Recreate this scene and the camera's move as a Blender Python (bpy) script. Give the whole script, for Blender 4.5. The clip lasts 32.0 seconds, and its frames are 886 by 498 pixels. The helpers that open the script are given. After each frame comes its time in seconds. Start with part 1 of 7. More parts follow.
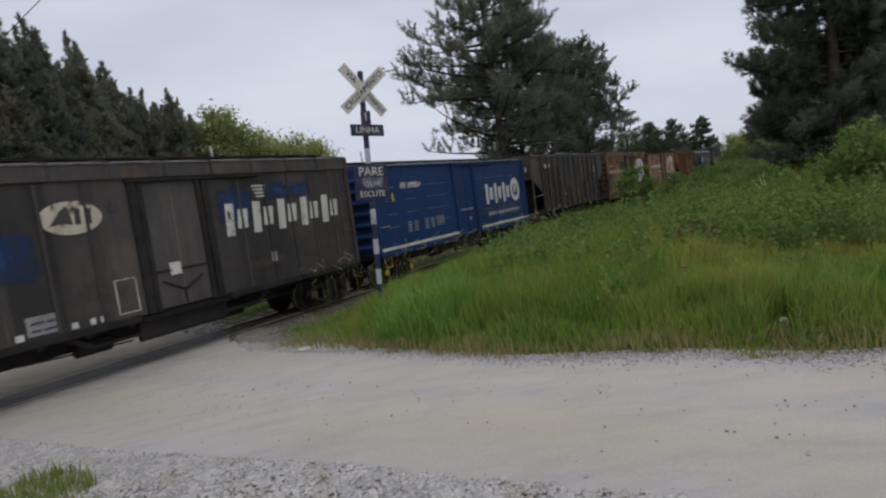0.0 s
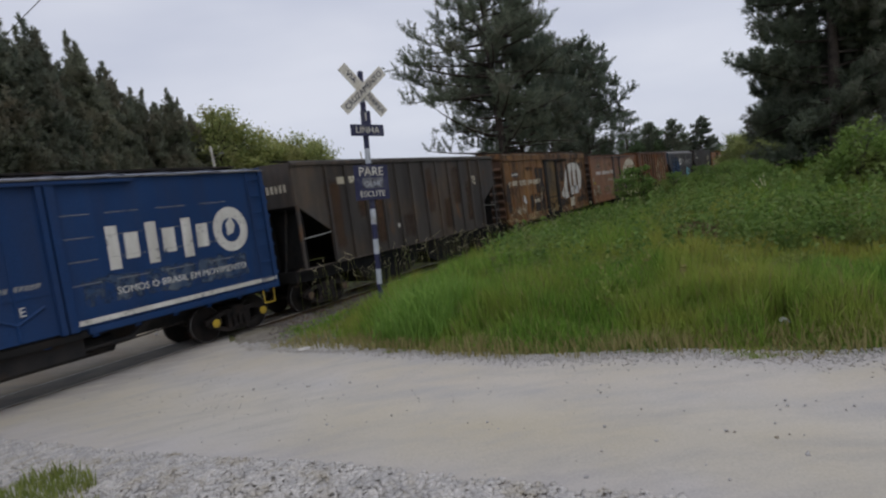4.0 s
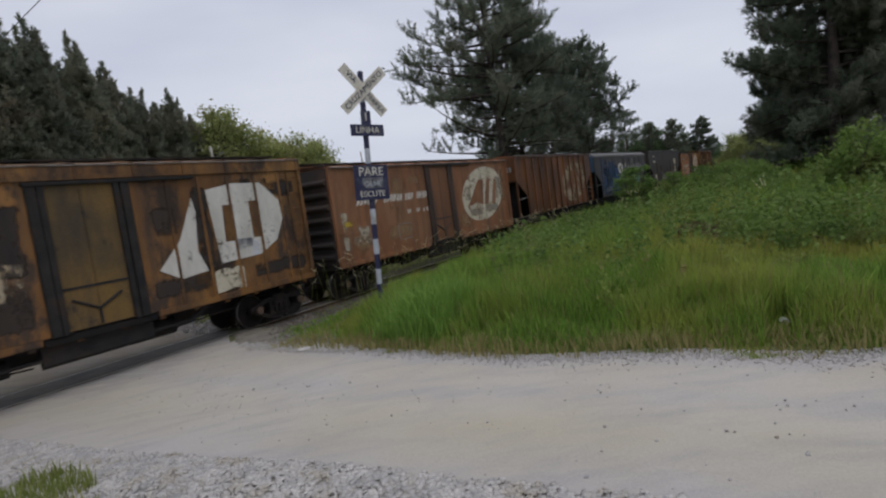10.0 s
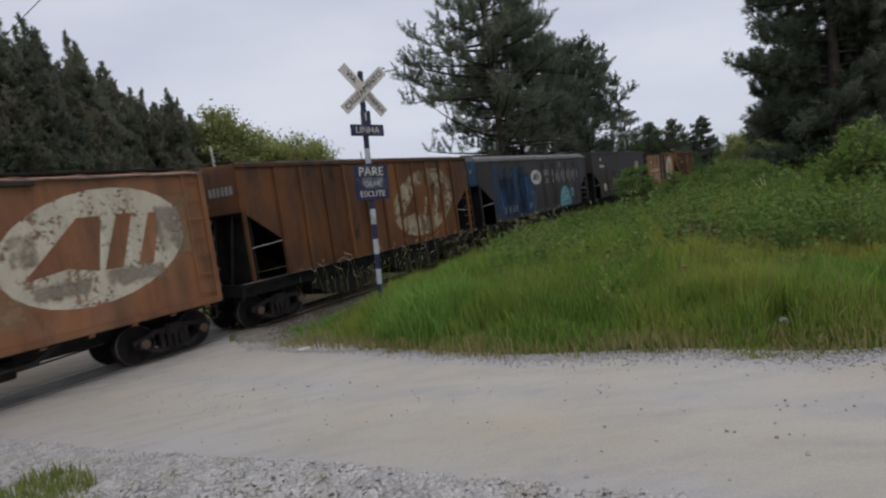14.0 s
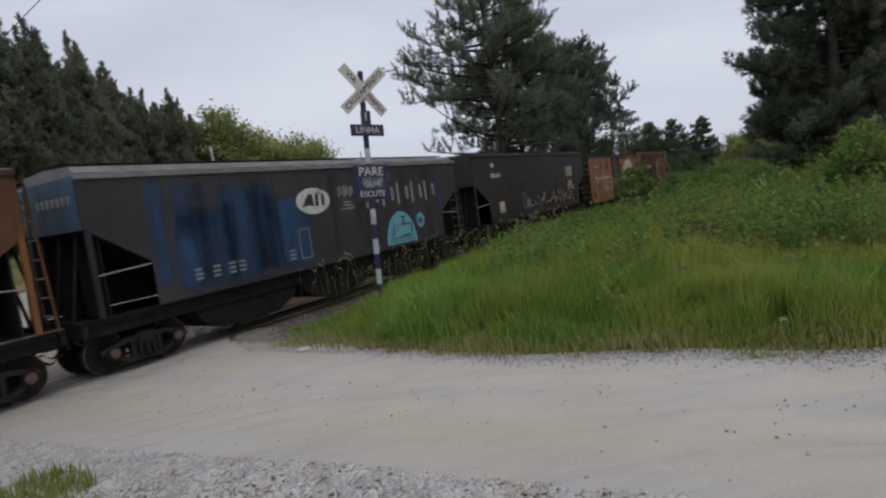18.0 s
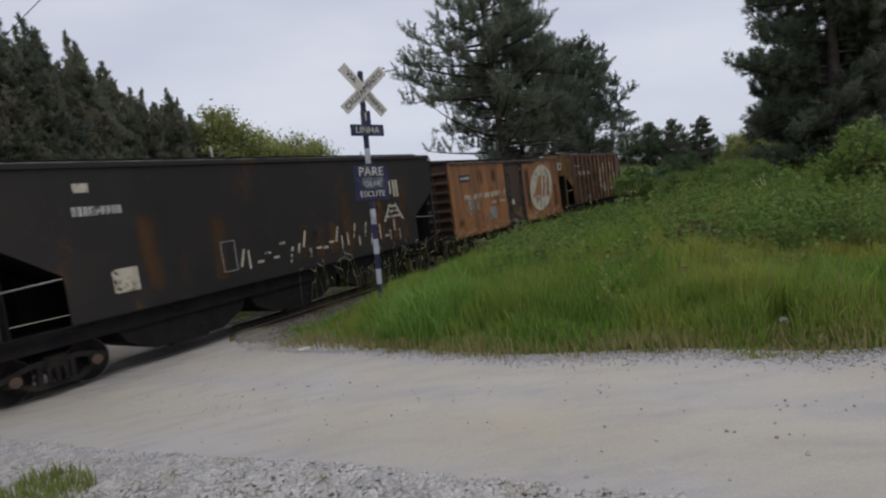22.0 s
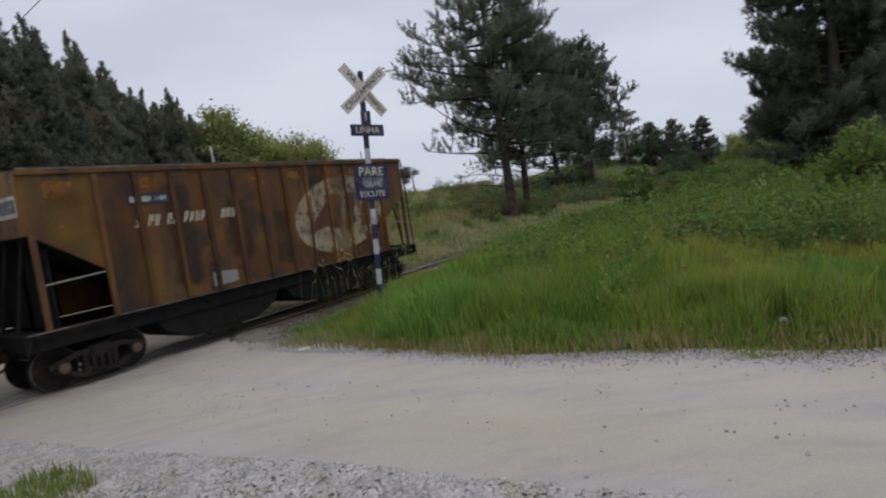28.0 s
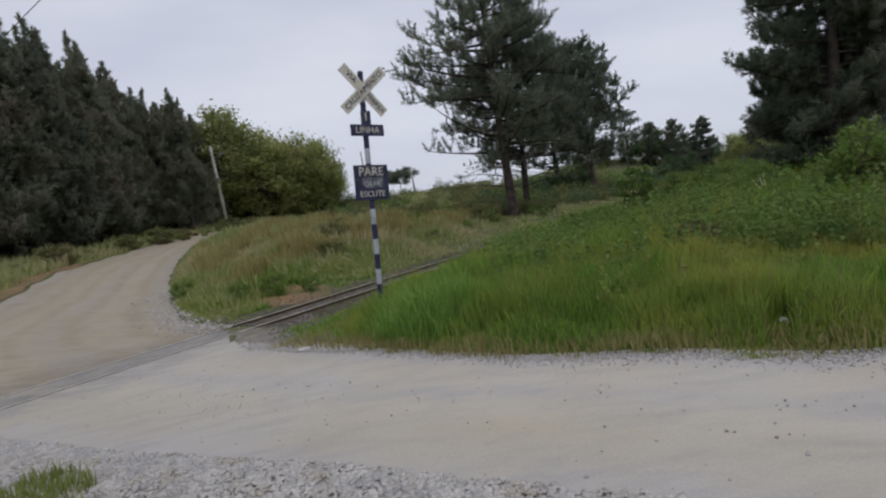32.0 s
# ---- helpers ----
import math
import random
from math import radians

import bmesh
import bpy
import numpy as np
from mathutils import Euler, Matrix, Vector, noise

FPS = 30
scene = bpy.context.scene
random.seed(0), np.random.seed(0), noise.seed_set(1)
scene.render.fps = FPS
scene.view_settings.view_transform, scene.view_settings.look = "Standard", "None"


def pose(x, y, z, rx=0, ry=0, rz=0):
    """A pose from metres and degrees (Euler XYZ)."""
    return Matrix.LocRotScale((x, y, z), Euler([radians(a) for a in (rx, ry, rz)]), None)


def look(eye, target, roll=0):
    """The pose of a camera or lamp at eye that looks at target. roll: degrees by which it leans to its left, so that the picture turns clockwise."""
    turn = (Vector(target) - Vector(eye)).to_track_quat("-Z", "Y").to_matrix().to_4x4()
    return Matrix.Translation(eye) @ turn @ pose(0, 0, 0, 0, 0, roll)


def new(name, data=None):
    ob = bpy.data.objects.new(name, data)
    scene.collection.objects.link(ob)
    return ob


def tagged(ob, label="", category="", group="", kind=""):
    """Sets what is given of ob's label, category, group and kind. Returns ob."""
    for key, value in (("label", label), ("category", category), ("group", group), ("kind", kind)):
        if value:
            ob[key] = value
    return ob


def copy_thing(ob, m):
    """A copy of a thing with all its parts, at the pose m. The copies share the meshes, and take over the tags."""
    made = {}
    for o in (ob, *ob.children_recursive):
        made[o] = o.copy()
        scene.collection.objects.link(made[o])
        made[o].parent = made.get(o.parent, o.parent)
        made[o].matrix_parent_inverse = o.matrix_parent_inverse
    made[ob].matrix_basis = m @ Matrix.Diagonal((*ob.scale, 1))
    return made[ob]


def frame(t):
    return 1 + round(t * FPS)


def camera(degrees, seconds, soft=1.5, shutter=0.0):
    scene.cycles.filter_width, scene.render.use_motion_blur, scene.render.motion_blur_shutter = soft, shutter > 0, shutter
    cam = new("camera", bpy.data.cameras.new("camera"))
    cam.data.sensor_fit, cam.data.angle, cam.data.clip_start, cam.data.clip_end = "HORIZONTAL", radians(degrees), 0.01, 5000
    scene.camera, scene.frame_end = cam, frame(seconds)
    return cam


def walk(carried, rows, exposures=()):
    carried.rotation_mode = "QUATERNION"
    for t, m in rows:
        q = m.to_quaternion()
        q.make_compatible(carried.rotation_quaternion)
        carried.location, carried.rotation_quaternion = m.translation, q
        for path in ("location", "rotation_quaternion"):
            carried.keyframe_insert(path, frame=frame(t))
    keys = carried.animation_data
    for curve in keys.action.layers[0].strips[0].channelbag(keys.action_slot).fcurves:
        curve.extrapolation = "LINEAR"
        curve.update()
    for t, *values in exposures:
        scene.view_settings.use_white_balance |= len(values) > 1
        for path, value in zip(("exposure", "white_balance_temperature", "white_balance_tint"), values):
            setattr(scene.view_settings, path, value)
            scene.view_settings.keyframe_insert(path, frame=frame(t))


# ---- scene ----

# ---------- camera ----------
cam = camera(75.1, 32.0, soft=2.3, shutter=0.3)
EYE = pose(0, 0, 2.78) @ look((0, 0, 0), (0, math.cos(radians(5.10)), -math.sin(radians(5.10))), -7.65)
walk(cam, [(0.0, EYE), (32.0, EYE)])

# ---------- world, sun ----------
world = bpy.data.worlds.new("overcast_sky")
scene.world = world
world.use_nodes = True
wn, wl = world.node_tree.nodes, world.node_tree.links
wn.clear()
w_out = wn.new("ShaderNodeOutputWorld")
w_bg = wn.new("ShaderNodeBackground")
w_sky = wn.new("ShaderNodeTexSky")
w_sky.sky_type, w_sky.sun_disc = "NISHITA", False
w_sky.sun_elevation, w_sky.sun_rotation = radians(52), radians(200)
w_dim = wn.new("ShaderNodeVectorMath")
w_dim.operation = "SCALE"
w_dim.inputs["Scale"].default_value = 0.10
w_co = wn.new("ShaderNodeTexCoord")
w_map = wn.new("ShaderNodeMapping")
w_map.inputs["Scale"].default_value = (1.0, 1.0, 3.2)
w_noise = wn.new("ShaderNodeTexNoise")
w_noise.inputs["Scale"].default_value = 1.7
w_noise.inputs["Detail"].default_value = 4.0
w_ramp = wn.new("ShaderNodeValToRGB")
w_ramp.color_ramp.elements[0].position, w_ramp.color_ramp.elements[0].color = 0.3, (0.50, 0.535, 0.665, 1)
w_ramp.color_ramp.elements[1].position, w_ramp.color_ramp.elements[1].color = 0.72, (0.70, 0.722, 0.815, 1)
w_mix = wn.new("ShaderNodeMixRGB")
w_mix.inputs[0].default_value = 0.92
wl.new(w_sky.outputs[0], w_dim.inputs[0])
wl.new(w_co.outputs["Generated"], w_map.inputs[0])
wl.new(w_map.outputs[0], w_noise.inputs["Vector"])
wl.new(w_noise.outputs[0], w_ramp.inputs[0])
wl.new(w_dim.outputs[0], w_mix.inputs[1])
wl.new(w_ramp.outputs[0], w_mix.inputs[2])
wl.new(w_mix.outputs[0], w_bg.inputs[0])
wl.new(w_bg.outputs[0], w_out.inputs[0])
w_bg.inputs[1].default_value = 1.0

sun = new("sun", bpy.data.lights.new("sun", "SUN"))
sun.data.energy, sun.data.angle, sun.data.color = 0.8, radians(30), (1.0, 0.97, 0.92)
sun.matrix_world = look((0, 0, 0), (-0.25, 0.55, -1.0))
scene.view_settings.exposure = 0.0


# ---------- materials ----------
def nodes_of(name):
    m = bpy.data.materials.new(name)
    m.use_nodes = True
    nt = m.node_tree
    return m, nt.nodes, nt.links, nt.nodes["Principled BSDF"]


def noise_node(n, l, co, scale, detail=4.0, rough=0.55, stretch=(1, 1, 1), shift=(0, 0, 0)):
    mp = n.new("ShaderNodeMapping")
    mp.inputs["Scale"].default_value = stretch
    mp.inputs["Location"].default_value = shift
    l.new(co, mp.inputs[0])
    t = n.new("ShaderNodeTexNoise")
    t.inputs["Scale"].default_value = scale
    t.inputs["Detail"].default_value = detail
    t.inputs["Roughness"].default_value = rough
    l.new(mp.outputs[0], t.inputs["Vector"])
    return t.outputs[0]


def band(n, l, fac, lo, hi):
    r = n.new("ShaderNodeMapRange")
    r.inputs[1].default_value, r.inputs[2].default_value = lo, hi
    l.new(fac, r.inputs[0])
    return r.outputs[0]


def blend(n, l, fac, a, b, mode="MIX"):
    m = n.new("ShaderNodeMixRGB")
    m.blend_type = mode
    for i, v in ((0, fac), (1, a), (2, b)):
        if isinstance(v, (int, float)):
            m.inputs[i].default_value = v
        elif isinstance(v, tuple):
            m.inputs[i].default_value = (*v, 1)
        else:
            l.new(v, m.inputs[i])
    return m.outputs[0]


def bump(n, l, bsdf, fac, strength=0.3, dist=0.01):
    b = n.new("ShaderNodeBump")
    b.inputs["Strength"].default_value, b.inputs["Distance"].default_value = strength, dist
    l.new(fac, b.inputs["Height"])
    l.new(b.outputs[0], bsdf.inputs["Normal"])


def rough_mat(name, a, b, scale=3.0, roughness=0.85, metallic=0.0, c=None, c_amount=0.4, bump_s=0.3, bump_d=0.01, fine=40.0, gloss=0.3):
    """Two colours blended by a large and a fine grain, with stains of a third."""
    m, n, l, p = nodes_of(name)
    co = n.new("ShaderNodeTexCoord").outputs["Object"]
    big = noise_node(n, l, co, scale, 5)
    small = noise_node(n, l, co, fine, 3)
    col = blend(n, l, band(n, l, big, 0.35, 0.65), a, b)
    if c:
        st = noise_node(n, l, co, scale * 0.6, 6, 0.65, (1, 1, 1), (7, 3, 5))
        col = blend(n, l, band(n, l, st, 0.62 - c_amount * 0.3, 0.8 - c_amount * 0.3), col, c)
    grain = blend(n, l, band(n, l, small, 0.2, 0.8), (0.72, 0.72, 0.72), (1.25, 1.25, 1.25))
    col = blend(n, l, 1.0, col, grain, "MULTIPLY")
    l.new(col, p.inputs["Base Color"])
    p.inputs["Roughness"].default_value, p.inputs["Metallic"].default_value = roughness, metallic
    p.inputs["Specular IOR Level"].default_value = gloss
    if bump_s:
        bump(n, l, p, small, bump_s, bump_d)
    return m


def wagon_paint(name, base, alt, rust, rust_amount, seed, alt_amount=0.45, roughness=0.6, gloss=0.25, vary=1.0, grimy=0.78):
    """Old railway paint: patches of a second tone, rain streaks, rust scabs, fine grime."""
    m, n, l, p = nodes_of(name)
    co = n.new("ShaderNodeTexCoord").outputs["Object"]
    sh = (seed * 3.1, seed * 1.7, seed * 2.3)
    big = noise_node(n, l, co, 0.55, 4, 0.6, (1, 1, 1), sh)
    streak = noise_node(n, l, co, 2.6, 4, 0.6, (1.0, 1.0, 0.16), sh)
    scab = noise_node(n, l, co, 1.3, 8, 0.7, (1, 1, 0.6), (sh[1], sh[2], sh[0]))
    fine = noise_node(n, l, co, 30, 4, 0.6)
    col = blend(n, l, band(n, l, big, 0.62 - alt_amount * 0.3, 0.78 - alt_amount * 0.3), base, alt)
    dirt = band(n, l, streak, 0.42, 0.72)
    col = blend(n, l, dirt, col, blend(n, l, grimy, col, (0.032, 0.028, 0.026)))
    scab_f = band(n, l, scab, 0.72 - rust_amount * 0.3, 0.80 - rust_amount * 0.28)
    col = blend(n, l, scab_f, col, rust)
    oi = n.new("ShaderNodeObjectInfo")
    col = blend(n, l, 1.0, col, blend(n, l, oi.outputs["Random"], (1 - 0.38 * vary, 1 - 0.38 * vary, 1 - 0.36 * vary), (1 + 0.24 * vary, 1 + 0.2 * vary, 1 + 0.14 * vary)), "MULTIPLY")
    grime = blend(n, l, band(n, l, fine, 0.25, 0.75), (0.92, 0.92, 0.92), (1.32, 1.32, 1.32))
    col = blend(n, l, 1.0, col, grime, "MULTIPLY")
    l.new(col, p.inputs["Base Color"])
    rr = n.new("ShaderNodeMapRange")
    rr.inputs[3].default_value, rr.inputs[4].default_value = roughness, 0.9
    l.new(scab_f, rr.inputs[0])
    l.new(rr.outputs[0], p.inputs["Roughness"])
    p.inputs["Specular IOR Level"].default_value = gloss
    bump(n, l, p, blend(n, l, 0.5, fine, scab), 0.35, 0.008)
    return m


def flaky(name, a, b, cover, scale=1.6, fine=9.0, roughness=0.75, soft=0.07, run=0.8):
    """Old paint that has flaked away in places, so that what lies under it shows."""
    m, n, l, p = nodes_of(name)
    co = n.new("ShaderNodeTexCoord").outputs["Object"]
    big = noise_node(n, l, co, scale, 6, 0.65, (1, 1, run), (3, 1, 7))
    small = noise_node(n, l, co, fine, 5, 0.7)
    tone = noise_node(n, l, co, 2.7, 5, 0.6, (1, 1, 0.3), (1, 9, 2))
    col = blend(n, l, band(n, l, tone, 0.35, 0.65), a, b)
    l.new(col, p.inputs["Base Color"])
    p.inputs["Roughness"].default_value = roughness
    mixed = blend(n, l, 0.45, big, small)
    gone_ = band(n, l, mixed, 0.435 + cover * 0.2 - soft / 2, 0.435 + cover * 0.2 + soft / 2)
    tr = n.new("ShaderNodeBsdfTransparent")
    mx = n.new("ShaderNodeMixShader")
    l.new(gone_, mx.inputs[0])
    l.new(p.outputs[0], mx.inputs[1])
    l.new(tr.outputs[0], mx.inputs[2])
    l.new(mx.outputs[0], n["Material Output"].inputs[0])
    return m


def foliage(name, dark, light, warm, patch=0.25, rough=0.7, translucent=0.25, at=0.48):
    """Leaf colour that varies from leaf to leaf and over patches of the plant."""
    m, n, l, p = nodes_of(name)
    geo = n.new("ShaderNodeNewGeometry")
    co = geo.outputs["Position"]
    rnd = geo.outputs["Random Per Island"]
    col = blend(n, l, rnd, dark, light)
    pt = noise_node(n, l, co, patch, 4, 0.6)
    col = blend(n, l, band(n, l, pt, at, at + 0.2), col, warm)
    oi = n.new("ShaderNodeObjectInfo")
    var = blend(n, l, oi.outputs["Random"], (0.82, 0.86, 0.85), (1.14, 1.1, 1.02))
    col = blend(n, l, 1.0, col, var, "MULTIPLY")
    l.new(col, p.inputs["Base Color"])
    p.inputs["Roughness"].default_value = rough
    p.inputs["Specular IOR Level"].default_value = 0.25
    if translucent:
        tr = n.new("ShaderNodeBsdfTranslucent")
        l.new(col, tr.inputs[0])
        mx = n.new("ShaderNodeMixShader")
        mx.inputs[0].default_value = translucent
        l.new(p.outputs[0], mx.inputs[1])
        l.new(tr.outputs[0], mx.inputs[2])
        l.new(mx.outputs[0], n["Material Output"].inputs[0])
    return m


M = {
    "steel": rough_mat("worn_steel", (0.016, 0.015, 0.015), (0.032, 0.026, 0.023), 4, 0.7, 0.0, (0.06, 0.035, 0.022), 0.3, gloss=0.15),
    "black": rough_mat("black_grime", (0.022, 0.022, 0.023), (0.038, 0.035, 0.033), 3, 0.8, 0.1, (0.05, 0.036, 0.028), 0.3, gloss=0.12),
    "rim": rough_mat("worn_wheel_edge", (0.28, 0.27, 0.26), (0.14, 0.13, 0.125), 5, 0.4, 0.85),
    "railhead": rough_mat("rail_top", (0.66, 0.63, 0.56), (0.5, 0.46, 0.38), 5, 0.5, 0.3, bump_s=0.1),
    "railside": rough_mat("rail_rust", (0.13, 0.09, 0.052), (0.08, 0.055, 0.035), 5, 0.85, 0.1),
    "white": flaky("aged_white_paint", (0.64, 0.62, 0.57), (0.46, 0.44, 0.39), 0.78),
    "cream": flaky("cream_paint", (0.58, 0.53, 0.41), (0.40, 0.35, 0.26), 0.62),
    # grime coloured near black to carry the shade under and behind the hopper bodies
    "pitch": rough_mat("pitch_shade_grime", (0.013, 0.013, 0.014), (0.021, 0.02, 0.019), 3, 0.85, 0.0, (0.026, 0.02, 0.016), 0.3, gloss=0.08),
    "house_cream": rough_mat("cream_wall", (0.58, 0.52, 0.38), (0.5, 0.44, 0.32), 0.6, 0.8),
    "groove": rough_mat("dark_groove", (0.12, 0.115, 0.11), (0.24, 0.225, 0.21), 4, 0.95),
    "yellow": rough_mat("yellow_paint", (0.6, 0.42, 0.04), (0.45, 0.3, 0.04), 4, 0.6, 0, (0.2, 0.13, 0.05), 0.3),
    "turquoise": rough_mat("turquoise_spray", (0.13, 0.33, 0.38), (0.16, 0.4, 0.44), 3, 0.6, 0, (0.1, 0.2, 0.24), 0.3),
    "ink": rough_mat("dark_spray", (0.02, 0.03, 0.05), (0.03, 0.04, 0.06), 5, 0.7),
    "blue_spray": flaky("blue_patch_paint", (0.025, 0.065, 0.17), (0.035, 0.05, 0.10), 0.42, 1.0, 4.0, 0.65, 0.16),
    "grey_patch": flaky("grey_patch_paint", (0.028, 0.026, 0.025), (0.052, 0.042, 0.034), 0.55, 1.2, 5.0, 0.75, 0.12),
    "pale_grey": flaky("pale_grey_paint", (0.28, 0.28, 0.27), (0.2, 0.19, 0.18), 0.85),
    "sign_white": rough_mat("sign_white", (0.66, 0.63, 0.56), (0.52, 0.49, 0.42), 5, 0.6, 0, (0.4, 0.34, 0.26), 0.35, 0.1),
    "sign_black": rough_mat("sign_black", (0.018, 0.02, 0.055), (0.03, 0.032, 0.075), 5, 0.5, 0, (0.09, 0.09, 0.1), 0.3, 0.1),
    "post_grey": rough_mat("faded_post_paint", (0.44, 0.46, 0.5), (0.34, 0.37, 0.4), 5, 0.6, 0, (0.2, 0.17, 0.13), 0.3, 0.1),
    "concrete": rough_mat("pole_concrete", (0.42, 0.40, 0.37), (0.34, 0.32, 0.29), 2, 0.9, 0, (0.25, 0.22, 0.18), 0.3),
    "bark": rough_mat("pine_bark", (0.06, 0.048, 0.042), (0.10, 0.078, 0.066), 3, 0.95, 0, (0.03, 0.025, 0.022), 0.5, 0.8, 0.04, 18),
    "wood": rough_mat("sleeper_wood", (0.09, 0.07, 0.055), (0.06, 0.048, 0.04), 4, 0.95, 0, (0.14, 0.12, 0.1), 0.4, 0.6, 0.02),
    "stone": rough_mat("pale_gravel", (0.56, 0.53, 0.495), (0.38, 0.365, 0.35), 6, 0.9, 0, (0.38, 0.34, 0.27), 0.4),
    "road_stone": rough_mat("grey_road_stone", (0.46, 0.44, 0.43), (0.34, 0.33, 0.32), 6, 0.9, 0, (0.34, 0.28, 0.2), 0.4),
    "ballast": rough_mat("dark_ballast", (0.12, 0.11, 0.11), (0.2, 0.18, 0.16), 6, 0.95, 0, (0.16, 0.1, 0.06), 0.4),
    "plastic": rough_mat("white_plastic_bag", (0.62, 0.62, 0.63), (0.45, 0.45, 0.47), 6, 0.4),
    "edge": rough_mat("worn_sill_edge", (0.17, 0.14, 0.12), (0.08, 0.06, 0.05), 3, 0.8, 0, (0.04, 0.035, 0.03), 0.5),
    "cap": rough_mat("rusty_bearing_cap", (0.13, 0.085, 0.06), (0.09, 0.06, 0.045), 6, 0.7),
    # pale colour that paints the highlight along the wagons' roof edges
    "highlight": rough_mat("roof_edge_highlight", (0.27, 0.265, 0.25), (0.14, 0.13, 0.12), 2.5, 0.85, 0, (0.06, 0.05, 0.045), 0.5),
    "wire": rough_mat("wire", (0.02, 0.02, 0.02), (0.03, 0.03, 0.03), 3, 0.6),
    "needle": foliage("pine_needles", (0.14, 0.17, 0.135), (0.23, 0.27, 0.195), (0.205, 0.2, 0.16), 0.4, 0.7, 0.55),
    "needle_dark": foliage("dark_conifer_needles", (0.168, 0.183, 0.148), (0.28, 0.305, 0.225), (0.275, 0.245, 0.185), 0.3, 0.75, 0.55),
    "leaf": foliage("tree_leaves", (0.18, 0.23, 0.085), (0.46, 0.48, 0.19), (0.36, 0.34, 0.15), 0.25, 0.6, 0.6),
    "leaf_dark": foliage("far_tree_leaves", (0.07, 0.115, 0.06), (0.15, 0.21, 0.10), (0.105, 0.15, 0.08), 0.2, 0.65, 0.4),
    "shrub": foliage("shrub_leaves", (0.10, 0.17, 0.04), (0.225, 0.33, 0.085), (0.19, 0.22, 0.07), 0.8, 0.6, 0.45),
    "grass": foliage("tall_grass", (0.10, 0.205, 0.036), (0.275, 0.43, 0.078), (0.37, 0.37, 0.085), 0.32, 0.6, 0.5, 0.45),
    "grass_dry": foliage("dry_grass", (0.24, 0.22, 0.08), (0.42, 0.36, 0.17), (0.30, 0.25, 0.11), 0.4, 0.7, 0.4),
    "grass_far": foliage("bank_grass", (0.22, 0.28, 0.10), (0.43, 0.45, 0.21), (0.50, 0.44, 0.27), 0.22, 0.7, 0.5),
    "broad": foliage("broad_grass", (0.13, 0.25, 0.05), (0.30, 0.46, 0.11), (0.18, 0.31, 0.07), 0.8, 0.5, 0.5),
    "weed": foliage("olive_weed_leaves", (0.15, 0.2, 0.05), (0.28, 0.32, 0.1), (0.27, 0.22, 0.1), 0.5, 0.7, 0.45),
    "weed_dark": foliage("dark_weed_leaves", (0.085, 0.155, 0.04), (0.2, 0.31, 0.085), (0.17, 0.2, 0.07), 0.5, 0.65, 0.45),
    "seed": foliage("grass_seed_heads", (0.56, 0.53, 0.35), (0.7, 0.66, 0.48), (0.6, 0.55, 0.38), 0.5, 0.8, 0.3),
}


def ground_material():
    m, n, l, p = nodes_of("soil_and_turf")
    co = n.new("ShaderNodeTexCoord").outputs["Object"]
    a = noise_node(n, l, co, 0.28, 6, 0.65)
    b = noise_node(n, l, co, 2.4, 5, 0.6)
    c = noise_node(n, l, co, 22, 4, 0.6)
    col = blend(n, l, band(n, l, b, 0.35, 0.65), (0.09, 0.105, 0.035), (0.14, 0.145, 0.05))
    col = blend(n, l, band(n, l, a, 0.56, 0.72), col, (0.22, 0.15, 0.075))
    col = blend(n, l, 1.0, col, blend(n, l, band(n, l, c, 0.2, 0.8), (0.6, 0.6, 0.6), (1.3, 1.3, 1.3)), "MULTIPLY")
    l.new(col, p.inputs["Base Color"])
    p.inputs["Roughness"].default_value = 0.95
    bump(n, l, p, c, 0.6, 0.05)
    return m


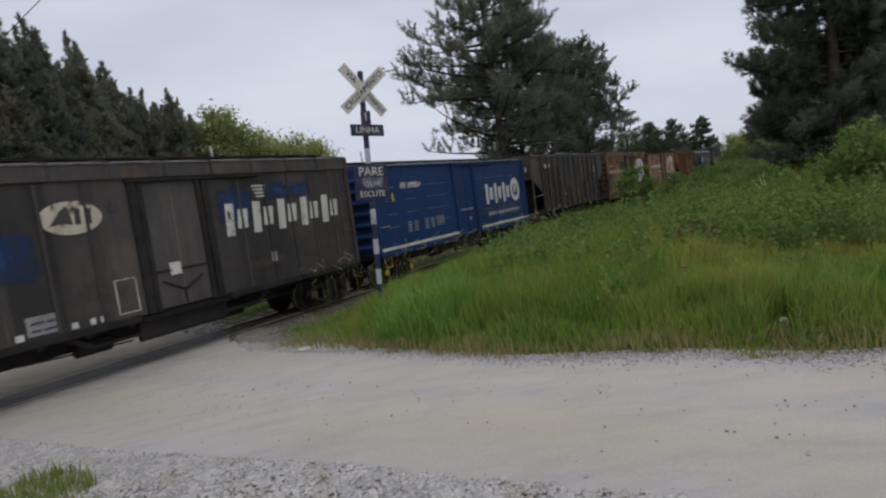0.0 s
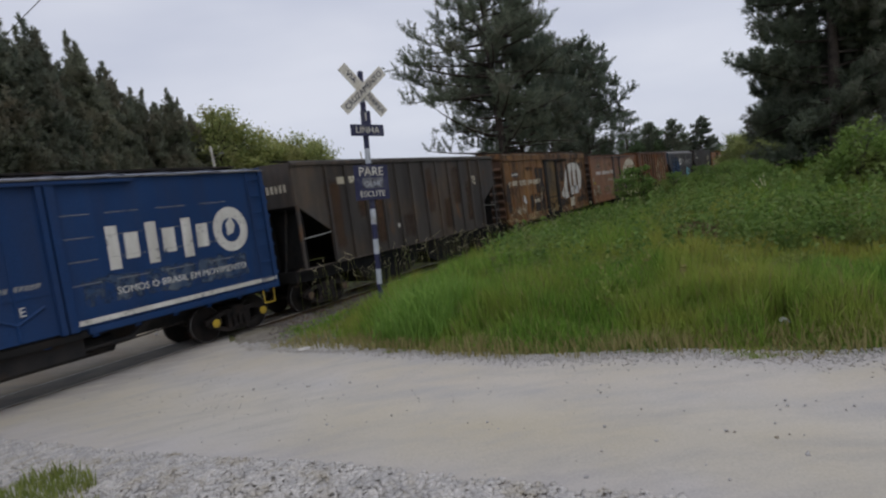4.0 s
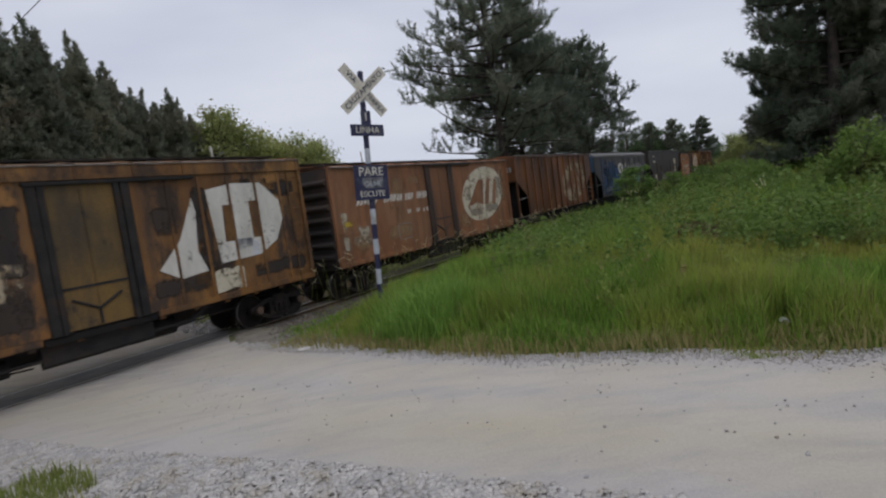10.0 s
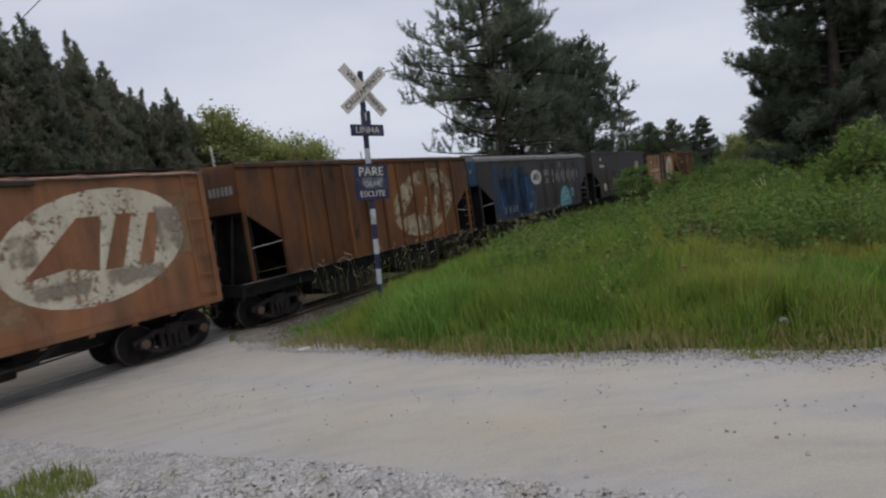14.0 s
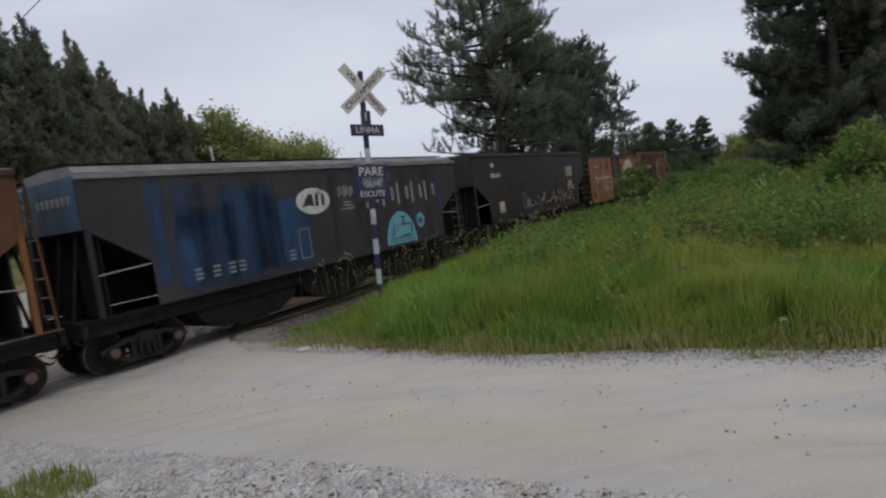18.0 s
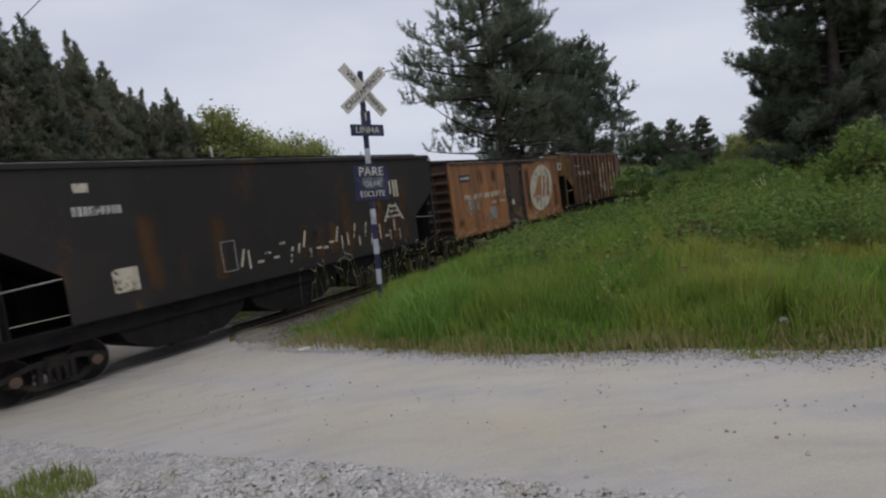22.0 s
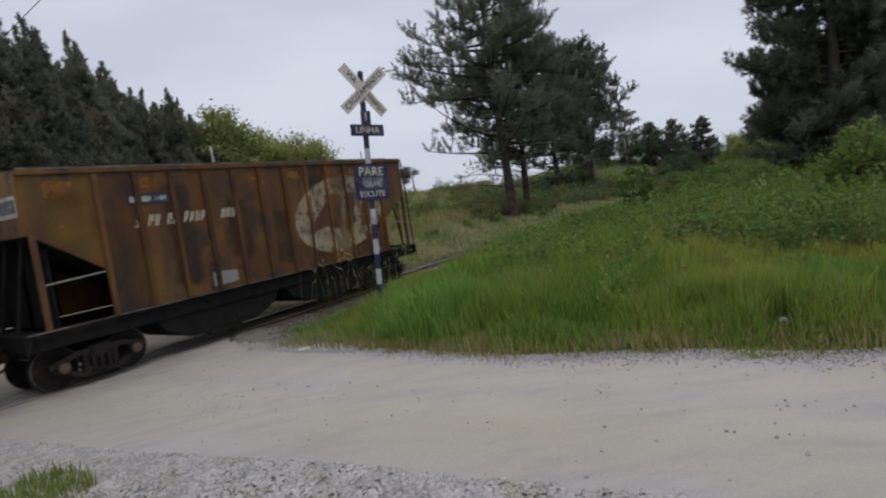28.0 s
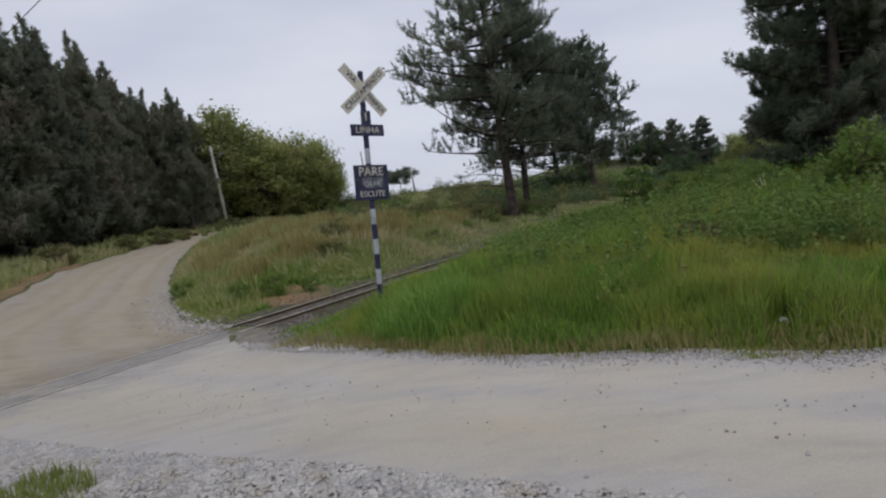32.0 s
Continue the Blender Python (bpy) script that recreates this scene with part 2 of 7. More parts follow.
def road_material(name="pale_dirt_road", tint=(1, 1, 1), ruts=0.0):
    """Pale compacted dirt with wheel tracks, fine stones and damp patches."""
    m, n, l, p = nodes_of(name)
    co = n.new("ShaderNodeTexCoord").outputs["Object"]
    a = noise_node(n, l, co, 0.45, 5, 0.6)
    b = noise_node(n, l, co, 2.2, 6, 0.65, (0.5, 1.6, 1))
    c = noise_node(n, l, co, 55, 4, 0.7)
    d = noise_node(n, l, co, 160, 2, 0.6)
    col = blend(n, l, band(n, l, a, 0.35, 0.65), (0.455, 0.42, 0.35), (0.475, 0.455, 0.425))
    col = blend(n, l, band(n, l, b, 0.46, 0.7), col, (0.395, 0.38, 0.362))
    at = n.new("ShaderNodeAttribute")
    at.attribute_name = "across"
    wob = n.new("ShaderNodeMath")
    wob.operation = "MULTIPLY_ADD"
    l.new(a, wob.inputs[0])
    wob.inputs[1].default_value = 0.16
    l.new(at.outputs["Fac"], wob.inputs[2])
    lane = n.new("ShaderNodeValToRGB")
    cr = lane.color_ramp
    cr.elements[0].position, cr.elements[0].color = 0.10, (0.93, 0.94, 0.96, 1)
    cr.elements[1].position, cr.elements[1].color = 1.0, (0.93, 0.93, 0.95, 1)
    for pos, c_ in ((0.24, (1.0, 0.99, 0.95, 1)), (0.36, (1.04, 1.03, 1.0, 1)), (0.47, (0.96, 0.97, 0.98, 1)), (0.60, (1.03, 1.02, 0.96, 1)), (0.74, (0.98, 0.965, 0.89, 1)), (0.9, (0.93, 0.925, 0.885, 1))):
        cr.elements.new(pos).color = c_
    l.new(wob.outputs[0], lane.inputs[0])
    col = blend(n, l, 1.0, col, lane.outputs[0], "MULTIPLY")
    near_rail = n.new("ShaderNodeAttribute")
    near_rail.attribute_name = "stain"
    soil_f = n.new("ShaderNodeMath")
    soil_f.operation = "MULTIPLY"
    l.new(near_rail.outputs["Fac"], soil_f.inputs[0])
    l.new(band(n, l, b, 0.25, 0.55), soil_f.inputs[1])
    col = blend(n, l, soil_f.outputs[0], col, (0.30, 0.285, 0.27))
    rim = n.new("ShaderNodeAttribute")
    rim.attribute_name = "verge"
    grit_f = n.new("ShaderNodeMath")
    grit_f.operation = "MULTIPLY"
    l.new(rim.outputs["Fac"], grit_f.inputs[0])
    l.new(band(n, l, noise_node(n, l, co, 9.0, 5, 0.7), 0.25, 0.5), grit_f.inputs[1])
    col = blend(n, l, grit_f.outputs[0], col, blend(n, l, band(n, l, noise_node(n, l, co, 38.0, 3, 0.6), 0.35, 0.65), (0.30, 0.29, 0.285), (0.47, 0.45, 0.43)))
    if ruts:
        wv = n.new("ShaderNodeMath")
        wv.operation = "SINE"
        mu = n.new("ShaderNodeMath")
        mu.operation = "MULTIPLY"
        mu.inputs[1].default_value = 34.0
        l.new(wob.outputs[0], mu.inputs[0])
        l.new(mu.outputs[0], wv.inputs[0])
        amount = n.new("ShaderNodeMath")
        amount.operation = "MULTIPLY"
        l.new(band(n, l, wv.outputs[0], 0.0, 1.0), amount.inputs[0])
        l.new(band(n, l, b, 0.3, 0.6), amount.inputs[1])
        col = blend(n, l, amount.outputs[0], col, blend(n, l, ruts * 3, col, (0.37, 0.31, 0.235)))
    v = n.new("ShaderNodeTexVoronoi")
    v.inputs["Scale"].default_value = 26
    l.new(co, v.inputs["Vector"])
    col = blend(n, l, band(n, l, v.outputs["Distance"], 0.16, 0.05), col, (0.37, 0.35, 0.33))
    col = blend(n, l, 1.0, col, blend(n, l, band(n, l, c, 0.25, 0.75), (0.86, 0.86, 0.86), (1.1, 1.1, 1.1)), "MULTIPLY")
    col = blend(n, l, 1.0, col, tint, "MULTIPLY")
    l.new(col, p.inputs["Base Color"])
    p.inputs["Roughness"].default_value = 0.95
    bump(n, l, p, blend(n, l, 0.4, c, d), 0.5, 0.012)
    return m


M["grit"] = rough_mat("loose_grit", (0.44, 0.42, 0.39), (0.35, 0.335, 0.315), 9, 0.95, 0, (0.36, 0.32, 0.25), 0.4, 0.9, 0.03, 60)
M["deck"] = rough_mat("stained_crossing_dirt", (0.25, 0.238, 0.225), (0.205, 0.195, 0.185), 1.2, 0.95, 0, (0.34, 0.31, 0.26), 0.5)
M["dirt"] = rough_mat("grey_brown_dirt", (0.27, 0.245, 0.21), (0.2, 0.18, 0.15), 2.5, 0.95, 0, (0.13, 0.12, 0.06), 0.5, 0.8, 0.03, 45)
M["fill"] = rough_mat("dark_track_dirt", (0.15, 0.135, 0.12), (0.21, 0.19, 0.16), 2.0, 0.95, 0, (0.12, 0.11, 0.06), 0.4, 0.8, 0.03, 40)
M["clay"] = rough_mat("orange_clay", (0.28, 0.17, 0.09), (0.20, 0.13, 0.07), 1.2, 0.95, 0, (0.16, 0.14, 0.06), 0.55, 0.8, 0.04, 25)
M["pale_grit"] = rough_mat("pale_verge_grit", (0.49, 0.465, 0.435), (0.41, 0.39, 0.365), 5, 0.95, 0, (0.40, 0.36, 0.30), 0.4, 0.9, 0.03, 60)
M["soil"] = ground_material()
M["road"] = road_material(tint=(1.02, 0.995, 0.98))
M["road_far"] = road_material("brown_dirt_road", (0.76, 0.70, 0.605), 0.17)
M["bramble"] = foliage("brown_twigs", (0.13, 0.09, 0.055), (0.24, 0.17, 0.10), (0.17, 0.15, 0.07), 0.6, 0.8, 0.3)
M["brush"] = foliage("olive_brush_leaves", (0.11, 0.13, 0.05), (0.24, 0.25, 0.11), (0.22, 0.18, 0.09), 0.25, 0.75, 0.4)


# ---------- mesh helpers ----------
def part(name, data, material, parent=None, label="", smooth=False):
    """Links a bmesh or a mesh as one object under its thing."""
    if isinstance(data, bmesh.types.BMesh):
        me = bpy.data.meshes.new(name)
        data.normal_update()
        data.to_mesh(me)
        data.free()
    else:
        me = data
    if material and not me.materials:
        me.materials.append(material)
    if smooth:
        me.polygons.foreach_set("use_smooth", [True] * len(me.polygons))
    ob = new(name, me)
    ob.parent = parent
    if label:
        ob["label"] = label
    return ob


def np_mesh(name, v, f, material, smooth=False):
    me = bpy.data.meshes.new(name)
    v, f = np.asarray(v, np.float32), np.asarray(f, np.int32)
    k = f.shape[1]
    me.vertices.add(len(v))
    me.vertices.foreach_set("co", v.ravel())
    me.loops.add(f.size)
    me.loops.foreach_set("vertex_index", f.ravel())
    me.polygons.add(len(f))
    me.polygons.foreach_set("loop_start", np.arange(0, f.size, k, dtype=np.int32))
    me.polygons.foreach_set("loop_total", np.full(len(f), k, np.int32))
    if smooth:
        me.polygons.foreach_set("use_smooth", np.ones(len(f), bool))
    me.update(calc_edges=True)
    me.materials.append(material)
    return me


def box(bm, x0, x1, y0, y1, z0, z1):
    vs = [bm.verts.new((x, y, z)) for z in (z0, z1) for y in (y0, y1) for x in (x0, x1)]
    for q in ((0, 2, 3, 1), (4, 5, 7, 6), (0, 1, 5, 4), (2, 6, 7, 3), (0, 4, 6, 2), (1, 3, 7, 5)):
        bm.faces.new([vs[i] for i in q])
    return vs


def boxes(*dims):
    bm = bmesh.new()
    for d in dims:
        box(bm, *d)
    return bm


def worn_box(*d, r=0.012):
    bm = boxes(d)
    bmesh.ops.bevel(bm, geom=bm.edges[:], offset=r, segments=2, affect="EDGES")
    return bm


def rod(bm, a, b, r, r2=None, n=8):
    """A tapered round bar from a to b, closed at both ends."""
    a, b = Vector(a), Vector(b)
    q = (b - a).to_track_quat("Z", "Y")
    rings = []
    for p, rr in ((a, r), (b, r if r2 is None else r2)):
        rings.append([bm.verts.new(p + q @ Vector((rr * math.cos(2 * math.pi * i / n), rr * math.sin(2 * math.pi * i / n), 0))) for i in range(n)])
    for i in range(n):
        bm.faces.new((rings[0][i], rings[0][(i + 1) % n], rings[1][(i + 1) % n], rings[1][i]))
    bm.faces.new(rings[0][::-1])
    bm.faces.new(rings[1])


def rods(items, n=8):
    bm = bmesh.new()
    for it in items:
        rod(bm, *it, n=n) if len(it) == 3 else rod(bm, it[0], it[1], it[2], it[3], n)
    return bm


def slab(pts, y0, y1):
    """A plate with the outline pts in the x, z plane, from y0 (front) to y1."""
    bm = bmesh.new()
    a = [bm.verts.new((x, y0, z)) for x, z in pts]
    b = [bm.verts.new((x, y1, z)) for x, z in pts]
    n = len(pts)
    bm.faces.new(a)
    bm.faces.new(b[::-1])
    for i in range(n):
        bm.faces.new((a[i], b[i], b[(i + 1) % n], a[(i + 1) % n]))
    bmesh.ops.recalc_face_normals(bm, faces=bm.faces[:])
    return bm


def prism(pts, x0, x1):
    """A plate with the outline pts in the y, z plane, from x0 to x1."""
    bm = bmesh.new()
    a = [bm.verts.new((x0, y, z)) for y, z in pts]
    b = [bm.verts.new((x1, y, z)) for y, z in pts]
    n = len(pts)
    bm.faces.new(a)
    bm.faces.new(b[::-1])
    for i in range(n):
        bm.faces.new((a[i], b[i], b[(i + 1) % n], a[(i + 1) % n]))
    bmesh.ops.recalc_face_normals(bm, faces=bm.faces[:])
    return bm


def lettering(text, size, depth=0.003):
    """Words in the built-in font as a mesh, centred, in the x, z plane, facing -y."""
    cu = bpy.data.curves.new("lettering", "FONT")
    cu.body, cu.size, cu.extrude, cu.align_x, cu.align_y = text, size, depth, "CENTER", "CENTER"
    cu.resolution_u = 3
    ob = new("lettering", cu)
    me = bpy.data.meshes.new_from_object(ob)
    bpy.data.objects.remove(ob)
    bpy.data.curves.remove(cu)
    me.transform(Matrix.Rotation(radians(90), 4, "X"))
    return me


# ---------- lie of the land ----------
AZ = radians(32.93)          # the track runs this far to the right of straight ahead
OFF = 13.34                  # from the camera to the track's middle
TURN = 90 - 32.93
TX, TY = np.array([math.sin(AZ), math.cos(AZ)]), np.array([-math.cos(AZ), math.sin(AZ)])


def on_track(s, q=OFF):
    return TY * q + TX * s


def step(a, b, x):
    t = np.clip((x - a) / (b - a), 0, 1)
    return t * t * (3 - 2 * t)


def land(x, y):
    """The ground's height: a low terrace before the track, a bank beyond, hills far off."""
    x, y = np.asarray(x, float), np.asarray(y, float)
    q, s = x * TY[0] + y * TY[1], x * TX[0] + y * TX[1]
    away = step(10, 19, s)
    z = (1 - away) * (0.85 * (1 - step(3.0, 12.0, q)) + 0.10 * step(7, 10, s) * (1 - step(8.6, 11.8, q)))
    z = z + away * 1.16 * (1 - step(0.6, 10.6, q)) + 0.014 * np.clip(s - 22, 0, 60) * (1 - step(0, 7, q))
    z = z - 0.10 * step(10.9, 11.9, q) * (1 - step(14.8, 15.8, q)) * (step(9.5, 11, s) + 1 - step(-4, -2, s)) - 0.014 * step(10.9, 11.9, q) * (1 - step(14.8, 15.8, q))
    z = z + 0.065 * np.clip(q - 15.3, 0, 40) * step(15.3, 19, q)
    r = np.hypot(x, y)
    z = z + 0.0007 * np.clip(q - 22, 0, 38) ** 2 * step(-13, -4, x) * step(20, 40, y)
    z = z + 1.15 * step(15.6, 22.5, q) * step(0.6, 6.0, 0.91 * (x + 6.7 + 0.45 * (y - 16.2))) * (1 - 0.75 * step(26, 44, s)) * (1 - step(34, 60, y))
    z = z + 4.5 * step(18, 36, q) * step(92, 128, s) * step(14, 44, x) * (1 - step(150, 260, r))
    z = z + 5 * np.exp(-((r - 720) / 230) ** 2) * (0.7 + 0.3 * np.sin(np.arctan2(x, y) * 9))
    rough = 0.05 * np.sin(x * 1.7 + 0.6 * y) * np.sin(y * 1.3 - 0.4 * x) * step(9, 13, np.abs(q - 13) + 4 * (s > 9))
    return z + rough * step(0, 3, np.abs(q - OFF) - 3)


# far edge of the road, from the right to beyond the crossing, then back along its other edge
ROAD = [(34, -10.6), (11.8, 0.6), (3.85, 5.05), (2.3, 5.83), (0.52, 6.52), (-0.22, 7.12), (-1.03, 8.09), (-1.75, 9.05), (-2.44, 9.96), (-3.08, 10.82), (-4.5, 12.65), (-4.9, 13.6), (-5.3, 14.6), (-5.97, 15.3),
        (-6.6, 16.2), (-7.75, 17.1), (-8.6, 18.2), (-9.87, 20.4), (-11.1, 22.9), (-13.4, 28.1), (-16.1, 35.3), (-18.9, 43.9), (-20.0, 52), (-18, 64), (-10, 80),
        (-12, 84), (-21, 68), (-24, 56), (-23.6, 46), (-22.9, 39.8), (-22.1, 33), (-19.7, 27), (-17.8, 22.4), (-17.4, 17), (-15.5, 12.5), (-11.5, 9.0),
        (-7.07, 8.4), (-5.23, 6.95), (-3.51, 5.45), (-1.94, 4.4), (-0.99, 3.95), (0.54, 3.2), (3, 1.8), (12, -4.5), (34, -15)]


def inside(poly, x, y):
    x, y = np.asarray(x, float), np.asarray(y, float)
    hit = np.zeros(x.shape, bool)
    for (ax, ay), (bx, by) in zip(poly, poly[1:] + poly[:1]):
        c = (ay > y) != (by > y)
        hit ^= c & (x < (bx - ax) * (y - ay) / ((by - ay) or 1e-9) + ax)
    return hit


def edge_distance(poly, x, y):
    best = np.full(np.shape(x), 1e9)
    for (ax, ay), (bx, by) in zip(poly, poly[1:] + poly[:1]):
        dx, dy = bx - ax, by - ay
        t = np.clip(((x - ax) * dx + (y - ay) * dy) / (dx * dx + dy * dy), 0, 1)
        best = np.minimum(best, np.hypot(x - ax - t * dx, y - ay - t * dy))
    return best


def snapped(poly, x, y):
    """Points outside the outline move onto it, with a slight waver."""
    out = ~inside(poly, x, y)
    best, bx_, by_ = np.full(x.shape, 1e9), x.copy(), y.copy()
    for (ax, ay), (bx, by) in zip(poly, poly[1:] + poly[:1]):
        dx, dy = bx - ax, by - ay
        t = np.clip(((x - ax) * dx + (y - ay) * dy) / (dx * dx + dy * dy), 0, 1)
        px, py = ax + t * dx, ay + t * dy
        d = np.hypot(x - px, y - py)
        nearer = d < best
        best, bx_, by_ = np.where(nearer, d, best), np.where(nearer, px, bx_), np.where(nearer, py, by_)
    wx, wy = 0.05 * np.sin(3.1 * y + x), 0.05 * np.sin(2.7 * x - y)
    return np.where(out, bx_ + wx, x), np.where(out, by_ + wy, y)


def make_ground():
    ang = np.concatenate([np.linspace(-52, 52, 260), np.linspace(54, 306, 90)])
    rad = np.concatenate([[0.3], np.geomspace(1.0, 120, 150), np.geomspace(130, 4500, 50)])
    A, R = np.meshgrid(np.radians(ang), rad, indexing="ij")
    x, y = R * np.sin(A), R * np.cos(A)
    z = land(x, y)
    on_road = inside(ROAD, x, y) & (edge_distance(ROAD, x, y) > 0.45)
    z = np.where(on_road, z - 0.09, z)
    na, nr = A.shape
    idx = np.arange(na * nr).reshape(na, nr)
    j = (np.arange(na) + 1) % na
    f = np.stack([idx[:, :-1], idx[:, 1:], idx[j][:, 1:], idx[j][:, :-1]], -1).reshape(-1, 4)
    me = np_mesh("ground", np.stack([x, y, z], -1).reshape(-1, 3), f, M["soil"], True)
    hub = bmesh.new()
    hub.from_mesh(me)
    hub.verts.ensure_lookup_table()
    hub.faces.new([hub.verts[i] for i in idx[:, 0]])
    hub.normal_update()
    hub.to_mesh(me)
    hub.free()
    ob = part("ground", me, M["soil"])
    tagged(ob, "grassy soil with bare brown patches beside the railway", "ground", kind="structure")


def make_road():
    """The dirt road: a fine grid cut to the road's outline, draped on the land."""
    g = 0.16
    xs, ys = np.arange(-26, 14, g), np.arange(-8, 70, g)
    X, Y = np.meshgrid(xs, ys, indexing="ij")
    ok = inside(ROAD, X, Y) | (edge_distance(ROAD, X, Y) < g * 1.3)
    X, Y = snapped(ROAD, X, Y)
    Z = land(X, Y) + 0.022
    q, s = X * TY[0] + Y * TY[1], X * TX[0] + Y * TX[1]
    ruts = 0.02 * np.sin(edge_distance(ROAD, X, Y) * 3.1) * step(0.7, 1.4, edge_distance(ROAD, X, Y))
    Z = Z + ruts * step(2.2, 3.5, np.abs(q - OFF))
    level = step(1.2, 2.2, np.abs(q - OFF))
    Z = -0.014 * (1 - level) + Z * level
    idx = -np.ones(X.shape, int)
    idx[ok] = np.arange(ok.sum())
    quad = np.stack([idx[:-1, :-1], idx[1:, :-1], idx[1:, 1:], idx[:-1, 1:]], -1).reshape(-1, 4)
    quad = quad[(quad >= 0).all(1)]
    near = edge_distance(ROAD[1:24], X, Y)
    far = edge_distance(ROAD[25:], X, Y)
    across = (near / (near + far + 1e-6))[ok]
    v, qv = np.stack([X[ok], Y[ok], Z[ok]], -1), q[ok]
    stain = 1 - step(0.4, 2.6 + 0.5 * np.sin(s[ok] * 1.3), np.abs(qv - OFF))
    beyond = qv[quad].mean(1) > OFF
    verge_f = 1 - step(0.12, 0.5, edge_distance(ROAD[0:9], v[:, 0], v[:, 1]) + 0.1 * np.sin(v[:, 0] * 3.7) * np.sin(v[:, 1] * 2.9))
    for side, mat, label in ((~beyond, M["road"], "pale compacted dirt road with faint wheel tracks"), (beyond, M["road_far"], "browner rutted dirt road beyond the railway")):
        used, inv = np.unique(quad[side], return_inverse=True)
        me = np_mesh("road", v[used], inv.reshape(-1, 4), mat, True)
        for key, val in (("across", across), ("stain", stain), ("verge", verge_f)):
            me.attributes.new(key, "FLOAT", "POINT").data.foreach_set("value", val[used].astype(np.float32))
        tagged(part("road", me, mat), label, "road", kind="structure")


SHOULDER = [(-12.0, 10.6), (-7.3, 8.4), (-5.35, 7.0), (-3.6, 5.5), (-1.94, 4.55), (-0.99, 4.08), (-0.2, 3.8), (0.54, 3.3), (3, 1.9), (5, 0.8), (4, 0.2), (0.5, 1.6), (-2.4, 2.9), (-4.6, 3.6), (-8, 5.5), (-12.5, 8.0)]


def make_shoulder():
    g = 0.11
    X, Y = np.meshgrid(np.arange(-13, 6, g), np.arange(0, 10, g), indexing="ij")
    ok = inside(SHOULDER, X, Y) | (edge_distance(SHOULDER, X, Y) < g * 1.3)
    X, Y = snapped(SHOULDER, X, Y)
    Z = land(X, Y) + 0.03 + 0.012 * np.sin(X * 5.1) * np.sin(Y * 6.3)
    idx = -np.ones(X.shape, int)
    idx[ok] = np.arange(ok.sum())
    quad = np.stack([idx[:-1, :-1], idx[1:, :-1], idx[1:, 1:], idx[:-1, 1:]], -1).reshape(-1, 4)
    me = np_mesh("shoulder", np.stack([X[ok], Y[ok], Z[ok]], -1), quad[(quad >= 0).all(1)], M["grit"], True)
    tagged(part("road_shoulder", me, M["grit"]), "strip of loose pale grit along the road", "road shoulder", kind="structure")


def draped(name, poly, g, lift, mat, label, category):
    """A thin sheet with the outline poly, laid on the land."""
    a = np.array(poly)
    X, Y = np.meshgrid(np.arange(a[:, 0].min() - g * 2, a[:, 0].max() + g * 2, g), np.arange(a[:, 1].min() - g * 2, a[:, 1].max() + g * 2, g), indexing="ij")
    ok = inside(poly, X, Y) | (edge_distance(poly, X, Y) < g * 1.3)
    X, Y = snapped(poly, X, Y)
    Z = land(X, Y) + lift
    idx = -np.ones(X.shape, int)
    idx[ok] = np.arange(ok.sum())
    quad = np.stack([idx[:-1, :-1], idx[1:, :-1], idx[1:, 1:], idx[:-1, 1:]], -1).reshape(-1, 4)
    me = np_mesh(name, np.stack([X[ok], Y[ok], Z[ok]], -1), quad[(quad >= 0).all(1)], mat, True)
    tagged(part(name, me, mat), label, category, kind="structure")


make_ground()
draped("bare_dirt", [(-2.3, 9.6), (-1.9, 10.4), (-1.9, 12.0), (-2.6, 14.6), (-4.2, 17.0), (-5.3, 15.6), (-6.0, 15.1), (-5.1, 13.5), (-4.6, 12.55), (-3.2, 10.75)], 0.15, 0.014, M["dirt"], "bare grey brown dirt beside the crossing", "ground")
draped("clay_bank", [(-17.9, 20.0), (-18.0, 22.4), (-19.9, 27.0), (-22.3, 33.0), (-23.2, 39.8), (-24.6, 39.0), (-24.0, 33.0), (-22.0, 26.5), (-21.0, 22.0), (-20.6, 18.0)], 0.3, 0.03, M["clay"], "orange clay bank along the far road", "ground")
BARE_CLAY = [(-9.2, 24.4), (-7.6, 21.1), (-6.1, 18.9), (-4.6, 19.2), (-4.1, 21.2), (-5.0, 22.4), (-6.4, 22.6), (-7.4, 23.8)]
draped("bare_clay", BARE_CLAY, 0.2, 0.02, M["clay"], "bare patch of clay on the grassy bank", "ground")
make_road()
make_shoulder()


